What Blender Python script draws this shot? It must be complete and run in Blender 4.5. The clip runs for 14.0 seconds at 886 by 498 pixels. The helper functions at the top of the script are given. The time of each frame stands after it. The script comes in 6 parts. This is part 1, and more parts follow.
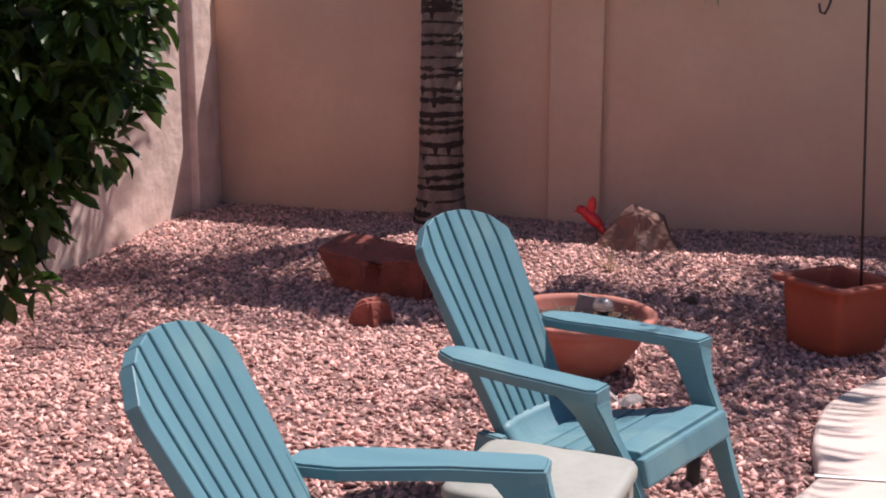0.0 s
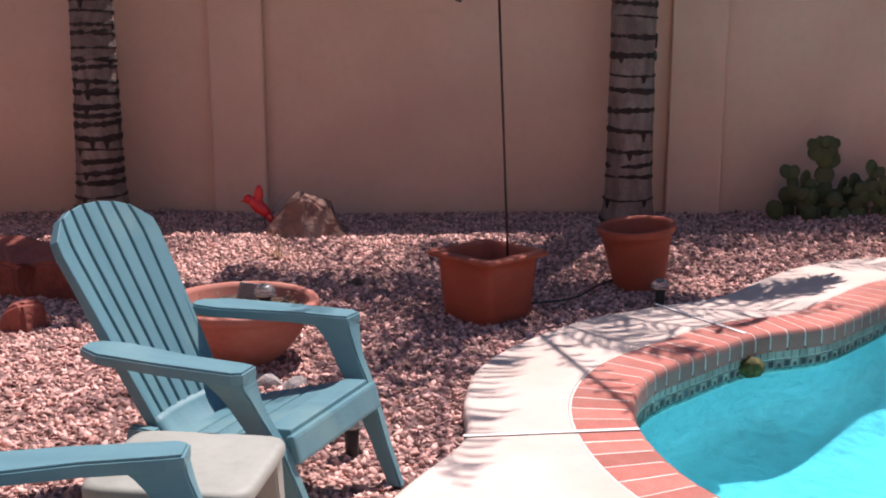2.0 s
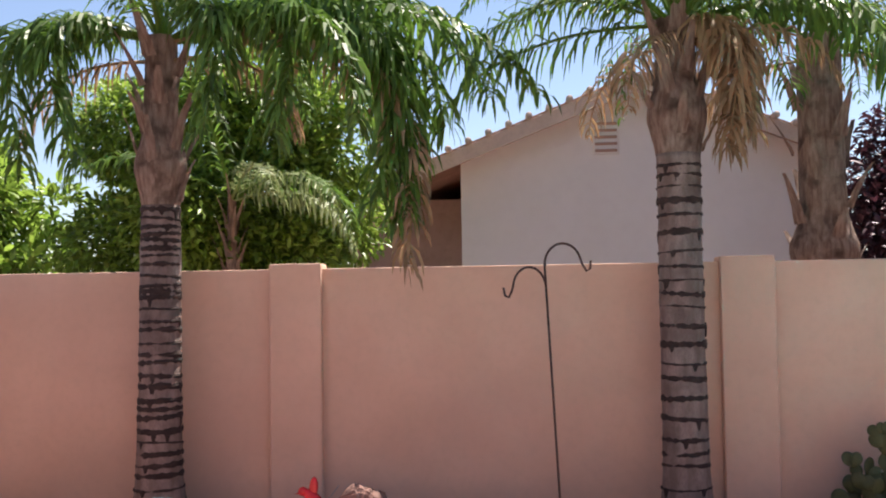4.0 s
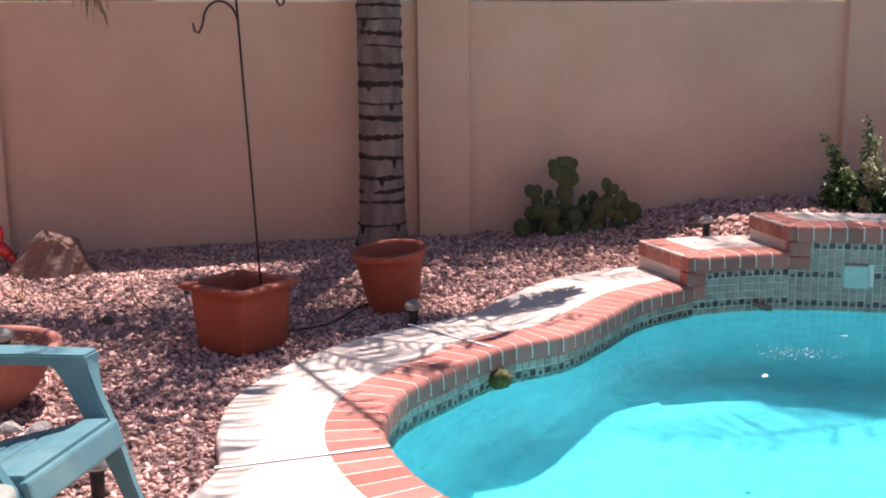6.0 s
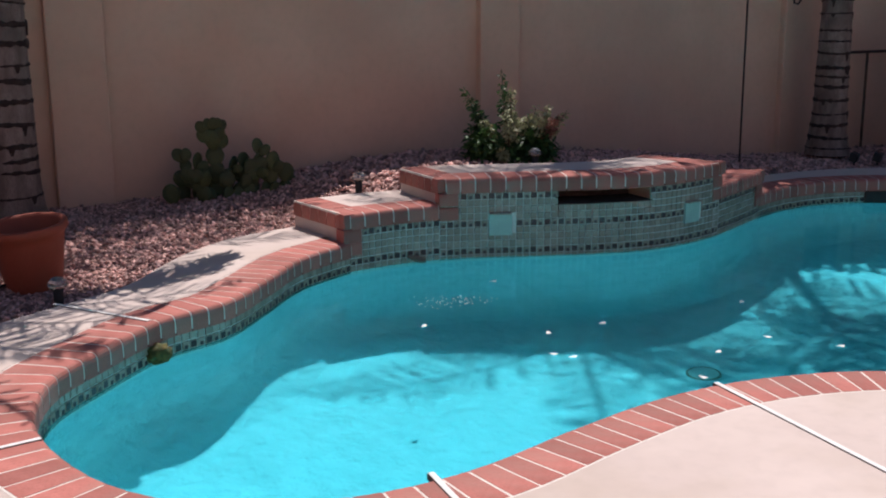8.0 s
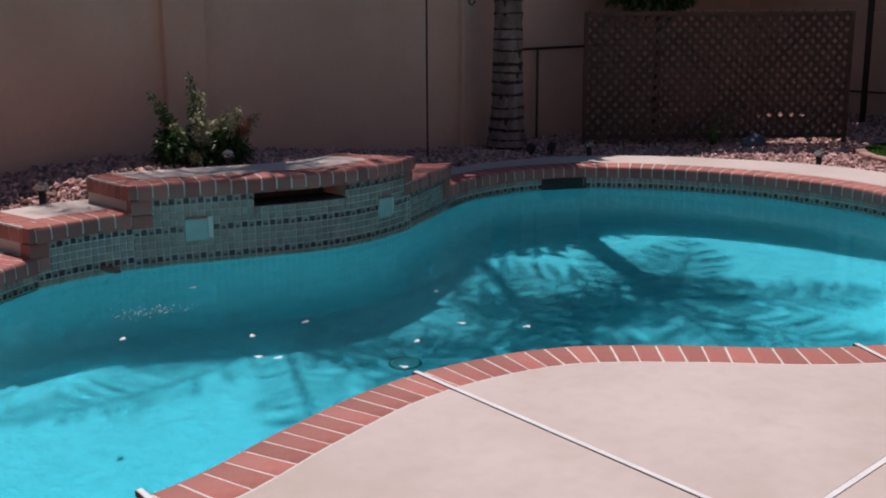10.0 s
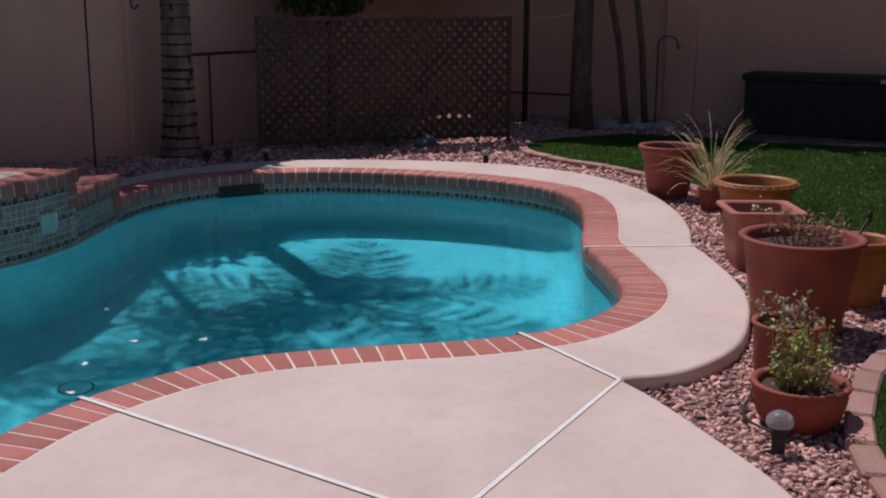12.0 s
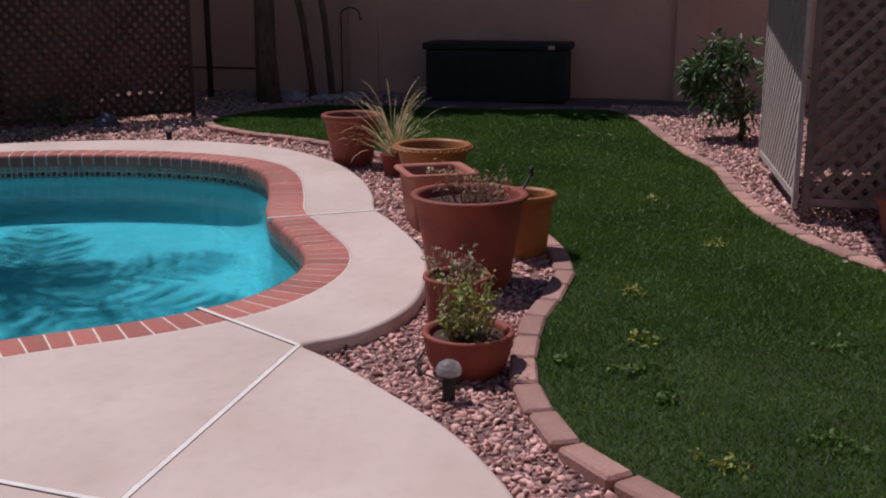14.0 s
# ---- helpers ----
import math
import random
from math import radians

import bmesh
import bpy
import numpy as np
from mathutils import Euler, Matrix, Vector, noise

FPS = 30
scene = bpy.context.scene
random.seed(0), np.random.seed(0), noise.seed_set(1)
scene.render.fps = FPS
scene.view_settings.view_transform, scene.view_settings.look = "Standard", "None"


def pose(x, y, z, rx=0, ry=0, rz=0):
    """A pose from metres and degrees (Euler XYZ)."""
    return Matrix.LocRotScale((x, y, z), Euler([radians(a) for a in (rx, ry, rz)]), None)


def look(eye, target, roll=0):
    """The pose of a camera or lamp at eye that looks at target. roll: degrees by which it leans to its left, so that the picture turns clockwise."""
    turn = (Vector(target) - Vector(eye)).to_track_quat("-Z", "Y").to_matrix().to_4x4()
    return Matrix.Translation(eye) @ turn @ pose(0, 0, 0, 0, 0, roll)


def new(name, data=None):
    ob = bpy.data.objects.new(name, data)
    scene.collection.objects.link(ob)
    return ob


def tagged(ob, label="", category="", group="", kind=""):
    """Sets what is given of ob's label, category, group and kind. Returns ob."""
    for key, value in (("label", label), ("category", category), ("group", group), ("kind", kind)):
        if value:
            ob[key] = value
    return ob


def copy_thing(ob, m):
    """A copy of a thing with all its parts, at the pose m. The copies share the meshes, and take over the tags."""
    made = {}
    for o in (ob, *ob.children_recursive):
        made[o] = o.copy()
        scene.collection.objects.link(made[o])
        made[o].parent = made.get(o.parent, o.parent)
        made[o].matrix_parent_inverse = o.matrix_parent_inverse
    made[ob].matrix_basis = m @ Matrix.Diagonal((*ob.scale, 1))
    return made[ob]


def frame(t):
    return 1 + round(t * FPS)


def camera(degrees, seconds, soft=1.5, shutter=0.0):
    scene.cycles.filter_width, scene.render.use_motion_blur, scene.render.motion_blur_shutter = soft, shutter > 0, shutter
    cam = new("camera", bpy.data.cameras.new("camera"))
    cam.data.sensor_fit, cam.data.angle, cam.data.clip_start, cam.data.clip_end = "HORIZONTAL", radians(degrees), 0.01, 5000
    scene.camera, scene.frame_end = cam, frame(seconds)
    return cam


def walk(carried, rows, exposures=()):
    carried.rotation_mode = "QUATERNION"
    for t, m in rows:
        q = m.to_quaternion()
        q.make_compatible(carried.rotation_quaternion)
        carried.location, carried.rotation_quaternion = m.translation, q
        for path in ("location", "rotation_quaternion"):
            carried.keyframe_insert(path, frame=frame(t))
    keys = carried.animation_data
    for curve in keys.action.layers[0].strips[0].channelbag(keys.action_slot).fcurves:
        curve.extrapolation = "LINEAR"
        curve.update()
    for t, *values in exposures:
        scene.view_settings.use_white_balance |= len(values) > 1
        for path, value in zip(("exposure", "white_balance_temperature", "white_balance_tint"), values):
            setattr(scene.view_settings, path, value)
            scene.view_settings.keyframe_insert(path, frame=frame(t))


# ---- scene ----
cam = camera(44.0, 14.0, soft=2.0)
PATH = [
    (0.00, pose(-0.263, 0.073, 1.611, 78.47, -0.03, 17.53)),
    (0.50, pose(-0.254, 0.103, 1.589, 77.25, 0.02, 13.06)),
    (1.00, pose(-0.194, 0.119, 1.583, 77.27, 0.19, 7.37)),
    (1.50, pose(-0.128, 0.093, 1.582, 77.56, 0.13, 3.31)),
    (2.00, pose(-0.096, 0.058, 1.587, 78.07, -0.01, 1.20)),
    (2.50, pose(-0.087, 0.036, 1.633, 82.98, 0.74, 3.17)),
    (2.70, pose(-0.070, 0.022, 1.642, 86.10, 0.27, 3.69)),
    (3.10, pose(-0.063, 0.008, 1.642, 90.20, 0.36, 4.41)),
    (3.50, pose(-0.054, -0.016, 1.638, 92.52, 0.57, 4.74)),
    (3.75, pose(-0.048, -0.034, 1.635, 93.07, 0.72, 4.65)),
    (4.00, pose(-0.043, -0.051, 1.630, 92.94, 0.88, 4.27)),
    (4.40, pose(-0.035, -0.071, 1.624, 91.29, 1.09, 2.90)),
    (4.80, pose(-0.031, -0.077, 1.620, 87.88, 1.18, 0.40)),
    (5.00, pose(-0.025, -0.064, 1.612, 85.73, 1.06, -1.17)),
    (5.50, pose(-0.002, -0.053, 1.594, 81.63, 0.50, -5.77)),
    (6.00, pose(0.024, -0.027, 1.588, 79.52, 0.50, -10.85)),
    (6.50, pose(0.042, -0.000, 1.592, 79.07, 0.33, -16.11)),
    (7.00, pose(0.044, 0.027, 1.579, 78.26, 0.40, -19.85)),
    (7.50, pose(0.049, 0.049, 1.573, 77.77, 0.45, -24.06)),
    (8.00, pose(0.044, 0.086, 1.569, 77.36, 0.34, -29.14)),
    (8.20, pose(0.051, 0.076, 1.579, 77.23, 0.40, -30.96)),
    (8.70, pose(0.044, 0.071, 1.585, 77.00, 0.36, -35.43)),
    (9.25, pose(0.027, 0.049, 1.597, 76.99, 0.25, -39.61)),
    (9.80, pose(0.012, 0.025, 1.609, 77.06, 0.14, -43.55)),
    (10.30, pose(0.012, 0.014, 1.615, 77.03, 0.10, -47.38)),
    (10.50, pose(0.032, 0.027, 1.619, 76.93, -0.31, -49.11)),
    (11.00, pose(0.057, 0.009, 1.621, 76.86, -0.27, -53.12)),
    (11.50, pose(0.082, -0.015, 1.618, 77.11, 0.02, -56.97)),
    (12.00, pose(0.107, -0.037, 1.613, 77.31, -0.22, -61.31)),
    (12.50, pose(0.139, -0.064, 1.598, 77.54, -0.28, -65.83)),
    (13.00, pose(0.142, -0.107, 1.592, 77.19, -0.04, -69.68)),
    (13.50, pose(0.156, -0.163, 1.580, 76.68, 0.15, -74.72)),
    (14.00, pose(0.165, -0.195, 1.575, 76.07, 0.09, -76.85)),
]
walk(cam, PATH, exposures=[(0.0, 0.48, 6550, 26), (2.0, 0.5, 6650, 27), (2.5, 0.88, 6650, 22), (3.5, 1.25, 6750, 20), (5.0, 1.36, 6700, 20),
                             (6.5, 0.5, 6600, 23), (8.0, -0.06, 6350, 19), (10.5, -0.52, 6250, 22), (14.0, -0.64, 6250, 25)])

# ---- light ----
SUN_TO = Vector((0.3, 0.46, 1.0)).normalized()
sun_data = bpy.data.lights.new("sun", "SUN")
sun_data.energy, sun_data.angle, sun_data.color = 4.9, radians(0.45), (1.0, 0.95, 0.88)
sun = new("sun", sun_data)
sun.matrix_world = look(SUN_TO * 40, (0, 0, 0))
world = bpy.data.worlds.new("sky")
scene.world = world
world.use_nodes = True
wn = world.node_tree.nodes
sky = wn.new("ShaderNodeTexSky")
sky.sky_type, sky.sun_disc = "NISHITA", False
sky.dust_density, sky.ozone_density = 0.15, 2.0
sky.sun_elevation, sky.sun_rotation = math.asin(SUN_TO.z), math.atan2(SUN_TO.x, SUN_TO.y)
world.node_tree.links.new(sky.outputs["Color"], wn["Background"].inputs["Color"])
wn["Background"].inputs["Strength"].default_value = 0.066

# ---- materials ----
def material(name, c1, c2=None, scale=8.0, rough=0.8, bump=0.0, bump_scale=40.0, metal=0.0, vary=0.0, island=False,
             spec=0.4, fine=0.35, stain=None, stain_scale=1.3, stain_amount=0.0, streak=None, distance=0.01):
    """A procedural surface: two tones mixed by broad and fine noise, stains, bump, and a tone shift from piece to piece."""
    m = bpy.data.materials.new(name)
    m.use_nodes = True
    nodes, links = m.node_tree.nodes, m.node_tree.links
    bsdf = nodes["Principled BSDF"]
    bsdf.inputs["Roughness"].default_value = rough
    bsdf.inputs["Metallic"].default_value = metal
    bsdf.inputs["Specular IOR Level"].default_value = spec
    coord = nodes.new("ShaderNodeTexCoord").outputs["Object"]
    if streak:
        mp = nodes.new("ShaderNodeMapping")
        mp.inputs["Scale"].default_value = streak
        links.new(coord, mp.inputs["Vector"])
        coord_s = mp.outputs["Vector"]
    else:
        coord_s = coord

    def noisy(s, detail, source=coord):
        n = nodes.new("ShaderNodeTexNoise")
        n.inputs["Scale"].default_value, n.inputs["Detail"].default_value = s, detail
        links.new(source, n.inputs["Vector"])
        return n.outputs["Fac"]

    def ramp(fac, lo, hi):
        r = nodes.new("ShaderNodeMapRange")
        r.inputs["From Min"].default_value, r.inputs["From Max"].default_value = lo, hi
        links.new(fac, r.inputs["Value"])
        return r.outputs["Result"]

    def mix(fac, a, b):
        x = nodes.new("ShaderNodeMix")
        x.data_type = "RGBA"
        for sock, v in ((x.inputs["Factor"], fac), (x.inputs["A"], a), (x.inputs["B"], b)):
            if hasattr(v, "links"):
                links.new(v, sock)
            else:
                sock.default_value = v if isinstance(v, float) else (*v, 1.0)
        return x.outputs["Result"]

    c2 = c2 or tuple(v * 0.8 for v in c1)
    colour = mix(ramp(noisy(scale, 4, coord_s), 0.35, 0.65), c1, c2)
    dark = tuple(min(a, b) * 0.7 for a, b in zip(c1, c2))
    grain = nodes.new("ShaderNodeMath")
    grain.operation = "MULTIPLY"
    links.new(ramp(noisy(scale * 9, 3, coord_s), 0.45, 0.75), grain.inputs[0])
    grain.inputs[1].default_value = fine
    colour = mix(grain.outputs[0], colour, dark)
    if stain:
        amount = nodes.new("ShaderNodeMath")
        amount.operation = "MULTIPLY"
        links.new(ramp(noisy(stain_scale, 5), 0.5, 0.68), amount.inputs[0])
        amount.inputs[1].default_value = stain_amount
        colour = mix(amount.outputs[0], colour, stain)
    if vary:
        rnd = nodes.new("ShaderNodeNewGeometry").outputs["Random Per Island"] if island else nodes.new("ShaderNodeObjectInfo").outputs["Random"]
        hsv = nodes.new("ShaderNodeHueSaturation")
        span = nodes.new("ShaderNodeMapRange")
        span.inputs["To Min"].default_value, span.inputs["To Max"].default_value = 1 - vary, 1 + vary
        links.new(rnd, span.inputs["Value"])
        links.new(span.outputs["Result"], hsv.inputs["Value"])
        links.new(colour, hsv.inputs["Color"])
        colour = hsv.outputs["Color"]
    links.new(colour, bsdf.inputs["Base Color"])
    if bump:
        b = nodes.new("ShaderNodeBump")
        b.inputs["Strength"].default_value, b.inputs["Distance"].default_value = bump, distance
        links.new(noisy(bump_scale, 6, coord_s), b.inputs["Height"])
        links.new(b.outputs["Normal"], bsdf.inputs["Normal"])
    return m


def leafy(name, c1, c2, vary=0.35, rough=0.5, through_amount=0.25, scale=5.0):
    """A leaf surface with some light passing through it."""
    m = material(name, c1, c2, scale, rough, vary=vary, island=True, fine=0.2)
    nodes, links = m.node_tree.nodes, m.node_tree.links
    bsdf, out = nodes["Principled BSDF"], nodes["Material Output"]
    tr = nodes.new("ShaderNodeBsdfTranslucent")
    links.new(bsdf.inputs["Base Color"].links[0].from_socket, tr.inputs["Color"])
    x = nodes.new("ShaderNodeMixShader")
    x.inputs[0].default_value = through_amount
    links.new(bsdf.outputs[0], x.inputs[1])
    links.new(tr.outputs[0], x.inputs[2])
    links.new(x.outputs[0], out.inputs["Surface"])
    return m


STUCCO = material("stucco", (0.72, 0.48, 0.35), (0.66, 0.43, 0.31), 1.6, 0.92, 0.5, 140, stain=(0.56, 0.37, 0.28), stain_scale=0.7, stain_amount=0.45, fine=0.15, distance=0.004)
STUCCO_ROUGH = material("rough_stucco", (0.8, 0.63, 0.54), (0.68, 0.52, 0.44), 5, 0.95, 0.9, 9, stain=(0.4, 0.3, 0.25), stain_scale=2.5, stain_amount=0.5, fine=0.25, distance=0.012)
EARTH = material("gravel_bed", (0.26, 0.16, 0.145), (0.16, 0.095, 0.085), 22, 0.95, 1.0, 60, fine=0.6)
STONE = material("crushed_stone", (0.72, 0.455, 0.4), (0.47, 0.255, 0.215), 30, 0.9, 0.4, 120, vary=0.58, island=True, fine=0.3)
CONCRETE = material("cool_deck", (0.68, 0.565, 0.5), (0.61, 0.5, 0.44), 1.5, 0.9, 0.5, 220, stain=(0.5, 0.4, 0.31), stain_scale=1.6, stain_amount=0.4, fine=0.18, distance=0.003)
JOINT = material("white_joint", (0.86, 0.84, 0.8), (0.76, 0.73, 0.69), 12, 0.7, 0.2, 90)
GAP = material("dark_gap", (0.11, 0.08, 0.07), (0.07, 0.05, 0.045), 20, 0.95)
BRICK = material("red_brick", (0.5, 0.175, 0.14), (0.4, 0.13, 0.1), 9, 0.85, 0.7, 90, vary=0.2, stain=(0.45, 0.26, 0.21), stain_scale=5, stain_amount=0.4, fine=0.4, distance=0.004)
MORTAR = material("mortar", (0.84, 0.76, 0.68), (0.74, 0.66, 0.58), 15, 0.95, 0.5, 120)
TILE = material("glass_tile", (0.43, 0.365, 0.3), (0.33, 0.28, 0.23), 14, 0.25, vary=0.18, island=True, fine=0.15)
TILE_ONE = material("glass_tile_single", (0.43, 0.365, 0.3), (0.33, 0.28, 0.23), 14, 0.25, vary=0.18, fine=0.15)
TILE_DARK = material("dark_tile", (0.035, 0.02, 0.026), (0.06, 0.035, 0.035), 18, 0.35, vary=0.4, island=True)
TILE_PALE = material("pale_tile", (0.46, 0.62, 0.55), (0.4, 0.55, 0.5), 12, 0.3)
GROUT = material("grout", (0.82, 0.84, 0.79), (0.72, 0.75, 0.7), 15, 0.9)
PLASTER = material("pool_plaster", (0.56, 0.81, 0.83), (0.47, 0.74, 0.76), 7.0, 0.85, 0.9, 9, fine=0.2, distance=0.05)
TERRACOTTA = material("terracotta", (0.37, 0.082, 0.044), (0.32, 0.07, 0.038), 4, 0.65, 0.2, 80, stain=(0.36, 0.12, 0.07), stain_scale=3, stain_amount=0.4, fine=0.15, distance=0.003)
TERRACOTTA_PALE = material("pale_terracotta", (0.45, 0.165, 0.12), (0.38, 0.13, 0.092), 4, 0.75, 0.3, 70, stain=(0.5, 0.27, 0.2), stain_scale=4, stain_amount=0.5, distance=0.003)
TERRACOTTA_DARK = material("weathered_terracotta", (0.31, 0.078, 0.052), (0.25, 0.06, 0.042), 4, 0.7, 0.25, 70, stain=(0.18, 0.05, 0.035), stain_scale=4, stain_amount=0.6, distance=0.003)
OCHRE = material("ochre_glaze", (0.42, 0.175, 0.045), (0.33, 0.115, 0.037), 5, 0.5, 0.2, 60, stain=(0.33, 0.12, 0.04), stain_scale=4, stain_amount=0.5)
SOIL = material("potting_soil", (0.055, 0.035, 0.026), (0.1, 0.06, 0.044), 40, 0.98, 1.0, 70)
RESIN = material("teal_resin", (0.105, 0.25, 0.29), (0.085, 0.215, 0.255), 2.5, 0.5, 0.25, 130, stain=(0.17, 0.31, 0.31), stain_scale=4, stain_amount=0.5, fine=0.12, distance=0.002, streak=(1, 6, 1))
RESIN_GREY = material("sage_resin", (0.34, 0.36, 0.32), (0.29, 0.31, 0.27), 4, 0.6, 0.25, 120, stain=(0.21, 0.22, 0.19), stain_scale=4, stain_amount=0.5, fine=0.2, distance=0.002)
IRON = material("black_iron", (0.034, 0.02, 0.016), (0.07, 0.032, 0.022), 20, 0.6, 0.3, 80)
BLACK = material("black_plastic", (0.02, 0.02, 0.022), (0.03, 0.03, 0.03), 10, 0.5)
TRUNK = material("palm_trunk", (0.35, 0.27, 0.235), (0.2, 0.145, 0.12), 4, 0.95, 0.9, 45, stain=(0.12, 0.08, 0.065), stain_scale=3.5, stain_amount=0.6, fine=0.5, streak=(3, 3, 1.0), distance=0.02)
SCAR = material("leaf_scar", (0.03, 0.02, 0.017), (0.06, 0.04, 0.033), 14, 0.98, 0.8, 60)
FIBRE = material("palm_fibre", (0.5, 0.37, 0.29), (0.27, 0.17, 0.125), 6, 0.95, 1.0, 50, stain=(0.11, 0.065, 0.045), stain_scale=6, stain_amount=0.9, fine=0.5, streak=(5, 5, 1), distance=0.03)
BARK = material("bark", (0.16, 0.11, 0.08), (0.1, 0.07, 0.05), 8, 0.95, 1.0, 40, fine=0.5, streak=(3, 3, 1))
BARK_WARM = material("warm_bark", (0.2, 0.135, 0.1), (0.11, 0.07, 0.05), 6, 0.95, 1.0, 40, fine=0.5, streak=(3, 3, 1))
BARK_PALE = material("pale_bark", (0.33, 0.26, 0.2), (0.24, 0.18, 0.14), 6, 0.95, 0.8, 40, fine=0.5, streak=(3, 3, 1))
FROND = leafy("palm_leaflet", (0.135, 0.25, 0.04), (0.085, 0.17, 0.028), 0.4, 0.45, 0.4)
FROND_PALE = leafy("pale_leaflet", (0.34, 0.4, 0.19), (0.22, 0.3, 0.11), 0.3, 0.5, 0.35)
FROND_DRY = leafy("dry_leaflet", (0.42, 0.29, 0.16), (0.33, 0.21, 0.11), 0.3, 0.8, 0.3)
CITRUS = leafy("citrus_leaf", (0.04, 0.085, 0.012), (0.022, 0.048, 0.008), 0.6, 0.45, 0.22)
FICUS = leafy("ficus_leaf", (0.27, 0.4, 0.065), (0.15, 0.26, 0.038), 0.5, 0.4, 0.45, 1.2)
HEDGE = leafy("hedge_leaf", (0.075, 0.14, 0.03), (0.05, 0.1, 0.02), 0.5, 0.45, 0.15, 1.2)
PLUM = leafy("plum_leaf", (0.085, 0.032, 0.044), (0.05, 0.018, 0.025), 0.5, 0.45, 0.2)
SHRUB = leafy("shrub_leaf", (0.07, 0.15, 0.04), (0.045, 0.1, 0.03), 0.4, 0.5, 0.2)
SHRUB_PALE = leafy("pale_shrub_leaf", (0.45, 0.46, 0.26), (0.3, 0.31, 0.16), 0.4, 0.55, 0.25)
LIME = leafy("lime_leaf", (0.3, 0.33, 0.06), (0.19, 0.24, 0.04), 0.4, 0.5, 0.25)
BLOOM = leafy("faded_bloom", (0.4, 0.19, 0.14), (0.27, 0.13, 0.09), 0.4, 0.7, 0.2)
STRAW = leafy("straw_leaf", (0.6, 0.5, 0.28), (0.46, 0.38, 0.18), 0.3, 0.65, 0.2)
CACTUS = material("prickly_pear", (0.07, 0.085, 0.028), (0.036, 0.048, 0.018), 6, 0.6, 0.6, 60, vary=0.25, fine=0.4)
GRASS = leafy("grass_blade", (0.098, 0.2, 0.026), (0.06, 0.136, 0.016), 0.12, 0.6, 0.3, 1.1)
TURF = material("turf", (0.032, 0.055, 0.014), (0.02, 0.034, 0.01), 2.5, 0.95, 0.6, 80, fine=0.3)
PAVER = material("pink_paver", (0.45, 0.27, 0.225), (0.38, 0.21, 0.17), 8, 0.9, 0.5, 80, vary=0.2, fine=0.3)
LATH = material("redwood_lath", (0.105, 0.064, 0.044), (0.065, 0.038, 0.026), 6, 0.85, 0.4, 60, vary=0.25, streak=(1, 1, 5))
LATH_WHITE = material("white_lath", (0.56, 0.5, 0.46), (0.47, 0.41, 0.38), 6, 0.7, 0.3, 60, vary=0.1)
# darker copy of the white lath: the eave's shade is put into the colour
LATH_SHADED = material("shaded_lath", (0.32, 0.25, 0.22), (0.23, 0.175, 0.15), 6, 0.8, 0.3, 60, vary=0.2)
ROCK_RED = material("red_rock", (0.32, 0.095, 0.07), (0.22, 0.065, 0.048), 7, 0.9, 0.9, 25, fine=0.5, distance=0.02)
ROCK_TAN = material("tan_rock", (0.28, 0.155, 0.12), (0.18, 0.095, 0.07), 5, 0.9, 0.9, 20, stain=(0.42, 0.31, 0.25), stain_scale=3, stain_amount=0.4, fine=0.4, distance=0.02)
ROCK_BLUE = material("blue_rock", (0.12, 0.14, 0.18), (0.08, 0.09, 0.12), 8, 0.9, 0.8, 25, fine=0.4, distance=0.02)
# lighter copy of the grey rock: sunlight on the corner stones put into the colour
ROCK_LIT = material("lit_river_rock", (0.6, 0.56, 0.53), (0.42, 0.39, 0.37), 8, 0.9, 0.8, 25, fine=0.4, distance=0.02)
ROCK_GREY = material("grey_rock", (0.4, 0.37, 0.35), (0.26, 0.24, 0.23), 8, 0.9, 0.8, 25, fine=0.4, distance=0.02)
RED_GLOSS = material("red_acrylic", (0.7, 0.03, 0.035), (0.55, 0.015, 0.02), 5, 0.2, spec=0.6)
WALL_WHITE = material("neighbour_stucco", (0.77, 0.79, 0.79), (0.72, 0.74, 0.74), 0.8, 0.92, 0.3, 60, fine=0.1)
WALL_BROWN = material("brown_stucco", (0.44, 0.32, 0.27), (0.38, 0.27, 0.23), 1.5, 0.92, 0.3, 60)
FASCIA = material("tan_fascia", (0.6, 0.48, 0.39), (0.52, 0.41, 0.33), 3, 0.85, 0.3, 40)
ROOF = material("roof_tile", (0.42, 0.25, 0.17), (0.33, 0.19, 0.13), 4, 0.9, 0.5, 30, vary=0.2)
BOX_GREY = material("deck_box_plastic", (0.022, 0.024, 0.028), (0.016, 0.017, 0.02), 6, 0.6, 0.2, 60)

CLEAR = bpy.data.materials.new("clear_acrylic")
CLEAR.use_nodes = True
CLEAR.node_tree.nodes["Principled BSDF"].inputs["Roughness"].default_value = 0.08
CLEAR.node_tree.nodes["Principled BSDF"].inputs["Transmission Weight"].default_value = 0.8
CLEAR.node_tree.nodes["Principled BSDF"].inputs["Base Color"].default_value = (0.85, 0.88, 0.86, 1)

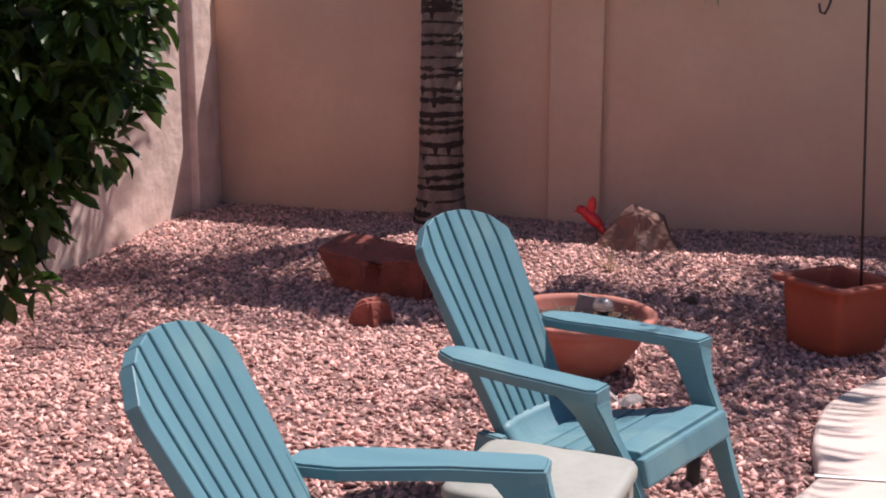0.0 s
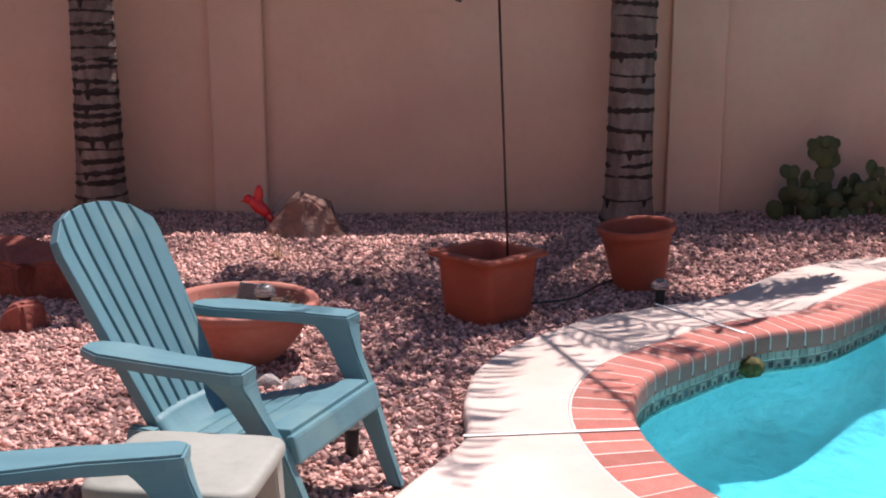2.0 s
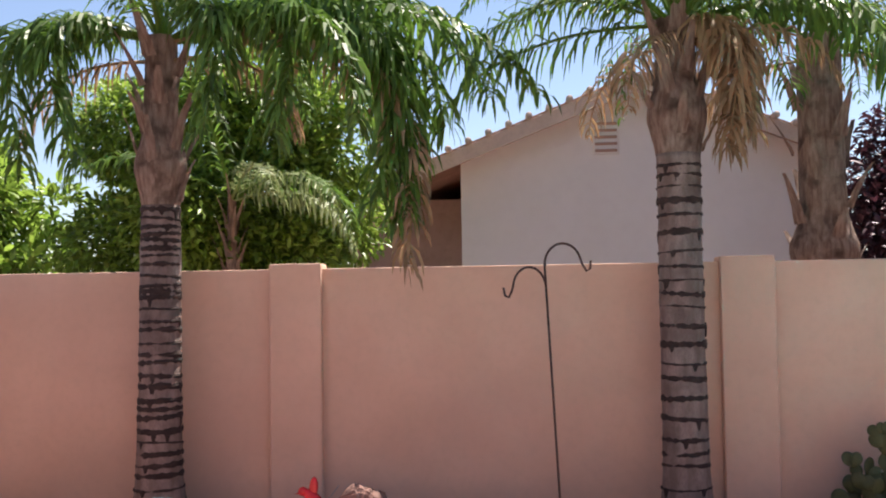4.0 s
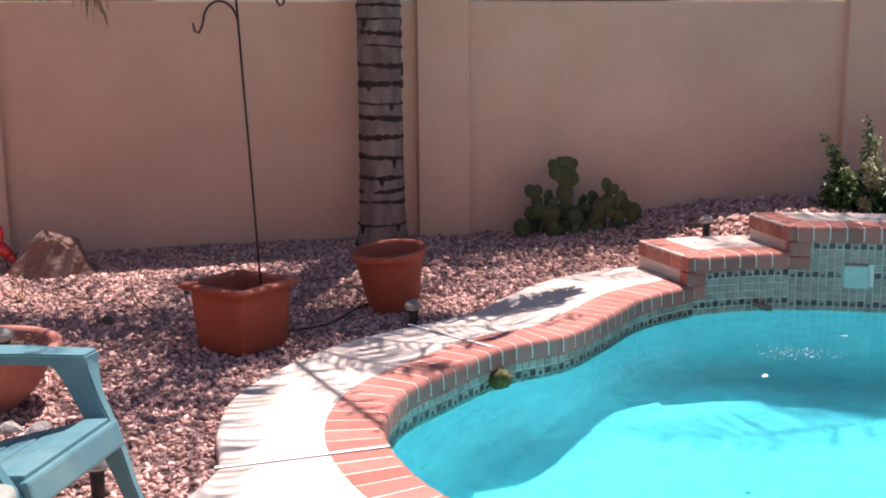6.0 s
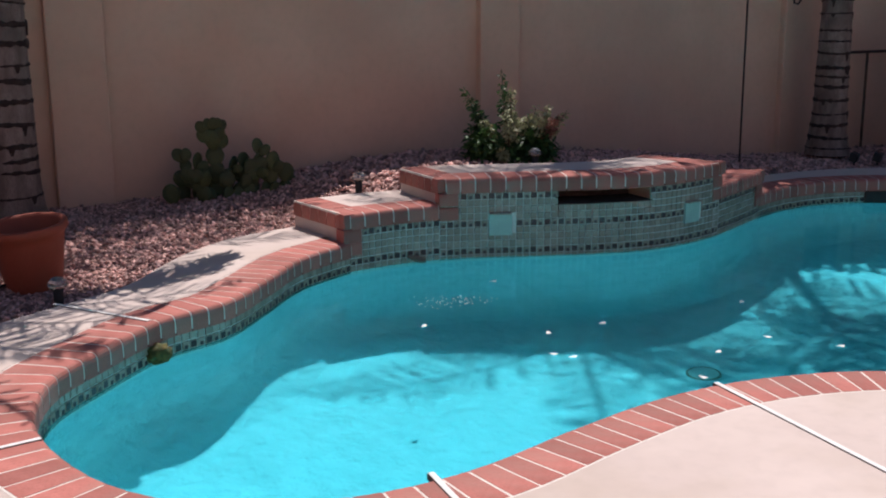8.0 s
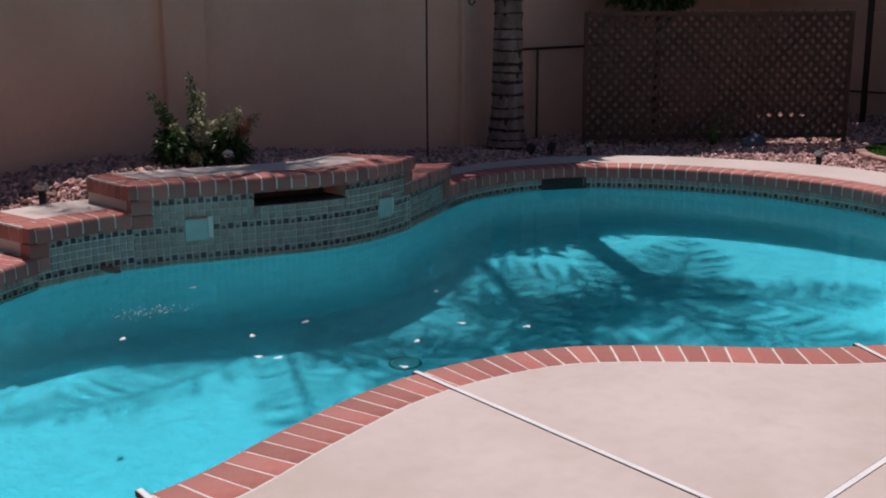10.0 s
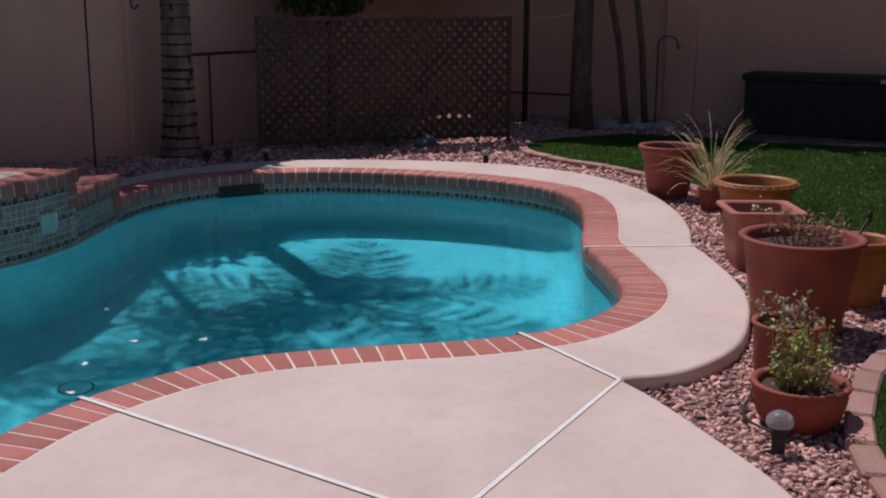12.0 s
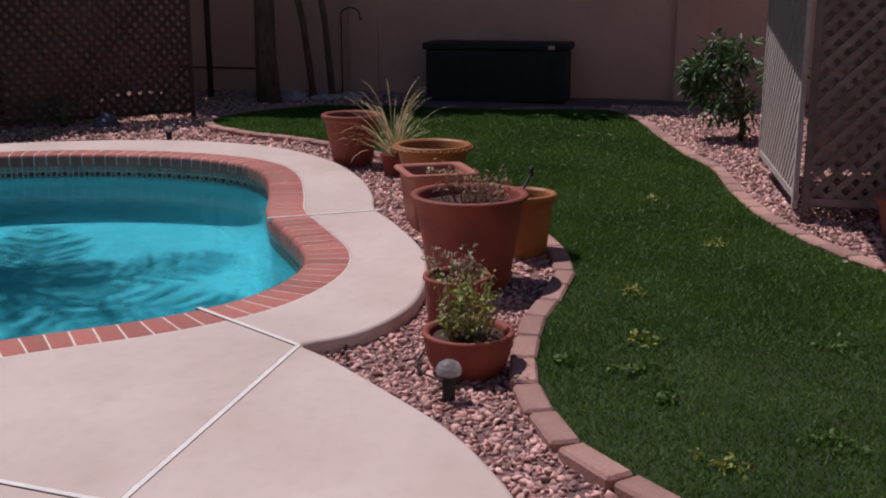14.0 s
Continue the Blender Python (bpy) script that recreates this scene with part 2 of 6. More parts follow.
WATER = bpy.data.materials.new("pool_water")
WATER.use_nodes = True
_n, _l = WATER.node_tree.nodes, WATER.node_tree.links
_n.remove(_n["Principled BSDF"])
_w = _n.new("ShaderNodeTexNoise")
_w.inputs["Scale"].default_value, _w.inputs["Detail"].default_value = 5.0, 3.0
_c = _n.new("ShaderNodeTexCoord")
_l.new(_c.outputs["Object"], _w.inputs["Vector"])
_p = _n.new("ShaderNodeBump")
_p.inputs["Strength"].default_value, _p.inputs["Distance"].default_value = 0.03, 0.02
_l.new(_w.outputs["Fac"], _p.inputs["Height"])
_r = _n.new("ShaderNodeBsdfRefraction")
_r.inputs["Color"].default_value, _r.inputs["IOR"].default_value, _r.inputs["Roughness"].default_value = (0.105, 0.575, 0.67, 1), 1.33, 0.0
_g = _n.new("ShaderNodeBsdfGlossy")
_g.inputs["Roughness"].default_value = 0.09
_f = _n.new("ShaderNodeFresnel")
_f.inputs["IOR"].default_value = 1.15
_m = _n.new("ShaderNodeMixShader")
_l.new(_f.outputs[0], _m.inputs[0])
_l.new(_r.outputs[0], _m.inputs[1])
_l.new(_g.outputs[0], _m.inputs[2])
for _s in (_r, _g):
    _l.new(_p.outputs["Normal"], _s.inputs["Normal"])
_l.new(_m.outputs[0], _n["Material Output"].inputs["Surface"])

# ---- building tools ----
RNG = np.random.default_rng(7)


def mesh_of(name, verts, faces, mat, smooth=False):
    me = bpy.data.meshes.new(name)
    me.from_pydata([tuple(v) for v in verts], [], faces)
    me.materials.append(mat)
    if smooth:
        me.polygons.foreach_set("use_smooth", [True] * len(me.polygons))
    me.update()
    return me


def mesh_fast(name, verts, faces, mat):
    """A mesh from an (n, 3) array of places and an (m, k) array of corners."""
    me = bpy.data.meshes.new(name)
    n, k = faces.shape
    me.vertices.add(len(verts))
    me.vertices.foreach_set("co", verts.astype(np.float32).ravel())
    me.loops.add(n * k)
    me.loops.foreach_set("vertex_index", faces.astype(np.int32).ravel())
    me.polygons.add(n)
    me.polygons.foreach_set("loop_start", np.arange(0, n * k, k, dtype=np.int32))
    me.polygons.foreach_set("loop_total", np.full(n, k, dtype=np.int32))
    me.materials.append(mat)
    me.update(calc_edges=True)
    return me


def from_bm(name, bm, mat, smooth=False):
    me = bpy.data.meshes.new(name)
    bmesh.ops.recalc_face_normals(bm, faces=bm.faces)
    bm.to_mesh(me)
    bm.free()
    me.materials.append(mat)
    if smooth:
        me.polygons.foreach_set("use_smooth", [True] * len(me.polygons))
    return me


def part(name, me, parent, label="", m=None):
    ob = new(name, me)
    ob.parent = parent
    if m is not None:
        ob.matrix_local = m
    return tagged(ob, label) if label else ob


def thing(name, label, category, m=None, me=None, group="", kind=""):
    ob = new(name, me)
    if m is not None:
        ob.matrix_world = m
    return tagged(ob, label, category, group, kind)


def box_mesh(name, size, mat, bevel=0.0, centre=(0, 0, 0), segments=2):
    bm = bmesh.new()
    bmesh.ops.create_cube(bm, size=1.0)
    bmesh.ops.scale(bm, vec=size, verts=bm.verts)
    bmesh.ops.translate(bm, vec=centre, verts=bm.verts)
    if bevel:
        bmesh.ops.bevel(bm, geom=bm.edges[:], offset=bevel, segments=segments, affect="EDGES", profile=0.6)
    return from_bm(name, bm, mat)


def lathe(name, profile, mat, seg=40, wobble=0.0, smooth=True, sides=0):
    """A turned shape from (radius, height) pairs; with sides=4 a square one with rounded corners."""
    verts, faces, n = [], [], len(profile)
    for i in range(seg):
        a = 2 * math.pi * i / seg
        k = 1.0
        if sides == 4:
            k = 1.0 / (abs(math.cos(a)) ** 16 + abs(math.sin(a)) ** 16) ** (1 / 16)
        for r, z in profile:
            w = 1 + wobble * noise.noise((math.cos(a) * 2, math.sin(a) * 2, z * 6))
            verts.append((r * k * w * math.cos(a), r * k * w * math.sin(a), z))
    for i in range(seg):
        j = (i + 1) % seg
        for q in range(n - 1):
            faces.append((i * n + q, j * n + q, j * n + q + 1, i * n + q + 1))
    for q, rev in ((0, True), (n - 1, False)):
        ring = [i * n + q for i in range(seg)]
        if profile[q][0] > 1e-4:
            faces.append(ring[::-1] if rev else ring)
    return mesh_of(name, verts, faces, mat, smooth)


def tube(name, path, radii, mat, seg=8, caps=True):
    """A round bar along a path; radii: one number or one for each place."""
    pts = [Vector(p) for p in path]
    radii = [radii] * len(pts) if isinstance(radii, (int, float)) else radii
    verts, faces = [], []
    side = None
    for i, p in enumerate(pts):
        d = (pts[min(i + 1, len(pts) - 1)] - pts[max(i - 1, 0)]).normalized()
        if side is None:
            side = d.cross(Vector((0.3, 0.9, 0.2))).normalized()
        side = (side - d * side.dot(d)).normalized()
        up = d.cross(side)
        for k in range(seg):
            a = 2 * math.pi * k / seg
            verts.append(p + (side * math.cos(a) + up * math.sin(a)) * radii[i])
    for i in range(len(pts) - 1):
        for k in range(seg):
            faces.append((i * seg + k, i * seg + (k + 1) % seg, (i + 1) * seg + (k + 1) % seg, (i + 1) * seg + k))
    if caps:
        faces.append(tuple(range(seg))[::-1])
        faces.append(tuple((len(pts) - 1) * seg + k for k in range(seg)))
    return mesh_of(name, verts, faces, mat, True)


def spline(points, step=0.05, closed=False):
    """A smooth curve through plan points, at even steps along it."""
    p = np.array(points, float)
    n = len(p)
    out = []
    for i in range(n if closed else n - 1):
        a, b, c, d = (p[(i + k) % n] if closed else p[min(max(i + k, 0), n - 1)] for k in (-1, 0, 1, 2))
        for u in np.linspace(0, 1, 14, endpoint=False):
            out.append(0.5 * (2 * b + (c - a) * u + (2 * a - 5 * b + 4 * c - d) * u**2 + (3 * b - a - 3 * c + d) * u**3))
    if not closed:
        out.append(p[-1])
    out = np.array(out)
    ring = np.vstack([out, out[:1]]) if closed else out
    s = np.r_[0, np.cumsum(np.linalg.norm(np.diff(ring, axis=0), axis=1))]
    count = max(2, int(round(s[-1] / step)))
    at = np.linspace(0, s[-1], count + 1)
    even = np.stack([np.interp(at, s, ring[:, k]) for k in range(ring.shape[1])], -1)
    return even[:-1] if closed else even


def normals(line, closed=False):
    """The unit normals of a plan line, to its right."""
    if closed:
        d = np.roll(line, -1, 0) - np.roll(line, 1, 0)
    else:
        d = np.gradient(line, axis=0)
    d /= np.linalg.norm(d, axis=1)[:, None] + 1e-9
    return np.stack([d[:, 1], -d[:, 0]], -1)


def inside(poly, x, y):
    """Which of the places lie in the plan polygon."""
    hit = np.zeros(np.shape(x), bool)
    px, py = poly[:, 0], poly[:, 1]
    qx, qy = np.roll(px, -1), np.roll(py, -1)
    for ax, ay, bx, by in zip(px, py, qx, qy):
        if ay == by:
            continue
        cross = (ay > y) != (by > y)
        hit ^= cross & (x < (bx - ax) * (y - ay) / (by - ay) + ax)
    return hit


def sheet(name, loops, z, mat, height=None):
    """A flat plan sheet with holes; height: a function of x, y."""
    bm = bmesh.new()
    for loop in loops:
        vs = [bm.verts.new((x, y, z)) for x, y in loop]
        for a, b in zip(vs, vs[1:] + vs[:1]):
            bm.edges.new((a, b))
    bmesh.ops.triangle_fill(bm, use_beauty=True, edges=bm.edges[:])
    bmesh.ops.recalc_face_normals(bm, faces=bm.faces)
    if bm.faces and sum(f.normal.z for f in bm.faces) < 0:
        bmesh.ops.reverse_faces(bm, faces=bm.faces[:])
    me = bpy.data.meshes.new(name)
    bm.to_mesh(me)
    bm.free()
    me.materials.append(mat)
    return me


def strip(name, rows, mat, closed=False, smooth=False):
    """Faces between successive lines of places; all lines have the same count."""
    n = len(rows[0])
    verts = [tuple(v) for r in rows for v in r]
    faces = []
    for k in range(len(rows) - 1):
        for i in range(n if closed else n - 1):
            j = (i + 1) % n
            faces.append((k * n + i, k * n + j, (k + 1) * n + j, (k + 1) * n + i))
    return mesh_of(name, verts, faces, mat, smooth)


def solid_strip(name, line, nrm, o0, o1, z0, z1, mat):
    """A wall along a plan line, between two offsets and two heights."""
    a, b = line + nrm * o0, line + nrm * o1
    lift = lambda p, z: [(x, y, z) for x, y in p]
    n = len(line)
    verts = lift(a, z0) + lift(a, z1) + lift(b, z1) + lift(b, z0)
    faces = []
    for k in range(4):
        for i in range(n - 1):
            q = (k + 1) % 4
            faces.append((k * n + i, k * n + i + 1, q * n + i + 1, q * n + i))
    faces += [(0, n, 2 * n, 3 * n), (n - 1, 4 * n - 1, 3 * n - 1, 2 * n - 1)]
    me = mesh_of(name, verts, faces, mat)
    bm = bmesh.new()
    bm.from_mesh(me)
    bmesh.ops.recalc_face_normals(bm, faces=bm.faces)
    bm.to_mesh(me)
    bm.free()
    return me


def smooth01(v):
    v = np.clip(v, 0, 1)
    return v * v * (3 - 2 * v)


def ground_z(x, y):
    """The height of the gravel: low beside the deck, higher along the back wall and behind the raised wall."""
    x, y = np.asarray(x, float), np.asarray(y, float)
    z = -0.065 + 0.13 * smooth01((y - 6.2) / 2.0) * smooth01((9.5 - x) / 3.0)
    z = z + 0.22 * np.exp(-(((x - 4.7) / 1.8) ** 2)) * smooth01((y - 6.6) / 1.0)
    z = z + 0.012 * np.sin(x * 2.1 + 0.4) * np.sin(y * 1.7) + 0.03 * smooth01((x - 11.5) / 2)
    # it falls away to just below the deck's edge
    gap = np.full(x.shape, 9.0)
    for px, py in deck_edge[::3]:
        gap = np.minimum(gap, np.hypot(x - px, y - py))
    return np.minimum(z, -0.03 + 0.3 * np.maximum(gap - 0.06, 0.0))

# ---- plan ----
WALL_Y, WALL_TOP, LEFT_X, FAR_X = 8.62, 1.94, -5.03, 15.2
COPING_LINE = [(3.0, 6.7), (2.55, 6.45), (2.15, 6.03), (1.8, 5.68), (1.4, 5.5), (1.0, 5.13), (0.74, 4.84), (0.6, 4.45), (0.6, 4.05),
               (0.72, 3.62), (0.98, 3.31), (1.4, 3.13), (1.85, 3.12), (2.35, 3.24), (2.9, 3.34), (3.4, 3.31), (3.9, 3.13), (4.3, 2.76),
               (4.7, 2.3), (5.1, 2.01), (5.6, 1.91), (6.05, 2.0), (6.5, 2.27), (7.1, 2.66), (7.7, 2.89), (8.4, 3.19), (8.85, 3.52),
               (9.1, 3.95), (9.21, 4.6), (9.12, 5.35), (8.85, 6.05), (8.42, 6.58), (7.8, 6.86), (7.2, 6.86), (6.75, 6.71)]
WALL_LINE = [(6.75, 6.71), (6.3, 6.5), (5.8, 6.3), (5.3, 6.22), (4.85, 6.29), (4.35, 6.48), (3.85, 6.68), (3.4, 6.74), (3.0, 6.7)]
DECK_LINE = [(2.9, 7.42), (2.4, 7.28), (2.0, 7.0), (1.7, 6.67), (1.4, 6.3), (1.0, 6.06), (0.6, 5.81), (0.25, 5.43), (-0.02, 4.97),
             (-0.1, 4.5), (-0.1, 4.06), (-0.3, 3.62), (-0.5, 3.1), (-0.62, 2.3), (-0.66, 0.8), (-0.7, -3.9)]
DECK_LINE_EAST = [(1.4, -3.9), (1.6, -1.9), (2.3, -0.55), (2.9, 0.07), (3.4, 0.37), (3.75, 0.62), (4.1, 0.98), (4.36, 1.27), (4.5, 1.46), (4.53, 1.45),
                  (4.75, 1.25), (5.2, 1.14), (5.75, 1.2), (6.35, 1.38), (7.0, 1.73), (7.4, 1.98), (7.9, 2.15), (8.55, 2.45), (9.3, 2.95),
                  (9.9, 3.65), (10.14, 4.35), (10.15, 5.0), (9.95, 5.7), (9.55, 6.5), (9.0, 7.08), (8.2, 7.4), (7.4, 7.42), (6.75, 7.25)]
LAWN_LINE = [(2.2, -1.6), (2.85, -0.75), (3.43, -0.19), (3.72, 0.1), (3.95, 0.23), (4.27, 0.36), (4.6, 0.43), (5.16, 0.47), (5.66, 0.44),
             (6.13, 0.45), (6.78, 0.63), (7.4, 1.05), (8.2, 1.55), (9.2, 2.1), (10.0, 2.75), (10.6, 3.55), (11.1, 4.55), (11.5, 5.05),
             (12.1, 5.3), (12.9, 5.1), (13.6, 4.6)]
LAWN_FAR = [(13.7, 3.4), (13.65, 2.2), (13.9, 1.2), (13.6, 0.73), (12.6, 0.42), (11.7, 0.22), (10.63, -0.04), (9.74, -0.32), (8.72, -0.46),
            (7.74, -0.66), (6.99, -0.96), (6.4, -1.3), (5.7, -1.9), (5.2, -2.8), (5.0, -3.9)]
coping_in = spline(COPING_LINE, 0.1085)
wall_in = spline(WALL_LINE, 0.05)
pool_in = np.vstack([coping_in[:-1], wall_in[:-1]])
area2 = np.sum(pool_in[:, 0] * np.roll(pool_in[:, 1], -1) - np.roll(pool_in[:, 0], -1) * pool_in[:, 1])
pool_nrm = normals(pool_in, True) * (1 if area2 > 0 else -1)
coping_nrm = normals(coping_in) * (1 if area2 > 0 else -1)
wall_nrm = normals(wall_in) * (1 if area2 > 0 else -1)
deck_west, deck_east = spline(DECK_LINE, 0.06), spline(DECK_LINE_EAST, 0.06)
deck_edge = np.vstack([deck_west, deck_east])
lawn_a, lawn_b = spline(LAWN_LINE, 0.06), spline(LAWN_FAR, 0.06)
lawn_poly = np.vstack([lawn_a, lawn_b])
COPING_W = 0.26
# deck with the pool's far side closed off behind the raised wall
pad_poly = np.vstack([deck_edge, [(6.4, 7.15), (5.6, 6.95), (4.6, 7.1), (3.9, 7.25)]])

# ---- ground ----
def build_ground():
    xs, ys = np.arange(-6.0, 17.01, 0.125), np.arange(-6.0, 10.01, 0.125)
    gx, gy = np.meshgrid(xs, ys)
    gz = ground_z(gx, gy)
    # the gravel dips out of sight under the deck and the lawn
    under = inside(pad_poly, gx, gy) | inside(lawn_poly, gx, gy)
    gz = np.where(under, np.minimum(gz, -0.09), gz)
    verts = np.stack([gx, gy, gz], -1).reshape(-1, 3)
    nx, ny = len(xs), len(ys)
    i, j = np.meshgrid(np.arange(nx - 1), np.arange(ny - 1))
    a = (j * nx + i).ravel()
    quads = np.stack([a, a + 1, a + nx + 1, a + nx], -1)
    big = pool_in + pool_nrm * 0.17
    centre = verts[quads].mean(1)
    quads = quads[~inside(big, centre[:, 0], centre[:, 1])]
    # outer land to the horizon
    n0 = len(verts)
    x0, x1, y0, y1 = -6.0, 17.0, -6.0, 10.0
    far = 900.0
    ring = [(x0, y0), (x1, y0), (x1, y1), (x0, y1)]
    out = [(-far, -far), (far, -far), (far, far), (-far, far)]
    extra = [(x, y, -0.07) for x, y in ring] + [(x, y, -0.3) for x, y in out]
    verts = np.vstack([verts, extra])
    more = [(n0 + k, n0 + 4 + k, n0 + 4 + (k + 1) % 4, n0 + (k + 1) % 4) for k in range(4)]
    quads = np.vstack([quads, more])
    return thing("ground", "pinkish brown earth bed under crushed stone", "ground", me=mesh_fast("ground", verts, quads, EARTH), kind="structure")


ground = build_ground()


# ---- walls ----
def yard_wall(name, a, b, mat, label, pilasters=(), thick=0.2, top=WALL_TOP, side=1):
    """A stucco block wall from plan point a to b; pilasters: distances along it, proud on the yard's side."""
    a, b = Vector((*a, 0)), Vector((*b, 0))
    d = b - a
    length, turn = d.length, math.degrees(math.atan2(d.y, d.x))
    wall = thing(name, label, "wall", pose(a.x, a.y, 0, 0, 0, turn), kind="structure")
    part("wall_panel", box_mesh("wall_panel", (length, thick, top + 0.4), mat, 0.012, (length / 2, side * thick / 2, (top - 0.4) / 2)), wall)
    for s, w in pilasters:
        part("pilaster", box_mesh("pilaster", (w, thick + 0.075, top + 0.44), mat, 0.014, (s, side * (thick / 2 - 0.0375), (top - 0.36) / 2)), wall)
    return wall


yard_wall("wall_north", (LEFT_X, WALL_Y + 0.035), (FAR_X, WALL_Y + 0.035), STUCCO, "tan stucco block wall with shallow pilasters",
          [(3.16, 0.42), (6.71, 0.42), (10.4, 0.42), (14.13, 0.42)])
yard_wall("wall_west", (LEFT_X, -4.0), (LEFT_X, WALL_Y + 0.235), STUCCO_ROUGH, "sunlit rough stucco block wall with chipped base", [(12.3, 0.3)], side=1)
yard_wall("wall_east", (FAR_X, WALL_Y + 0.235), (FAR_X, -6.0), STUCCO, "shaded tan stucco block wall", [(4.4, 0.42), (8.9, 0.42)], side=1)
yard_wall("wall_south", (5.2, -5.6), (FAR_X, -5.6), STUCCO, "tan stucco block wall closing the yard", side=-1)
thing("house_wall", "tan stucco house wall behind the patio", "wall", pose(0, -4.1, 1.3),
      box_mesh("house_wall", (10.6, 0.2, 3.0), STUCCO, 0.01), kind="structure")


# ---- deck ----
def build_deck():
    deck = thing("pavement", "pale pink textured concrete pool deck", "pavement", kind="structure")
    out = pool_in + pool_nrm * (COPING_W - 0.004)
    edge = pad_poly
    nrm = normals(edge, True)
    e2 = np.sum(edge[:, 0] * np.roll(edge[:, 1], -1) - np.roll(edge[:, 0], -1) * edge[:, 1])
    nrm = nrm * (1 if e2 > 0 else -1)
    inner = edge - nrm * 0.022
    part("slab", sheet("slab", [[tuple(p) for p in inner], [tuple(p) for p in out]], 0.0, CONCRETE), deck)
    rows = []
    for off, z in ((-0.022, 0.0), (-0.012, -0.003), (-0.004, -0.011), (0.0, -0.024), (0.002, -0.06), (0.0, -0.2)):
        rows.append([(x, y, z) for x, y in edge + nrm * off])
    part("slab_edge", strip("slab_edge", rows, CONCRETE, True, True), deck)
    for pts in ([(-0.1, 4.06), (0.59, 4.15)], [(0.98, 6.08), (1.34, 5.5)], [(3.175, 3.36), (2.945, 1.49), (2.75, 0.06)], [(4.91, 2.15), (4.485, 1.47)],
                [(4.485, 1.47), (2.945, 1.485), (-0.6, 1.52)], [(7.35, 1.93), (6.92, 2.6)], [(1.7, 3.16), (1.5, 1.5)]):
        line = np.array(pts)
        nr = normals(line)
        part("expansion_strip", solid_strip("expansion_strip", line, nr, -0.011, 0.011, -0.02, 0.0045, JOINT), deck, "white plastic expansion strip")
        part("open_joint", solid_strip("open_joint", line, nr, 0.0112, 0.0145, -0.02, 0.0025, GAP), deck)
    return deck


build_deck()


# ---- pool ----
def build_pool():
    pool = thing("pool", "freeform swimming pool with turquoise plaster shell", "pool", kind="structure")
    prof = [(0.012, -0.08), (0.012, -1.0), (-0.03, -1.16), (-0.14, -1.28), (-0.32, -1.34)]
    # shallow end in the west, deep along the raised wall and beyond
    depth = lambda x, z: z if z > -0.5 else z + 0.12 - 0.3 * float(smooth01((x - 1.2) / 3.6))
    rows = []
    for off, z in prof:
        rows.append([(x, y, depth(x, z)) for x, y in pool_in + pool_nrm * off])
    part("shell_wall", strip("shell_wall", rows, PLASTER, True, True), pool)
    inner = pool_in - pool_nrm * 0.3
    inner = inner[::2]
    floor = part("shell_floor", sheet("shell_floor", [[tuple(p) for p in inner]], -1.335, PLASTER), pool)
    for v in floor.data.vertices:
        v.co.z = depth(v.co.x, -1.335)
    water = thing("water", "clear still turquoise pool water", "water", me=sheet("water", [[tuple(p) for p in pool_in + pool_nrm * 0.02]], -0.205, WATER), kind="structure")
    water.visible_shadow = False
    return pool


pool = build_pool()

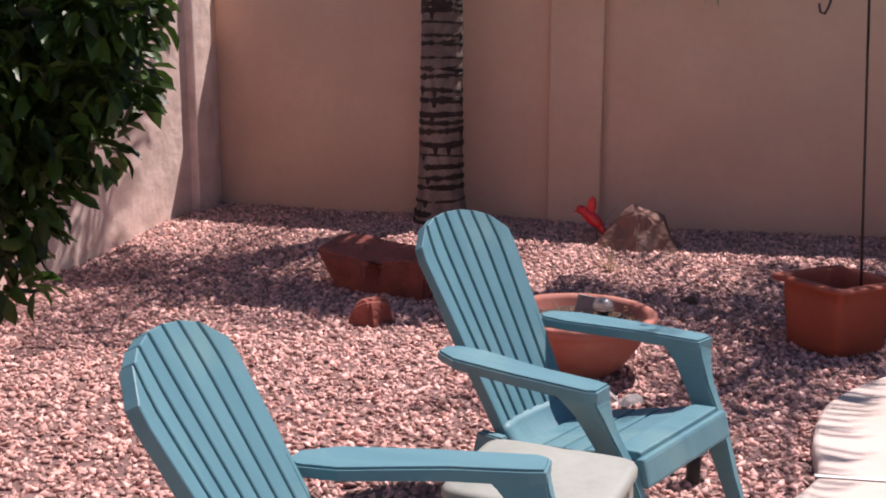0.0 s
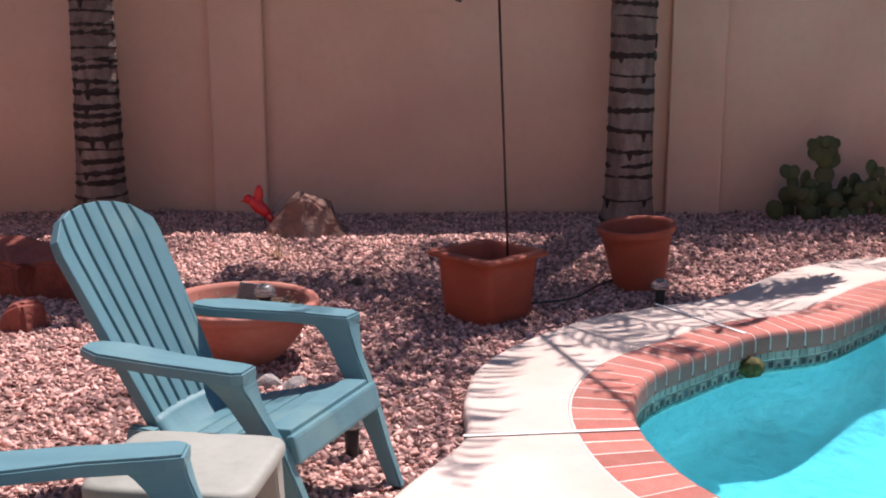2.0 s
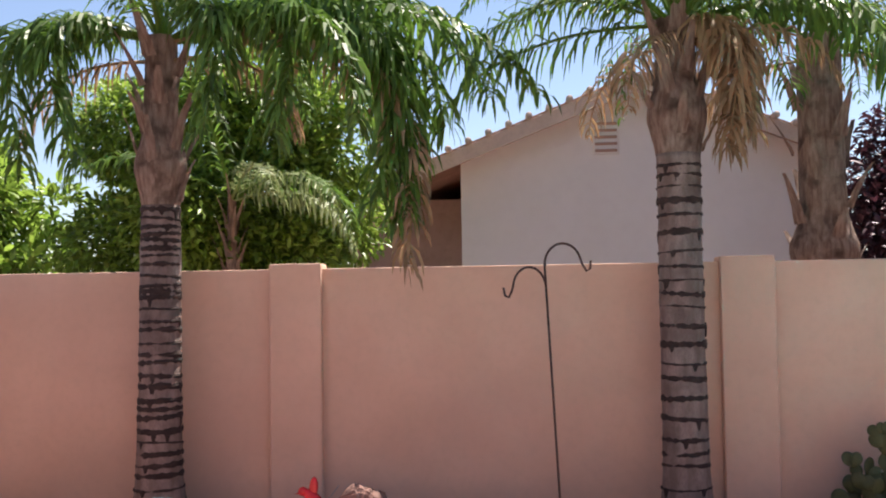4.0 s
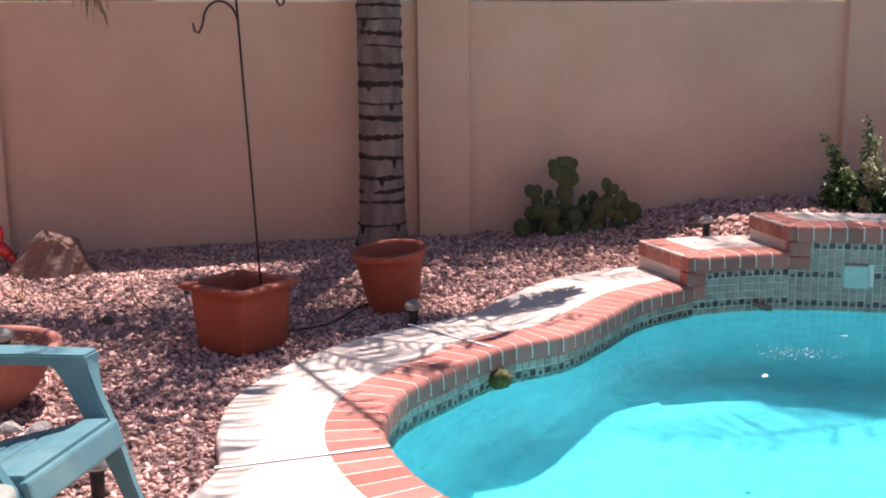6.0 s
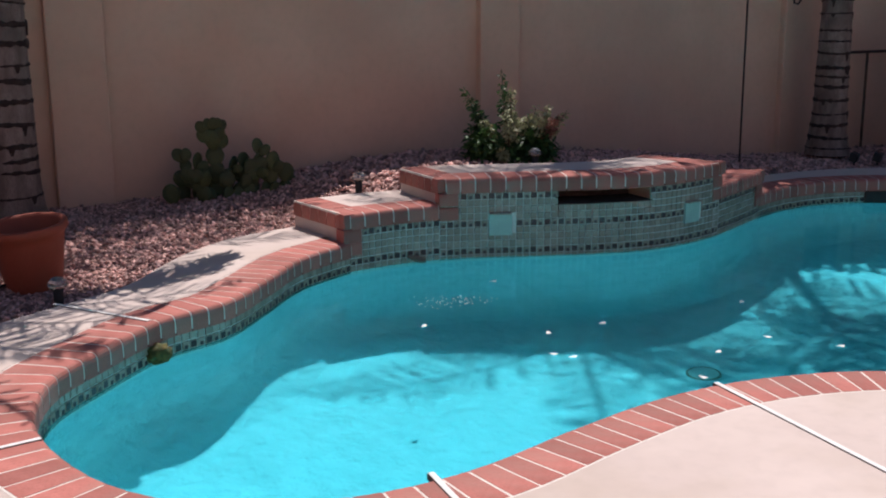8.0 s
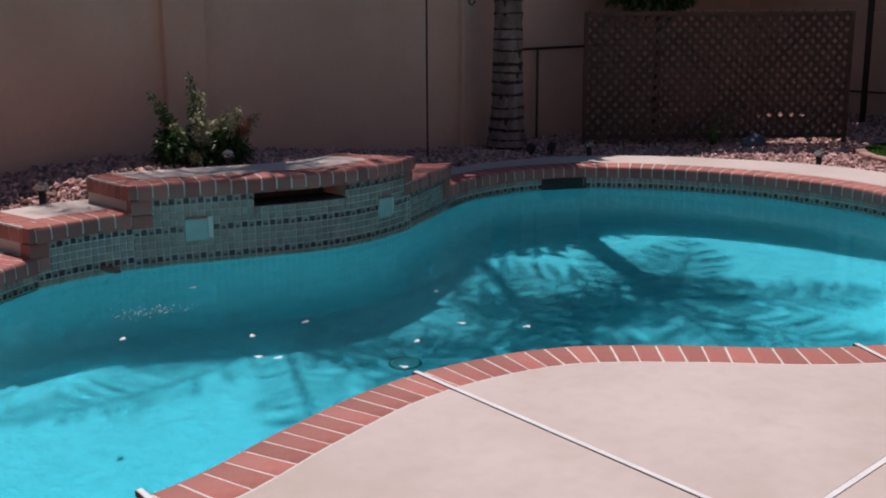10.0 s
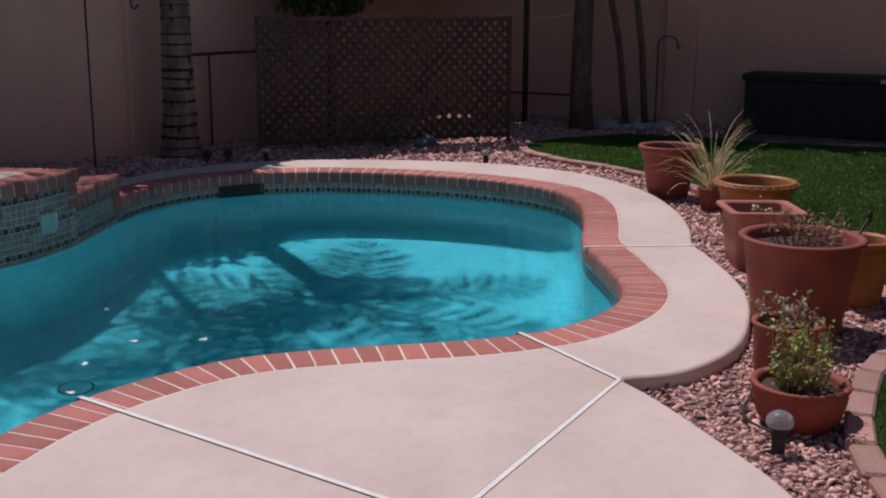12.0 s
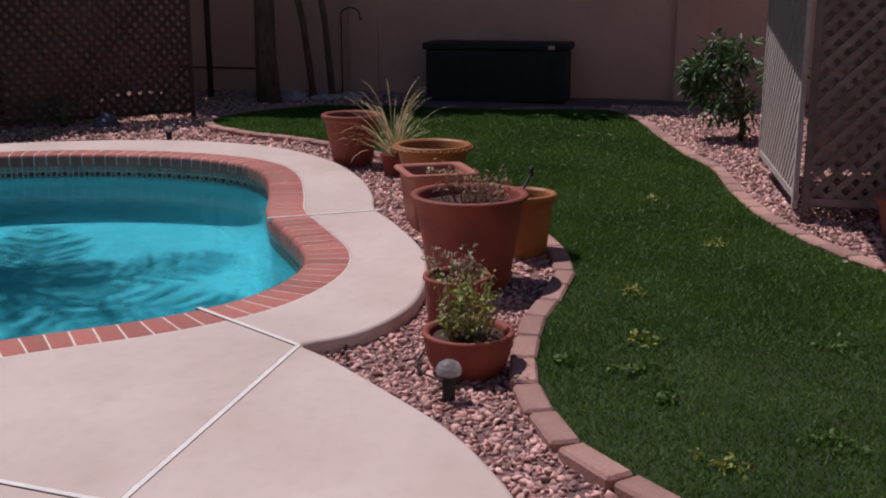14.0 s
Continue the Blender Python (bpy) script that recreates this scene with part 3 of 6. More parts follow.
# ---- chairs and table ----
def adirondack():
    """A moulded resin garden chair. It faces +x; its origin lies on the ground below the fronts of the arms."""
    chair = thing("garden_chair", "faded teal resin adirondack chair with slatted fan back", "chair", group="resin chairs beside the pool")
    top = lambda v: 0.95 + 0.055 * (1 - (v / 0.3) ** 2) - 0.055 * max(0, abs(v) / 0.3 - 0.72) * 2.2
    half = lambda z: 0.2 + 0.062 * min(1.0, max(0.0, (z - 0.25) / 0.62))
    back_x = lambda z: -0.395 - 0.54 * (z - 0.27)
    count = 7
    for k in range(count):
        verts, faces = [], []
        rows = 14
        for i in range(rows + 1):
            u0, u1 = -1 + 2 * k / count, -1 + 2 * (k + 1) / count
            z_lo = 0.3
            line = []
            for u in (u0, u1):
                gap = 0.0062 * (1 if u == u0 else -1)
                if abs(u) > 0.99:
                    gap = 0
                z_hi = top(u * 0.3)
                z = z_lo + (z_hi - z_lo) * i / rows
                w = half(z)
                # the shoulders round off
                w *= 1 - 0.16 * max(0, (z - 0.86) / 0.14) ** 2 * abs(u)
                y = u * w + gap
                dish = -0.028 * (1 - u * u)
                line.append((back_x(z) + dish, y, z))
            verts += [line[0], line[1], (line[1][0] - 0.034, line[1][1], line[1][2] - 0.016), (line[0][0] - 0.034, line[0][1], line[0][2] - 0.016)]
        for i in range(rows):
            for q in range(4):
                a, b = i * 4 + q, i * 4 + (q + 1) % 4
                faces.append((a, b, b + 4, a + 4))
        faces += [(3, 2, 1, 0), tuple(rows * 4 + q for q in range(4))]
        me = mesh_of("back_slat", verts, faces, RESIN)
        bm = bmesh.new()
        bm.from_mesh(me)
        bmesh.ops.recalc_face_normals(bm, faces=bm.faces)
        bmesh.ops.bevel(bm, geom=[e for e in bm.edges if e.is_manifold and e.calc_face_angle(0) > 0.9], offset=0.0025, segments=1, affect="EDGES")
        bm.to_mesh(me)
        bm.free()
        part("back_slat", me, chair)
    # ribs behind the back
    for z in (0.45, 0.66, 0.84):
        w = half(z) * 0.8
        pts = [(back_x(z) - 0.06 - 0.026 * (1 - u * u), u * w, z) for u in np.linspace(-1, 1, 9)]
        part("back_rib", strip_bar("back_rib", pts, 0.024, 0.036, RESIN), chair)
    # deep rim along each side of the back
    for s in (-1, 1):
        pts = [(back_x(z) - 0.028, s * (half(z) - 0.009) * (1 - 0.13 * max(0, (z - 0.86) / 0.14) ** 2), z) for z in np.linspace(0.2, 0.9, 14)]
        part("back_edge", strip_bar("back_edge", pts, [0.046 - 0.034 * max(0, (q[2] - 0.62) / 0.28) for q in pts], 0.018, RESIN, up=(0.9, 0, 0.43)), chair)
    # lower back web without slots
    verts = []
    for i in range(7):
        z = 0.2 + 0.125 * i / 6
        for u in np.linspace(-1, 1, 9):
            verts.append((back_x(z) - 0.028 * (1 - u * u) + 0.05 * (1 - i / 6) ** 2 * 1.5, u * half(z) * 0.99, z))
    web = mesh_of("back_web", verts, [(r * 9 + c, r * 9 + c + 1, r * 9 + c + 10, r * 9 + c + 9) for r in range(6) for c in range(8)], RESIN, True)
    web_ob = part("back_web", web, chair)
    thick = web_ob.modifiers.new("thickness", "SOLIDIFY")
    thick.thickness = 0.016
    # seat: cross slats that run from side to side
    for k in range(5):
        x0 = -0.37 + 0.104 * k
        z0 = 0.245 + 0.028 * k
        me = box_mesh("seat_slat", (0.094, 0.53, 0.034), RESIN, 0.006)
        part("seat_slat", me, chair, m=pose(x0 + 0.048, 0, z0 + 0.012, 0, -15 if k < 4 else -5, 0))
    part("seat_front", box_mesh("seat_front", (0.034, 0.575, 0.095), RESIN, 0.012), chair, m=pose(0.158, 0, 0.33, 0, -14, 0))
    for s in (-1, 1):
        # side rail below the seat, sloping to the back
        me = tapered("side_rail", [(-0.46, 0.14, 0.075), (-0.2, 0.22, 0.07), (0.15, 0.325, 0.075)], 0.03, RESIN)
        part("side_rail", me, chair, m=pose(0, s * 0.272, 0))
        # arm: a broad flat top, narrowing and turning in at the back
        arm = bmesh.new()
        outline = [(-0.615, 0.285), (-0.58, 0.25), (-0.47, 0.24), (-0.34, 0.262), (-0.2, 0.285), (0.0, 0.292), (0.045, 0.3), (0.052, 0.385), (0.02, 0.405), (-0.25, 0.405), (-0.5, 0.39), (-0.6, 0.345)]
        lo = [arm.verts.new((x, s * y, 0.556)) for x, y in outline]
        hi = [arm.verts.new((x, s * y, 0.6 - 0.012 * abs(x))) for x, y in outline]
        arm.faces.new(hi)
        arm.faces.new(lo[::-1])
        n = len(outline)
        for i in range(n):
            arm.faces.new((lo[i], lo[(i + 1) % n], hi[(i + 1) % n], hi[i]))
        bmesh.ops.recalc_face_normals(arm, faces=arm.faces)
        bmesh.ops.bevel(arm, geom=[e for e in arm.edges if abs((e.verts[0].co - e.verts[1].co).z) < 0.012], offset=0.007, segments=2, affect="EDGES")
        part("arm", from_bm("arm", arm, RESIN), chair)
        # front leg: a broad post from the arm down to the foot
        me = tapered_post("front_leg", [(0.585, -0.15, 0.046, 0.348, 0.09), (0.545, -0.085, 0.052, 0.345, 0.085), (0.5, -0.05, 0.066, 0.335, 0.06), (0.45, -0.02, 0.085, 0.325, 0.05), (0.33, 0.055, 0.15, 0.305, 0.045),
                                        (0.15, 0.15, 0.215, 0.285, 0.04), (0.0, 0.22, 0.275, 0.275, 0.036)], RESIN, s)
        part("front_leg", me, chair)
        # back leg
        me = tapered_post("back_leg", [(0.3, -0.5, -0.39, 0.235, 0.04), (0.15, -0.53, -0.45, 0.245, 0.04), (0.0, -0.6, -0.535, 0.255, 0.036)], RESIN, s)
        part("back_leg", me, chair)
    return chair


def strip_bar(name, pts, tall, thick, mat, up=(0, 0, 1)):
    """A flat bar with a rectangular section along a path."""
    verts, faces = [], []
    p = [Vector(q) for q in pts]
    up = Vector(up).normalized()
    deep = tall if isinstance(tall, list) else [tall] * len(p)
    tall = min(deep)
    for i, q in enumerate(p):
        d = (p[min(i + 1, len(p) - 1)] - p[max(i - 1, 0)]).normalized()
        side = d.cross(up).normalized()
        for a, b in ((-1, -1), (1, -1), (1, 1), (-1, 1)):
            verts.append(q + side * a * thick / 2 + up * b * deep[i] / 2)
    for i in range(len(p) - 1):
        for k in range(4):
            a, b = i * 4 + k, i * 4 + (k + 1) % 4
            faces.append((a, b, b + 4, a + 4))
    n = len(p) - 1
    faces += [(3, 2, 1, 0), (n * 4, n * 4 + 1, n * 4 + 2, n * 4 + 3)]
    me = mesh_of(name, verts, faces, mat)
    bm = bmesh.new()
    bm.from_mesh(me)
    bmesh.ops.recalc_face_normals(bm, faces=bm.faces)
    bmesh.ops.bevel(bm, geom=[e for e in bm.edges if e.is_manifold and e.calc_face_angle(0) > 0.9], offset=min(tall, thick) * 0.25, segments=2, affect="EDGES")
    bm.to_mesh(me)
    bm.free()
    return me


def tapered(name, stations, thick, mat):
    return strip_bar(name, [(x, 0, z) for x, z, _ in stations], stations[0][2], thick, mat)


def tapered_post(name, rows, mat, s):
    """A leg from (height, x back, x front, y centre, y thickness) rows."""
    bm = bmesh.new()
    rings = []
    for z, x0, x1, y, t in rows:
        rings.append([bm.verts.new((x, s * yy, z)) for x, yy in ((x0, y - t / 2), (x1, y - t / 2), (x1, y + t / 2), (x0, y + t / 2))])
    for a, b in zip(rings, rings[1:]):
        for k in range(4):
            bm.faces.new((a[k], a[(k + 1) % 4], b[(k + 1) % 4], b[k]))
    bm.faces.new(rings[0])
    bm.faces.new(rings[-1][::-1])
    bmesh.ops.recalc_face_normals(bm, faces=bm.faces)
    bmesh.ops.bevel(bm, geom=bm.edges[:], offset=0.006, segments=2, affect="EDGES")
    return from_bm(name, bm, mat)


chair = adirondack()
chair.matrix_world = pose(-0.67, 3.57, -0.06, 0, 0, -21.7)
copy_thing(chair, pose(-0.785, 2.26, -0.06, 0, 0, 8.0))


def side_table():
    table = thing("side_table", "weathered sage grey resin side table with stains", "table")
    # a moulded top whose edge rolls over into a skirt
    prof = [(0.0, 0.437), (0.9, 0.437), (0.97, 0.434), (1.0, 0.424), (1.0, 0.4), (0.975, 0.392), (0.0, 0.41)]
    verts, faces, seg, n = [], [], 64, len(prof)
    for k in range(seg):
        a = 2 * math.pi * k / seg
        q = 1.0 / (abs(math.cos(a)) ** 9 + abs(math.sin(a)) ** 9) ** (1 / 9)
        verts += [(0.236 * q * r * math.cos(a), 0.216 * q * r * math.sin(a), z) for r, z in prof]
    for k in range(seg):
        j = (k + 1) % seg
        faces += [(k * n + i, j * n + i, j * n + i + 1, k * n + i + 1) for i in range(n - 1)]
    part("tabletop", mesh_of("tabletop", verts, faces, RESIN_GREY, True), table)
    for x, y, w, d in ((0, 0.17, 0.36, 0.016), (0, -0.17, 0.36, 0.016), (0.19, 0, 0.016, 0.33), (-0.19, 0, 0.016, 0.33)):
        part("apron", box_mesh("apron", (w, d, 0.07), RESIN_GREY, 0.005), table, m=pose(x, y, 0.378))
    for sx in (-1, 1):
        for sy in (-1, 1):
            me = tapered_post("leg", [(0.415, 0.13, 0.215, 0.16, 0.07), (0.2, 0.16, 0.222, 0.175, 0.055), (0.0, 0.18, 0.23, 0.185, 0.045)], RESIN_GREY, sy)
            part("leg", me, table, m=Matrix.Diagonal((sx, 1, 1, 1)))
    table.matrix_world = pose(-0.87, 2.92, -0.06, 0, 0, -6)
    return table


side_table()


# ---- pots ----
def pot(name, label, m, r_top, r_base, height, mat, rim=0.02, rim_h=0.05, soil=0.05, sides=0, seg=44, belly=0.0, rope=False, group=""):
    """A planter: wall with thickness, rolled rim, soil inside."""
    t = 0.016
    ob = thing(name, label, "plant pot", m, group=group)
    mid = (r_top + r_base) / 2 + belly
    body = [(r_base * 0.97, 0.0), (r_base, 0.012), ((r_base + mid) / 2 + belly * 0.3, height * 0.25), (mid, height * 0.5),
            ((mid + r_top) / 2 + belly * 0.2, height * 0.75), (r_top - t * 0.4, height - rim_h)]
    profile = body + [(r_top + rim * 0.3, height - rim_h + 0.004), (r_top + rim, height - rim_h * 0.75), (r_top + rim, height - 0.008), (r_top + rim * 0.6, height),
                      (r_top - t, height - 0.002), (r_top - t * 1.6, height - 0.02), (mid - t * 1.6, height * 0.5), (r_base - t, 0.03)]
    part("pot_body", lathe("pot_body", profile, mat, seg if not sides else 64, 0.004, True, sides), ob)
    zs = height - soil
    r_in = (r_top - t * 2) if soil < 0.08 else mid + (r_top - mid) * max(0, (zs / height - 0.5) * 2) - t * 1.4
    bm = bmesh.new()
    n = 28
    centre = bm.verts.new((0, 0, zs + 0.012))
    rings = []
    for q in (0.35, 0.7, 1.0):
        ring = []
        for i in range(n):
            a = 2 * math.pi * i / n
            k = 1.0 / (abs(math.cos(a)) ** 16 + abs(math.sin(a)) ** 16) ** (1 / 16) if sides == 4 else 1.0
            x, y = r_in * q * k * math.cos(a), r_in * q * k * math.sin(a)
            ring.append(bm.verts.new((x, y, zs + 0.014 * noise.noise((x * 18, y * 18, r_top * 9)))))
        rings.append(ring)
    for i in range(n):
        j = (i + 1) % n
        bm.faces.new((centre, rings[0][i], rings[0][j]))
        for a, b in zip(rings, rings[1:]):
            bm.faces.new((a[i], b[i], b[j], a[j]))
    part("soil", from_bm("soil", bm, SOIL), ob)
    if rope:
        pts = [((r_top + rim + 0.004) * math.cos(a), (r_top + rim + 0.004) * math.sin(a), height - rim_h * 0.55 + 0.006 * math.sin(a * 30)) for a in np.linspace(0, 2 * math.pi, 181)]
        part("rope_rim", tube("rope_rim", pts, [0.011 + 0.004 * math.sin(i * 2.1) for i in range(181)], mat, 6, False), ob)
    return ob


G = lambda x, y, d=0.0: float(ground_z(x, y)) + d
pot("square_planter", "square terracotta plastic planter with flared rim", pose(0.03, 6.06, -0.065, 0, 0, 45), 0.206, 0.178, 0.38, TERRACOTTA, 0.045, 0.036, 0.16, 4)
pot("flower_pot", "empty round terracotta plastic pot with banded rim", pose(0.99, 6.74, G(0.99, 6.74, -0.01), 3, -5, 0), 0.226, 0.155, 0.4, TERRACOTTA, 0.012, 0.055, 0.2)
pot("bowl_planter", "wide shallow clay bowl of dark soil with mottled rim", pose(-1.2, 5.25, -0.075), 0.36, 0.17, 0.31, TERRACOTTA_PALE, 0.024, 0.05, 0.06, belly=0.035)
pot("flower_pot", "tall weathered clay pot with flared rim", pose(9.5, 2.82, -0.075, 0, 0, 0), 0.255, 0.17, 0.47, TERRACOTTA_DARK, 0.022, 0.05, 0.06, group="pots along the lawn edge")
pot("flower_pot", "small clay pot under a straw coloured grass plant", pose(9.05, 2.3, -0.075), 0.12, 0.09, 0.2, TERRACOTTA_DARK, 0.012, 0.03, 0.03, group="pots along the lawn edge")
pot("flower_pot", "ochre glazed bowl pot with rope rim", pose(8.35, 1.8, -0.075), 0.28, 0.2, 0.4, OCHRE, 0.022, 0.05, 0.08, rope=True, group="pots along the lawn edge")
pot("square_planter", "square pink clay planter with flat rim", pose(7.2, 1.5, -0.075, 0, 0, 28), 0.215, 0.17, 0.41, TERRACOTTA_PALE, 0.028, 0.03, 0.09, 4, group="pots along the lawn edge")
pot("flower_pot", "large red clay pot of dried stems", pose(5.86, 0.99, -0.075), 0.3, 0.215, 0.52, TERRACOTTA_DARK, 0.02, 0.022, 0.06, group="pots along the lawn edge")
pot("flower_pot", "ochre rimmed clay pot with a black stake", pose(6.5, 0.79, -0.075), 0.175, 0.13, 0.41, OCHRE, 0.018, 0.05, 0.08, group="pots along the lawn edge")
pot("flower_pot", "small round clay pot of dry succulent stems", pose(5.0, 0.87, -0.075), 0.155, 0.13, 0.3, TERRACOTTA_DARK, 0.006, 0.02, 0.05, group="pots along the lawn edge")
pot("bowl_planter", "low clay bowl with a small leafy plant", pose(4.5, 0.71, -0.075), 0.19, 0.13, 0.2, TERRACOTTA_DARK, 0.008, 0.022, 0.035, belly=0.02, group="pots along the lawn edge")
pot("flower_pot", "pink clay pot beside the trellis", pose(7.5, -1.5, -0.075), 0.17, 0.11, 0.3, TERRACOTTA_PALE, 0.02, 0.05, 0.05)


# ---- rocks ----
def rock(label, m, size, mat, seed, cuts=9, rough=0.05, name="rock", sub=2):
    bm = bmesh.new()
    bmesh.ops.create_icosphere(bm, subdivisions=sub, radius=1.0)
    r = random.Random(seed)
    for _ in range(cuts):
        n = Vector((r.uniform(-1, 1), r.uniform(-1, 1), r.uniform(-0.3, 1))).normalized()
        d = r.uniform(0.55, 0.85)
        for v in bm.verts:
            over = v.co.dot(n) - d
            if over > 0:
                v.co -= n * over
    for v in bm.verts:
        v.co += v.co.normalized() * noise.noise(v.co * 2.2 + Vector((seed, 0, 0))) * rough * 2
        v.co.x, v.co.y, v.co.z = v.co.x * size[0], v.co.y * size[1], v.co.z * size[2]
        v.co.z = max(v.co.z, -0.25 * size[2])
    return thing(name, label, "rock", m, from_bm(name, bm, mat))


def block_rock(label, m, low, high, mat, seed, rough):
    """A broken block: a four sided foot and crown, edges chipped, faces uneven."""
    bm = bmesh.new()
    a = [bm.verts.new(p) for p in low]
    b = [bm.verts.new(p) for p in high]
    bm.faces.new(a[::-1])
    bm.faces.new(b)
    n = len(a)
    for i in range(n):
        bm.faces.new((a[i], a[(i + 1) % n], b[(i + 1) % n], b[i]))
    bmesh.ops.triangulate(bm, faces=[f for f in bm.faces if len(f.verts) > 4])
    bmesh.ops.bevel(bm, geom=bm.edges[:], offset=0.018, segments=2, affect="EDGES")
    bmesh.ops.triangulate(bm, faces=bm.faces[:])
    bmesh.ops.subdivide_edges(bm, edges=[e for e in bm.edges if e.calc_length() > 0.05], cuts=3, use_grid_fill=True)
    bmesh.ops.triangulate(bm, faces=bm.faces[:])
    bmesh.ops.recalc_face_normals(bm, faces=bm.faces)
    for v in bm.verts:
        q = Vector((seed, 0, 0))
        v.co += Vector((noise.noise(v.co * 7 + q), noise.noise(v.co * 7 - q), noise.noise(v.co * 9 + q))) * rough + Vector((0, 0, 0.35 * rough * noise.noise(v.co * 25)))
    return thing("rock", label, "rock", m, from_bm("rock", bm, mat))


block_rock("peaked tan boulder with pale streaks on gravel", pose(-1.25, 7.9, G(-1.25, 7.9, 0.0)), [(-0.36, -0.14, -0.06), (0.0, -0.24, -0.06), (0.33, -0.14, -0.06), (0.28, 0.18, -0.06), (-0.26, 0.18, -0.06)],
           [(-0.15, -0.04, 0.21), (-0.01, -0.08, 0.265), (0.16, -0.04, 0.2), (0.13, 0.08, 0.23), (-0.05, 0.09, 0.285)], ROCK_TAN, 3, 0.04)
block_rock("long red sandstone boulder with a notched flat top", pose(-2.72, 6.58, G(-2.72, 6.58, 0.0), 0, 0, -6),
           [(-0.26, -0.13, -0.06), (-0.02, -0.17, -0.06), (0.06, -0.17, -0.06), (0.14, -0.17, -0.06), (0.36, -0.16, -0.06), (0.38, 0.14, -0.06), (-0.22, 0.16, -0.06)],
           [(-0.41, -0.17, 0.25), (-0.05, -0.21, 0.205), (0.04, -0.13, 0.165), (0.1, -0.22, 0.215), (0.42, -0.2, 0.23), (0.38, 0.14, 0.28), (-0.38, 0.12, 0.32)], ROCK_RED, 13, 0.03)
block_rock("small angular red sandstone rock", pose(-2.5, 5.78, G(-2.5, 5.78, 0.0), 0, 0, 12), [(-0.14, -0.1, -0.04), (0.02, -0.15, -0.04), (0.15, -0.06, -0.04), (0.12, 0.11, -0.04), (-0.1, 0.12, -0.04)],
           [(-0.1, -0.05, 0.1), (0.0, -0.1, 0.17), (0.1, -0.02, 0.13), (0.07, 0.06, 0.15), (-0.06, 0.06, 0.14)], ROCK_RED, 5, 0.02)
for k, (x, y, s) in enumerate(((-1.03, 4.86, 0.1), (-0.88, 4.84, 0.075), (-1.2, 4.88, 0.06), (-0.77, 6.67, 0.08))):
    rock("grey stone beside the clay bowl" if k < 3 else "brown clay clod on gravel", pose(x, y, G(x, y, 0.01), 0, 0, 40 * k), (s, s * 0.7, s * 0.6), ROCK_GREY if k < 3 else BARK, 20 + k)
for k in range(11):
    x, y, s = 14.2 + 0.55 * RNG.random(), 4.0 + 1.4 * RNG.random(), 0.08 + 0.1 * RNG.random()
    rock("grey river rock in the far corner, paled for sunlight", pose(x, y, G(x, y, 0.03), 0, 0, 50 * k), (s * 1.5, s, s * 0.7), ROCK_LIT, 40 + k)
rock("blue grey rock at the foot of the lattice", pose(11.25, 6.3, -0.02), (0.2, 0.15, 0.14), ROCK_BLUE, 71)


# ---- iron hooks ----
def hook(label, m, height, double=True, reach=0.13, r=0.007):
    ob = thing("shepherd_hook", label, "garden hook", m)
    if double:
        part("pole", tube("pole", [(0, 0, -0.15), (0, 0, height * 0.5), (0, 0, height - 0.1)], r, IRON), ob)
        for s, h, w in ((1, height, reach * 1.05), (-1, height - 0.12, reach * 0.95)):
            pts = [(0, 0, height - 0.45), (0, 0, h - 0.12)]
            for a in np.linspace(math.pi, 0.15, 14):
                pts.append((s * w * (1 + math.cos(a)), 0, h - 0.12 + 0.12 * math.sin(a)))
            x1 = s * 2 * w
            pts += [(x1 + s * 0.012, 0, h - 0.13), (x1 + s * 0.035, 0, h - 0.16), (x1 + s * 0.062, 0, h - 0.15), (x1 + s * 0.072, 0, h - 0.105)]
            part("hook_arm", tube("hook_arm", [(p[0] * 0.74, p[1], p[2]) for p in pts], r, IRON), ob)
    else:
        pts = [(0, 0, -0.15), (0, 0, height * 0.5), (0, 0, height - 0.1)]
        for a in np.linspace(math.pi, 0.1, 14):
            pts.append((0.5 * reach * (1 + math.cos(a)) * 1.3, 0, height - 0.1 + 0.1 * math.sin(a)))
        pts += [(reach * 1.32, 0, height - 0.16), (reach * 1.42, 0, height - 0.17), (reach * 1.5, 0, height - 0.13)]
        part("pole", tube("pole", pts, r, IRON), ob)
    return ob


hook("black double shepherd hook leaning in a square planter", pose(0.14, 6.05, 0.3, 0, -2.6, 0), 1.66)
hook("black shepherd hook beside the raised pool wall", pose(7.72, 7.95, 0.03, 0, 0, -45), 1.68, False, 0.32, 0.01)
hook("thin black shepherd hook among river rocks", pose(14.85, 4.68, -0.03, 0, 0, -60), 1.2, False, 0.2, 0.01)


# ---- solar path lights ----
def solar():
    ob = thing("solar_light", "black solar path light with clear domed top", "garden light", group="solar path lights")
    part("stake", lathe("stake", [(0.012, -0.08), (0.026, 0.0), (0.028, 0.1), (0.022, 0.105)], BLACK, 16), ob)
    part("collar", lathe("collar", [(0.03, 0.1), (0.038, 0.104), (0.038, 0.112), (0.03, 0.116)], BLACK, 20), ob)
    dome = part("dome", lathe("dome", [(0.034, 0.112), (0.05, 0.118), (0.053, 0.13), (0.05, 0.146), (0.04, 0.161), (0.022, 0.172), (0.0, 0.176)], CLEAR, 24), ob, "clear faceted dome")
    part("cell", lathe("cell", [(0.0, 0.15), (0.022, 0.15), (0.022, 0.154), (0.0, 0.154)], IRON, 14), dome)
    return ob


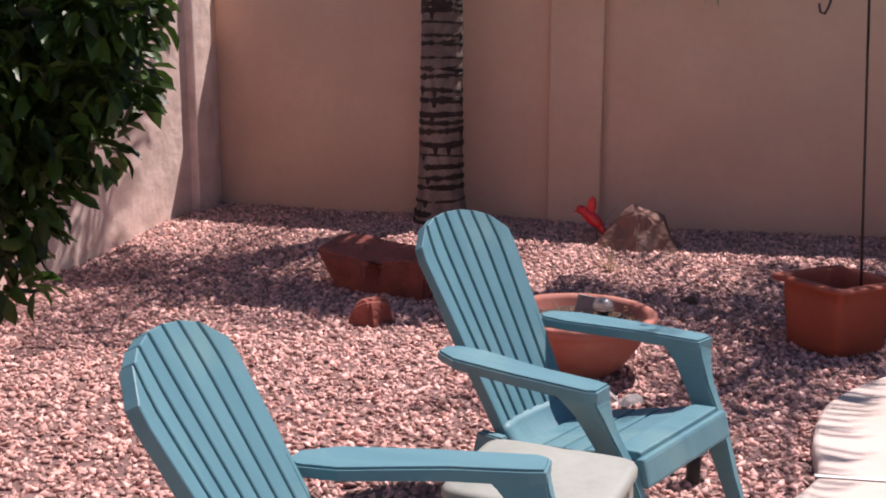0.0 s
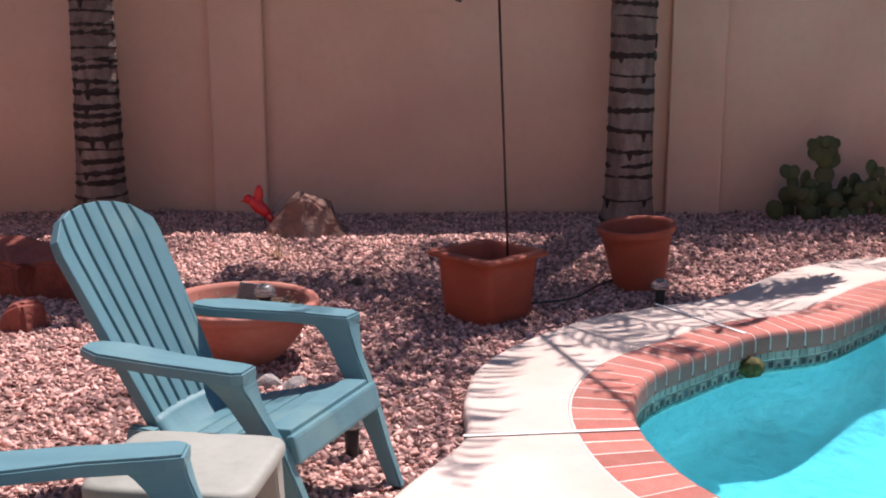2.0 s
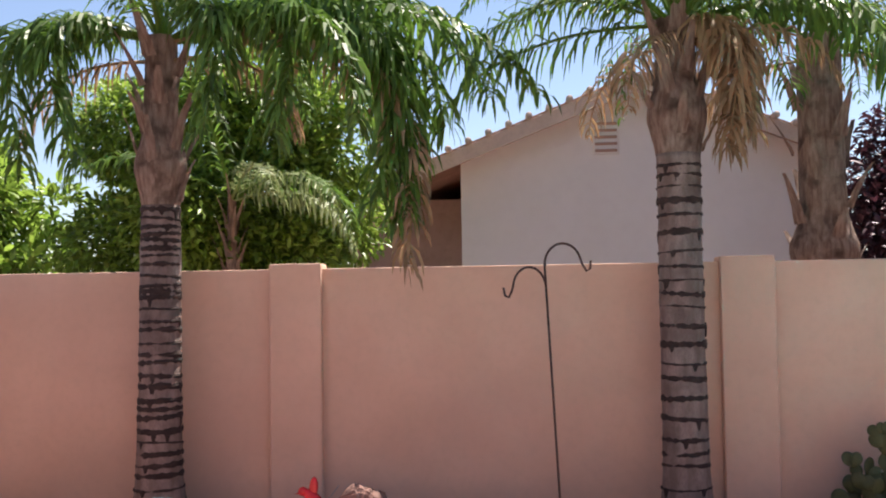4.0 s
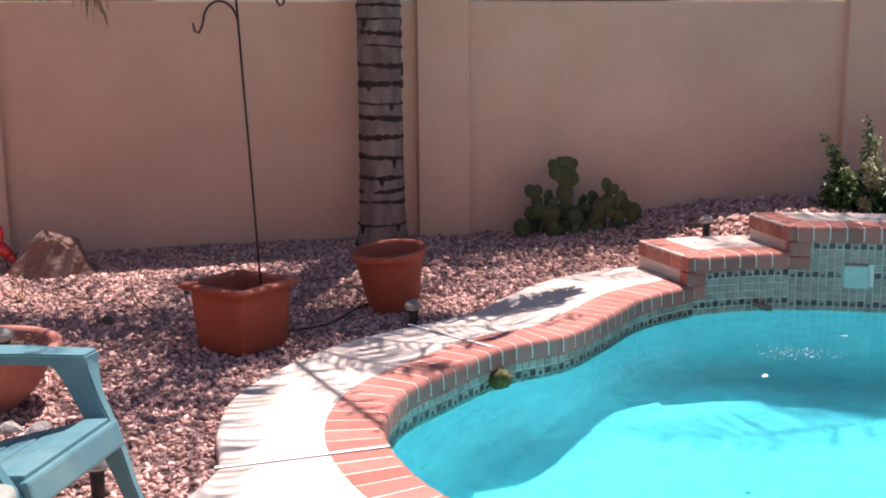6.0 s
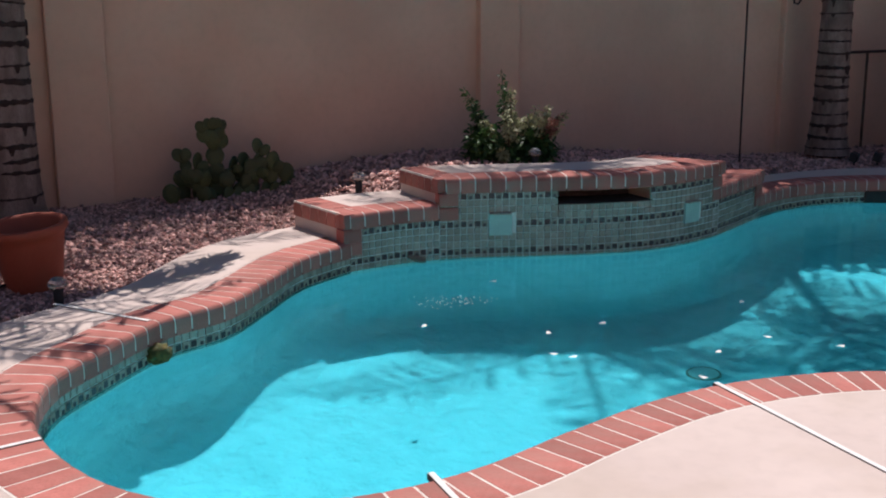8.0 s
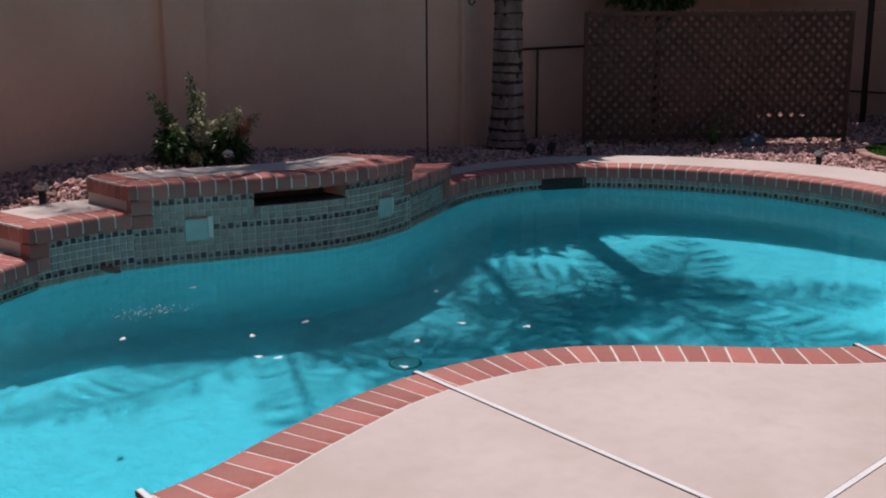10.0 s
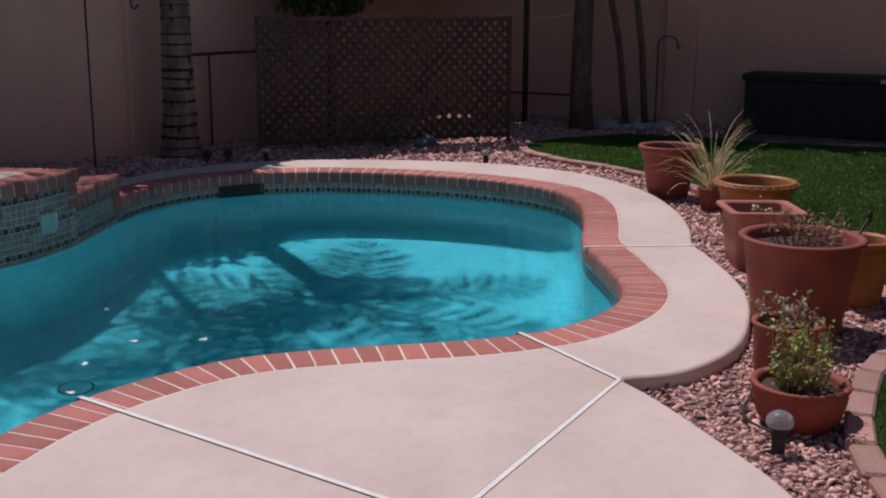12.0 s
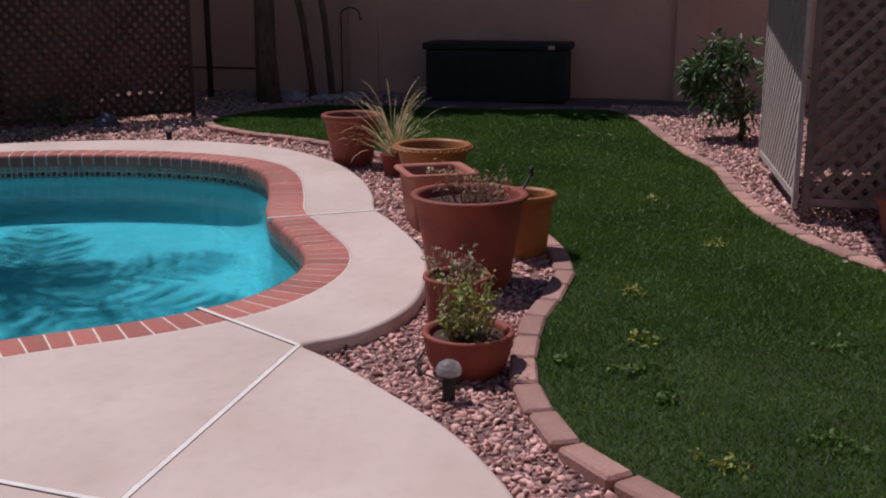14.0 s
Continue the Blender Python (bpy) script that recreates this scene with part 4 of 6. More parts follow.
light = solar()
light.matrix_world = pose(1.03, 6.23, -0.06)
for x, y, up in ((3.5, 7.62, 0.19), (9.35, 7.15, 0.0), (10.35, 5.05, 0.0), (4.13, 0.71, 0.0), (-1.08, 5.26, 0.2), (5.03, 7.5, 0.0), (-0.53, 4.03, 0.0)):
    copy_thing(light, pose(x, y, (G(x, y) if up == 0 else max(G(x, y), up - 0.07)) + 0.005))

# ---- red bird ornament ----
bm = bmesh.new()
for centre, size, turn in (((-0.01, 0, 0.2), (0.05, 0.035, 0.11), 42), ((-0.085, 0, 0.268), (0.038, 0.032, 0.036), 0), ((0.0, 0.0, 0.28), (0.036, 0.016, 0.085), -16), ((0.05, 0, 0.12), (0.03, 0.018, 0.085), 30)):
    made = bmesh.ops.create_icosphere(bm, subdivisions=2, radius=1.0)["verts"]
    m = pose(*centre, 0, -turn, 0) @ Matrix.Diagonal((*size, 1))
    bmesh.ops.transform(bm, matrix=m, verts=made)
cone = bmesh.ops.create_cone(bm, segments=10, radius1=0.012, radius2=0.001, depth=0.05)["verts"]
bmesh.ops.transform(bm, matrix=pose(-0.125, 0, 0.26, 0, -95, 0), verts=cone)
bird = thing("garden_ornament", "glossy red acrylic garden ornament on a thin stake", "ornament", pose(-1.57, 7.98, G(-1.57, 7.98, -0.03), 0, -10, -10), from_bm("garden_ornament", bm, RED_GLOSS, True))
part("stake", tube("stake", [(0.01, 0, -0.12), (0.01, 0, 0.16)], 0.004, IRON, 6), bird)
part("wire", tube("wire", [(0.04, 0, 0.13), (0.12, 0, 0.2), (0.2, 0.0, 0.27)], 0.003, ROCK_GREY, 6), bird)

# ---- raised wall, coping and tiles ----
TIER_LOW, TIER_HIGH = 0.19, 0.37


def wall_part(x0, x1):
    """The stretch of the raised wall's line between two x, with its normals."""
    keep = (wall_in[:, 0] >= x0 - 1e-6) & (wall_in[:, 0] <= x1 + 1e-6)
    return wall_in[keep], wall_nrm[keep]


def mortar_nose(name, line, nr, top):
    """The mortar between the bricks' rounded fronts, a little behind their faces."""
    prof = ((0.018, -0.094), (-0.0165, -0.094), (-0.0165, -0.0375), (-0.0135, -0.0222), (-0.006, -0.0102), (0.004, -0.0038), (0.016, -0.0013), (0.018, -0.0013))
    return strip(name, [[(x, y, top + z) for x, y in line + nr * off] for off, z in prof], MORTAR)


raised = thing("raised_wall", "stepped raised pool wall with tile face and brick caps", "pool wall", kind="structure")
TIERS = [(2.97, 3.72, TIER_LOW, 0.72), (3.72, 5.97, TIER_HIGH, 0.66), (5.97, 6.78, TIER_LOW, 0.5)]
SCUPPER = (4.5, 5.2, 0.16)
for x0, x1, top, depth in TIERS:
    line, nr = wall_part(x0, x1)
    spans = [(line, nr, -0.3, top - 0.1)]
    if top == TIER_HIGH:
        a, na = wall_part(x0, SCUPPER[0])
        b, nb = wall_part(SCUPPER[1], x1)
        spans = [(line, nr, -0.3, SCUPPER[2]), (a, na, SCUPPER[2], top - 0.1), (b, nb, SCUPPER[2], top - 0.1)]
        mid, nm = wall_part(SCUPPER[0] - 0.05, SCUPPER[1] + 0.05)
        # dark back, floor and roof paint the shade inside the opening
        part("scupper_back", solid_strip("scupper_back", mid, nm, 0.3, 0.34, SCUPPER[2], top - 0.1, GAP), raised)
        part("scupper_floor", solid_strip("scupper_floor", mid, nm, -0.004, 0.3, SCUPPER[2], SCUPPER[2] + 0.006, GAP), raised, "channel floor coloured dark for the shade inside")
        part("scupper_roof", solid_strip("scupper_roof", mid, nm, 0.013, 0.3, top - 0.108, top - 0.101, GAP), raised)
    for ln, nn, z0, z1 in spans:
        part("wall_core", solid_strip("wall_core", ln, nn, 0.012, depth - 0.02, z0, z1, STUCCO), raised)
    part("cap_bed", solid_strip("cap_bed", line, nr, 0.018, 0.25, top - 0.096, top - 0.0009, MORTAR), raised)
    part("cap_joint", mortar_nose("cap_joint", line, nr, top), raised)
    part("cap_slab", solid_strip("cap_slab", line, nr, 0.255, depth, top - 0.1, top - 0.003, CONCRETE), raised, "pale concrete cap")


def brick_mesh(front_a, front_b, back_a, back_b, h=0.108):
    """A header brick between four plan corners, its top at z = 0 and its pool edge rounded over."""
    rows = ((0.0, -h), (0.0, -0.036), (0.012, -0.02), (0.04, -0.008), (0.08, -0.002), (0.13, 0.0), (1.0, 0.0), (1.0, -h))
    verts, n = [], len(rows)
    for f, b in ((front_a, back_a), (front_b, back_b)):
        verts += [(f[0] + (b[0] - f[0]) * u, f[1] + (b[1] - f[1]) * u, z) for u, z in rows]
    faces = [(i, (i + 1) % n, n + (i + 1) % n, n + i) for i in range(n)] + [tuple(range(n))[::-1], tuple(range(n, 2 * n))]
    me = mesh_of("brick", verts, faces, BRICK)
    bm = bmesh.new()
    bm.from_mesh(me)
    bmesh.ops.recalc_face_normals(bm, faces=bm.faces)
    bm.to_mesh(me)
    bm.free()
    return me


QUOIN_ME = brick_mesh((-0.07, 0), (0.07, 0), (-0.07, 0.1), (0.07, 0.1), 0.088)


def lay(parent, line, nr, z, front=0.018, pitch=0.1085, depth=0.262, gap=0.0052):
    """Header bricks along a plan line, fronts towards the water, each cut to the curve with an even joint."""
    s = np.r_[0, np.cumsum(np.linalg.norm(np.diff(line, axis=0), axis=1))]
    count = max(1, int(round(s[-1] / pitch)))
    place = lambda at: np.array([np.interp(at, s, line[:, k]) for k in (0, 1)] + [np.interp(at, s, nr[:, k]) for k in (0, 1)])
    for k in range(count):
        a, b, mid = (place((k + q) * s[-1] / count) for q in (0.0, 1.0, 0.5))
        corners = []
        for p in (a, b):
            for off in (-front, depth - front):
                corners.append(p[:2] + p[2:] * off - mid[:2])
        fa, ba, fb, bb = corners
        for lo, hi in ((fa, fb), (ba, bb)):
            d = hi - lo
            d = d / np.linalg.norm(d) * gap
            lo += d
            hi -= d
        part("brick", brick_mesh(fa, fb, ba, bb), parent, m=pose(mid[0], mid[1], z + random.uniform(-0.0002, 0.0006), random.uniform(-0.06, 0.06), random.uniform(-0.06, 0.06), random.uniform(-0.4, 0.4)))


for x0, x1, top, depth in TIERS:
    lay(raised, *wall_part(x0, x1), top)
# brick ends of the steps
CORNER_ME = box_mesh("brick", (0.082, 0.082, 0.1), BRICK, 0.008)
for (ax, ay), (bx, by), top in (((2.985, 6.72), (2.9, 7.42), TIER_LOW), ((3.715, 6.74), (3.72, 7.34), TIER_HIGH), ((5.985, 6.36), (5.75, 6.98), TIER_HIGH), ((6.79, 6.74), (6.6, 7.2), TIER_LOW)):
    line = spline([(ax, ay), ((ax + bx) / 2, (ay + by) / 2), (bx, by)], 0.05)
    nr = normals(line)
    east = ax > 5
    nr = nr * (-1 if (nr[0, 0] > 0) == east else 1)
    lay(raised, line, nr, top - 0.001, 0.014, depth=0.2)
    part("end_bed", solid_strip("end_bed", line, nr, -0.0095, 0.17, top - 0.104, top - 0.0035, MORTAR), raised)
    part("end_wall", solid_strip("end_wall", line, nr, -0.004, 0.1, -0.25, top - 0.1, CONCRETE), raised)
    part("brick", CORNER_ME, raised, m=pose(ax + (0.012 if ax < 5 else -0.012), ay + 0.014, top - 0.0495, 0, 0, math.degrees(math.atan2(by - ay, bx - ax)) - 90))
# quoin bricks where the steps meet the tiles
for x, y, zs in ((3.02, 6.7, (-0.005, 0.085)), (3.76, 6.69, (0.165, 0.265)), (6.72, 6.69, (-0.005, 0.085)), (5.94, 6.35, (0.165, 0.265))):
    i = int(np.argmin(np.hypot(wall_in[:, 0] - x, wall_in[:, 1] - y)))
    nx, ny = wall_nrm[i]
    turn = math.degrees(math.atan2(ny, nx)) - 90
    for z in zs:
        part("brick", QUOIN_ME, raised, m=pose(x - nx * 0.012, y - ny * 0.012, z, 0, 0, turn))

coping = thing("pool_coping", "red brick pool coping with pale mortar joints", "coping", kind="structure",
               me=solid_strip("pool_coping", coping_in, coping_nrm, 0.018, COPING_W - 0.006, -0.096, -0.0009, MORTAR))
part("mortar_joint", mortar_nose("mortar_joint", coping_in, coping_nrm, 0.0), coping)
lay(coping, coping_in, coping_nrm, 0.0)


def tile_band(line, nr, z_of, name, skip=lambda x, z: False, size=0.05, single=False):
    """Small glass tiles in rows on the pool's face: pale ones, and dark accents in two sizes."""
    s = np.r_[0, np.cumsum(np.linalg.norm(np.diff(line, axis=0), axis=1))]
    n = int(s[-1] / size)
    pale, dark, spots = ([], []), ([], []), []
    one, singles = (box_mesh("glass_tile", (0.0445, 0.012, 0.0445), TILE_ONE) if single else None), 0

    def add(store, at, z, w, h, proud):
        verts, faces = store
        x, y = np.interp(at, s, line[:, 0]), np.interp(at, s, line[:, 1])
        nx, ny = np.interp(at, s, nr[:, 0]), np.interp(at, s, nr[:, 1])
        tx, ty = -ny, nx
        k = len(verts)
        for off, q in ((0.0, 1.0), (-proud, 0.93)):
            for a, b in ((-1, -1), (1, -1), (1, 1), (-1, 1)):
                verts.append((x + tx * a * w / 2 * q + nx * (off + 0.004), y + ty * a * w / 2 * q + ny * (off + 0.004), z + b * h / 2 * q))
        faces.extend([(k, k + 1, k + 5, k + 4), (k + 1, k + 2, k + 6, k + 5), (k + 2, k + 3, k + 7, k + 6), (k + 3, k, k + 4, k + 7), (k + 4, k + 5, k + 6, k + 7)])

    for i in range(n):
        at = (i + 0.5) * s[-1] / n
        x = np.interp(at, s, line[:, 0])
        rows = z_of(x)
        for r, (z, accent) in enumerate(rows):
            if skip(x, z):
                continue
            if single and 3.75 < x < 5.0 and singles < 300:
                singles += 1
                ty = np.interp(at, s, line[:, 1])
                nx, ny = np.interp(at, s, nr[:, 0]), np.interp(at, s, nr[:, 1])
                part("glass_tile", one, pool, m=pose(x + nx * 0.002, ty + ny * 0.002, z, 0, 0, math.degrees(math.atan2(ny, nx)) - 90))
                if accent:
                    spots.append((at, z, 0.036, 0.0095) if i % 2 == 0 else (at, z - 0.008, 0.021, 0.0105))
            elif accent and i % 2 == 0:
                add(pale, at, z, 0.0445, 0.0445, 0.008)
                spots.append((at, z, 0.036, 0.0095))
                add(dark, at, z, 0.036, 0.036, 0.0095)
            else:
                add(pale, at, z, 0.0445, 0.0445, 0.008)
                if accent:
                    spots.append((at, z - 0.008, 0.021, 0.0105))
                    add(dark, at, z - 0.008, 0.021, 0.021, 0.0105)
    if single:
        big, small = (box_mesh("accent_tile", (w, 0.012, w), TILE_DARK) for w in (0.036, 0.021))
        for at, z, w, proud in spots:
            x, y = np.interp(at, s, line[:, 0]), np.interp(at, s, line[:, 1])
            nx, ny = np.interp(at, s, nr[:, 0]), np.interp(at, s, nr[:, 1])
            part("accent_tile", big if w > 0.03 else small, pool, m=pose(x + nx * (0.01 - proud), y + ny * (0.01 - proud), z, 0, 0, math.degrees(math.atan2(ny, nx)) - 90))
    owner = part(name, mesh_of(name, *pale, TILE), pool)
    tagged(owner, "grey green glass tiles", kind="stuff")
    if not single:
        tagged(part(name.replace("tiles", "accents"), mesh_of("accents", *dark, TILE_DARK), pool), "dark glass accent tiles", kind="stuff")


band_rows = [(-0.13, False), (-0.18, True), (-0.23, False)]
tile_band(coping_in, coping_nrm, lambda x: band_rows, "waterline_tiles")


def wall_rows(x):
    top = TIER_HIGH if 3.72 < x < 5.97 else TIER_LOW
    count = int((top + 0.097) / 0.0495) + 1
    return [(top - 0.133 - 0.0495 * (count - 1 - k), k in (1, 5, 9)) for k in range(count)]


SPOUTS = (4.13, 5.62)
tile_band(wall_in, wall_nrm, wall_rows, "wall_tiles", lambda x, z: (SCUPPER[0] < x < SCUPPER[1] and z > SCUPPER[2] - 0.02) or any(abs(x - q) < 0.085 and -0.06 < z < 0.12 for q in SPOUTS), single=True)
part("tile_backing", solid_strip("tile_backing", wall_in, wall_nrm, 0.004, 0.014, -0.3, 0.08, GROUT), pool)
part("tile_backing", solid_strip("tile_backing", coping_in, coping_nrm, 0.005, 0.013, -0.3, -0.1, GROUT), pool)
for a, b in ((3.74, SCUPPER[0]), (SCUPPER[1], 5.95)):
    part("tile_backing", solid_strip("tile_backing", *wall_part(a, b), 0.004, 0.0135, 0.08, TIER_HIGH - 0.1, GROUT), pool)
part("tile_backing", solid_strip("tile_backing", *wall_part(SCUPPER[0], SCUPPER[1]), 0.004, 0.0135, 0.08, SCUPPER[2], GROUT), pool)
for q in SPOUTS:
    i = int(np.argmin(abs(wall_in[:, 0] - q)))
    (x, y), (nx, ny) = wall_in[i], wall_nrm[i]
    turn = math.degrees(math.atan2(ny, nx)) - 90
    inlet = thing("water_inlet", "pale green square stone water inlet plate", "pool fitting", pose(x - nx * 0.006, y - ny * 0.006, 0.03, 0, 0, turn),
                  box_mesh("water_inlet", (0.165, 0.03, 0.155), TILE_PALE, 0.006), group="square water inlets")
    part("lip", box_mesh("lip", (0.15, 0.05, 0.012), TILE, 0.004), inlet, m=pose(0, -0.02, 0.083))

i0 = int(np.argmin(np.hypot(coping_in[:, 0] - 8.33, coping_in[:, 1] - 6.62)))
(x, y), (nx, ny) = coping_in[i0], coping_nrm[i0]
skim = thing("skimmer", "dark skimmer opening under the coping", "pool fitting", pose(x - nx * 0.014, y - ny * 0.014, -0.17, 0, 0, math.degrees(math.atan2(ny, nx)) - 90))
part("mouth", box_mesh("mouth", (0.42, 0.012, 0.12), BLACK, 0.003), skim)
for bx, bz, w, h in ((0, 0.062, 0.46, 0.012), (0, -0.062, 0.46, 0.012), (-0.22, 0, 0.014, 0.13), (0.22, 0, 0.014, 0.13)):
    part("frame_bar", box_mesh("frame_bar", (w, 0.03, h), IRON, 0.003), skim, m=pose(bx, -0.006, bz))
disc = thing("drain_cover", "round white drain cover on the pool floor", "pool fitting", pose(4.52, 4.876, -1.498),
             lathe("drain_cover", [(0.095, 0.0), (0.095, 0.012), (0.08, 0.02), (0.0, 0.026)], JOINT, 32))
part("rim", lathe("rim", [(0.096, 0.0), (0.108, 0.0), (0.108, 0.008), (0.096, 0.013)], TILE, 32), disc)


def lump(name, label, m, size, mat, seed, category):
    """A small uneven clump."""
    bm = bmesh.new()
    bmesh.ops.create_icosphere(bm, subdivisions=3, radius=1.0)
    for v in bm.verts:
        v.co *= 1 + 0.35 * noise.noise(v.co * 2.5 + Vector((seed, 0, 0)))
        v.co.x, v.co.y, v.co.z = v.co.x * size[0], v.co.y * size[1], v.co.z * size[2]
    return thing(name, label, category, m, from_bm(name, bm, mat, True))


MOSS = material("mossy_brass", (0.14, 0.11, 0.025), (0.05, 0.06, 0.015), 40, 0.8, 0.8, 60)
lump("water_filler", "mossy brass water filler under the coping", pose(1.36, 5.43, -0.16), (0.065, 0.05, 0.055), MOSS, 3, "pool fitting")
lump("toy_lizard", "small brown resin ornament at the waterline", pose(3.5, 6.68, -0.17, 0, 20, 10), (0.085, 0.03, 0.022), ROCK_TAN, 5, "ornament")

# petals and bits that float
for k, (x, y) in enumerate(((3.73, 4.86), (3.36, 4.86), (3.17, 4.54), (3.23, 4.45), (4.73, 4.8), (4.34, 4.2), (3.7, 5.99), (2.83, 5.32), (3.59, 3.88), (4.55, 3.89), (3.93, 4.14), (6.6, 4.79))):
    verts = [(0.024 * math.cos(a) * (1 + 0.4 * math.sin(3 * a + k)), 0.015 * math.sin(a), 0.002 * math.sin(2 * a)) for a in np.linspace(0, 2 * math.pi, 9)[:-1]]
    me = mesh_of("floating_petal", verts, [tuple(range(8))], JOINT)
    petal = thing("floating_petal", "pale petal drifting on the water", "petal", pose(x, y, -0.2025, 0, 0, 57 * k), me, group="petals on the pool")
    petal.modifiers.new("thickness", "SOLIDIFY").thickness = 0.002

def bubbles():
    """Small white half-round beads that stand in for ripple glints above the return jet."""
    g = random.Random(8)
    bm = bmesh.new()
    for _ in range(80):
        r = g.uniform(0.002, 0.006)
        made = bmesh.ops.create_icosphere(bm, subdivisions=1, radius=r)["verts"]
        bmesh.ops.translate(bm, verts=made, vec=(g.gauss(0, 0.13), g.gauss(0, 0.06), 0.0))
    return from_bm("bubbles", bm, JOINT, True)


thing("bubbles", "white beads painting ripple glints on the pool water", "bubbles", pose(3.22, 5.7, -0.204, 0, 0, -25), bubbles(), kind="stuff")

# ---- palms ----
def frond_mesh(az, el, length, droop, mat, seed, leaf=0.5, hang=0.55, stations=42, lean=0.0, twins=0, bend=None, broad=0.012):
    """One feather leaf: an arching stalk and two rows of leaflets that hang from it."""
    r = random.Random(seed)
    verts, faces = [], []
    p = Vector((0, 0, 0))
    n = stations
    outward = Vector((math.cos(az), math.sin(az), 0))
    side = Vector((-math.sin(az), math.cos(az), 0))
    path, dirs = [], []
    for i in range(n + 1):
        u = i / n
        a = el - droop * (0.25 * u + 0.75 * u * u)
        d = (outward * math.cos(a) + Vector((0, 0, 1)) * math.sin(a) + side * lean * u).normalized()
        path.append(p.copy())
        dirs.append(d)
        p = p + d * (length / n)
    if bend:
        # a hanging leaf: the stalk arches over a shoulder and down to its tip
        b1, b2 = Vector(bend[0]), Vector(bend[1])
        path = [b1 * 2 * (1 - i / n) * i / n + b2 * (i / n) ** 2 for i in range(n + 1)]
        dirs = [(b1 * (1 - 2 * i / n) + b2 * i / n).normalized() for i in range(n + 1)]
        flat = Vector((b2.x, b2.y, 0)).normalized()
        side = Vector((-flat.y, flat.x, 0))
    # stalk
    for i, q in enumerate(path):
        w = 0.022 * (1 - 0.85 * i / n) + 0.002
        d = dirs[i]
        up = d.cross(side).normalized() * -1
        for a, b in ((-1, 0), (0, 0.7), (1, 0), (0, -0.7)):
            verts.append(q + side * a * w + up * b * w)
    for i in range(n):
        for k in range(4):
            faces.append((i * 4 + k, i * 4 + (k + 1) % 4, i * 4 + 4 + (k + 1) % 4, i * 4 + 4 + k))
    for i in range(int(n * 0.14), n + 1):
        u = i / n
        size = leaf * (math.sin(math.pi * min(1, 0.18 + 0.8 * u)) ** 0.7) * r.uniform(0.8, 1.1)
        if bend:
            size = leaf * min(1.0, 0.3 + 2.2 * u) * (1 - 0.45 * u * u) * r.uniform(0.8, 1.1)
        for s in (-1, 1):
            for twin in range(1 + (i + twins) % 2 if twins else 1):
                q = path[i] + dirs[i] * r.uniform(0, length / n)
                if bend:
                    round_a = r.uniform(0, 6.28)
                    side = Vector((math.cos(round_a), math.sin(round_a), 0))
                d = (side * s * r.uniform(0.6, 1.0) + dirs[i] * r.uniform(0.35, 0.75) + Vector((0, 0, r.uniform(-0.25, 0.35)))).normalized()
                a = q + d * size * 0.35
                d2 = (d * 0.8 + Vector((0, 0, -hang * r.uniform(0.7, 1.4)))).normalized()
                b = a + d2 * size * 0.35
                d3 = (d2 * 0.6 + Vector((0, 0, -hang * r.uniform(0.9, 1.8)))).normalized()
                c = b + d3 * size * 0.35
                turn_w = r.uniform(0, 6.28)
                flat_w = Vector((math.cos(turn_w), math.sin(turn_w), 0))
                w = (dirs[i] if abs(dirs[i].z) < 0.55 else flat_w) * broad
                k = len(verts)
                verts += [q - w * 0.6, q + w * 0.6, a - w, a + w, b - w * 0.8, b + w * 0.8, c]
                faces += [(k, k + 1, k + 3, k + 2), (k + 2, k + 3, k + 5, k + 4), (k + 4, k + 5, k + 6)]
    return mesh_of("frond", verts, faces, mat)


def trunk_mesh(name, height, r0, r1, mat, lean=(0, 0), seed=0, bulge=(), rows=70, flare=0.35):
    verts, faces, seg = [], [], 28
    for i in range(rows + 1):
        z = height * i / rows
        r = r0 + (r1 - r0) * i / rows + r0 * flare * math.exp(-z / 0.22)
        for c, w, amount in bulge:
            r += amount * math.exp(-(((z - c) / w) ** 2))
        for k in range(seg):
            a = 2 * math.pi * k / seg
            q = r * (1 + 0.05 * noise.noise((math.cos(a) * 1.5 + seed, math.sin(a) * 1.5, z * 3)) + 0.03 * noise.noise((math.cos(a) * 4, math.sin(a) * 4 + seed, z * 14)))
            verts.append((q * math.cos(a) + lean[0] * z, q * math.sin(a) + lean[1] * z, z))
    for i in range(rows):
        for k in range(seg):
            faces.append((i * seg + k, i * seg + (k + 1) % seg, (i + 1) * seg + (k + 1) % seg, (i + 1) * seg + k))
    faces.append(tuple(rows * seg + k for k in range(seg)))
    return mesh_of(name, verts, faces, mat, True)


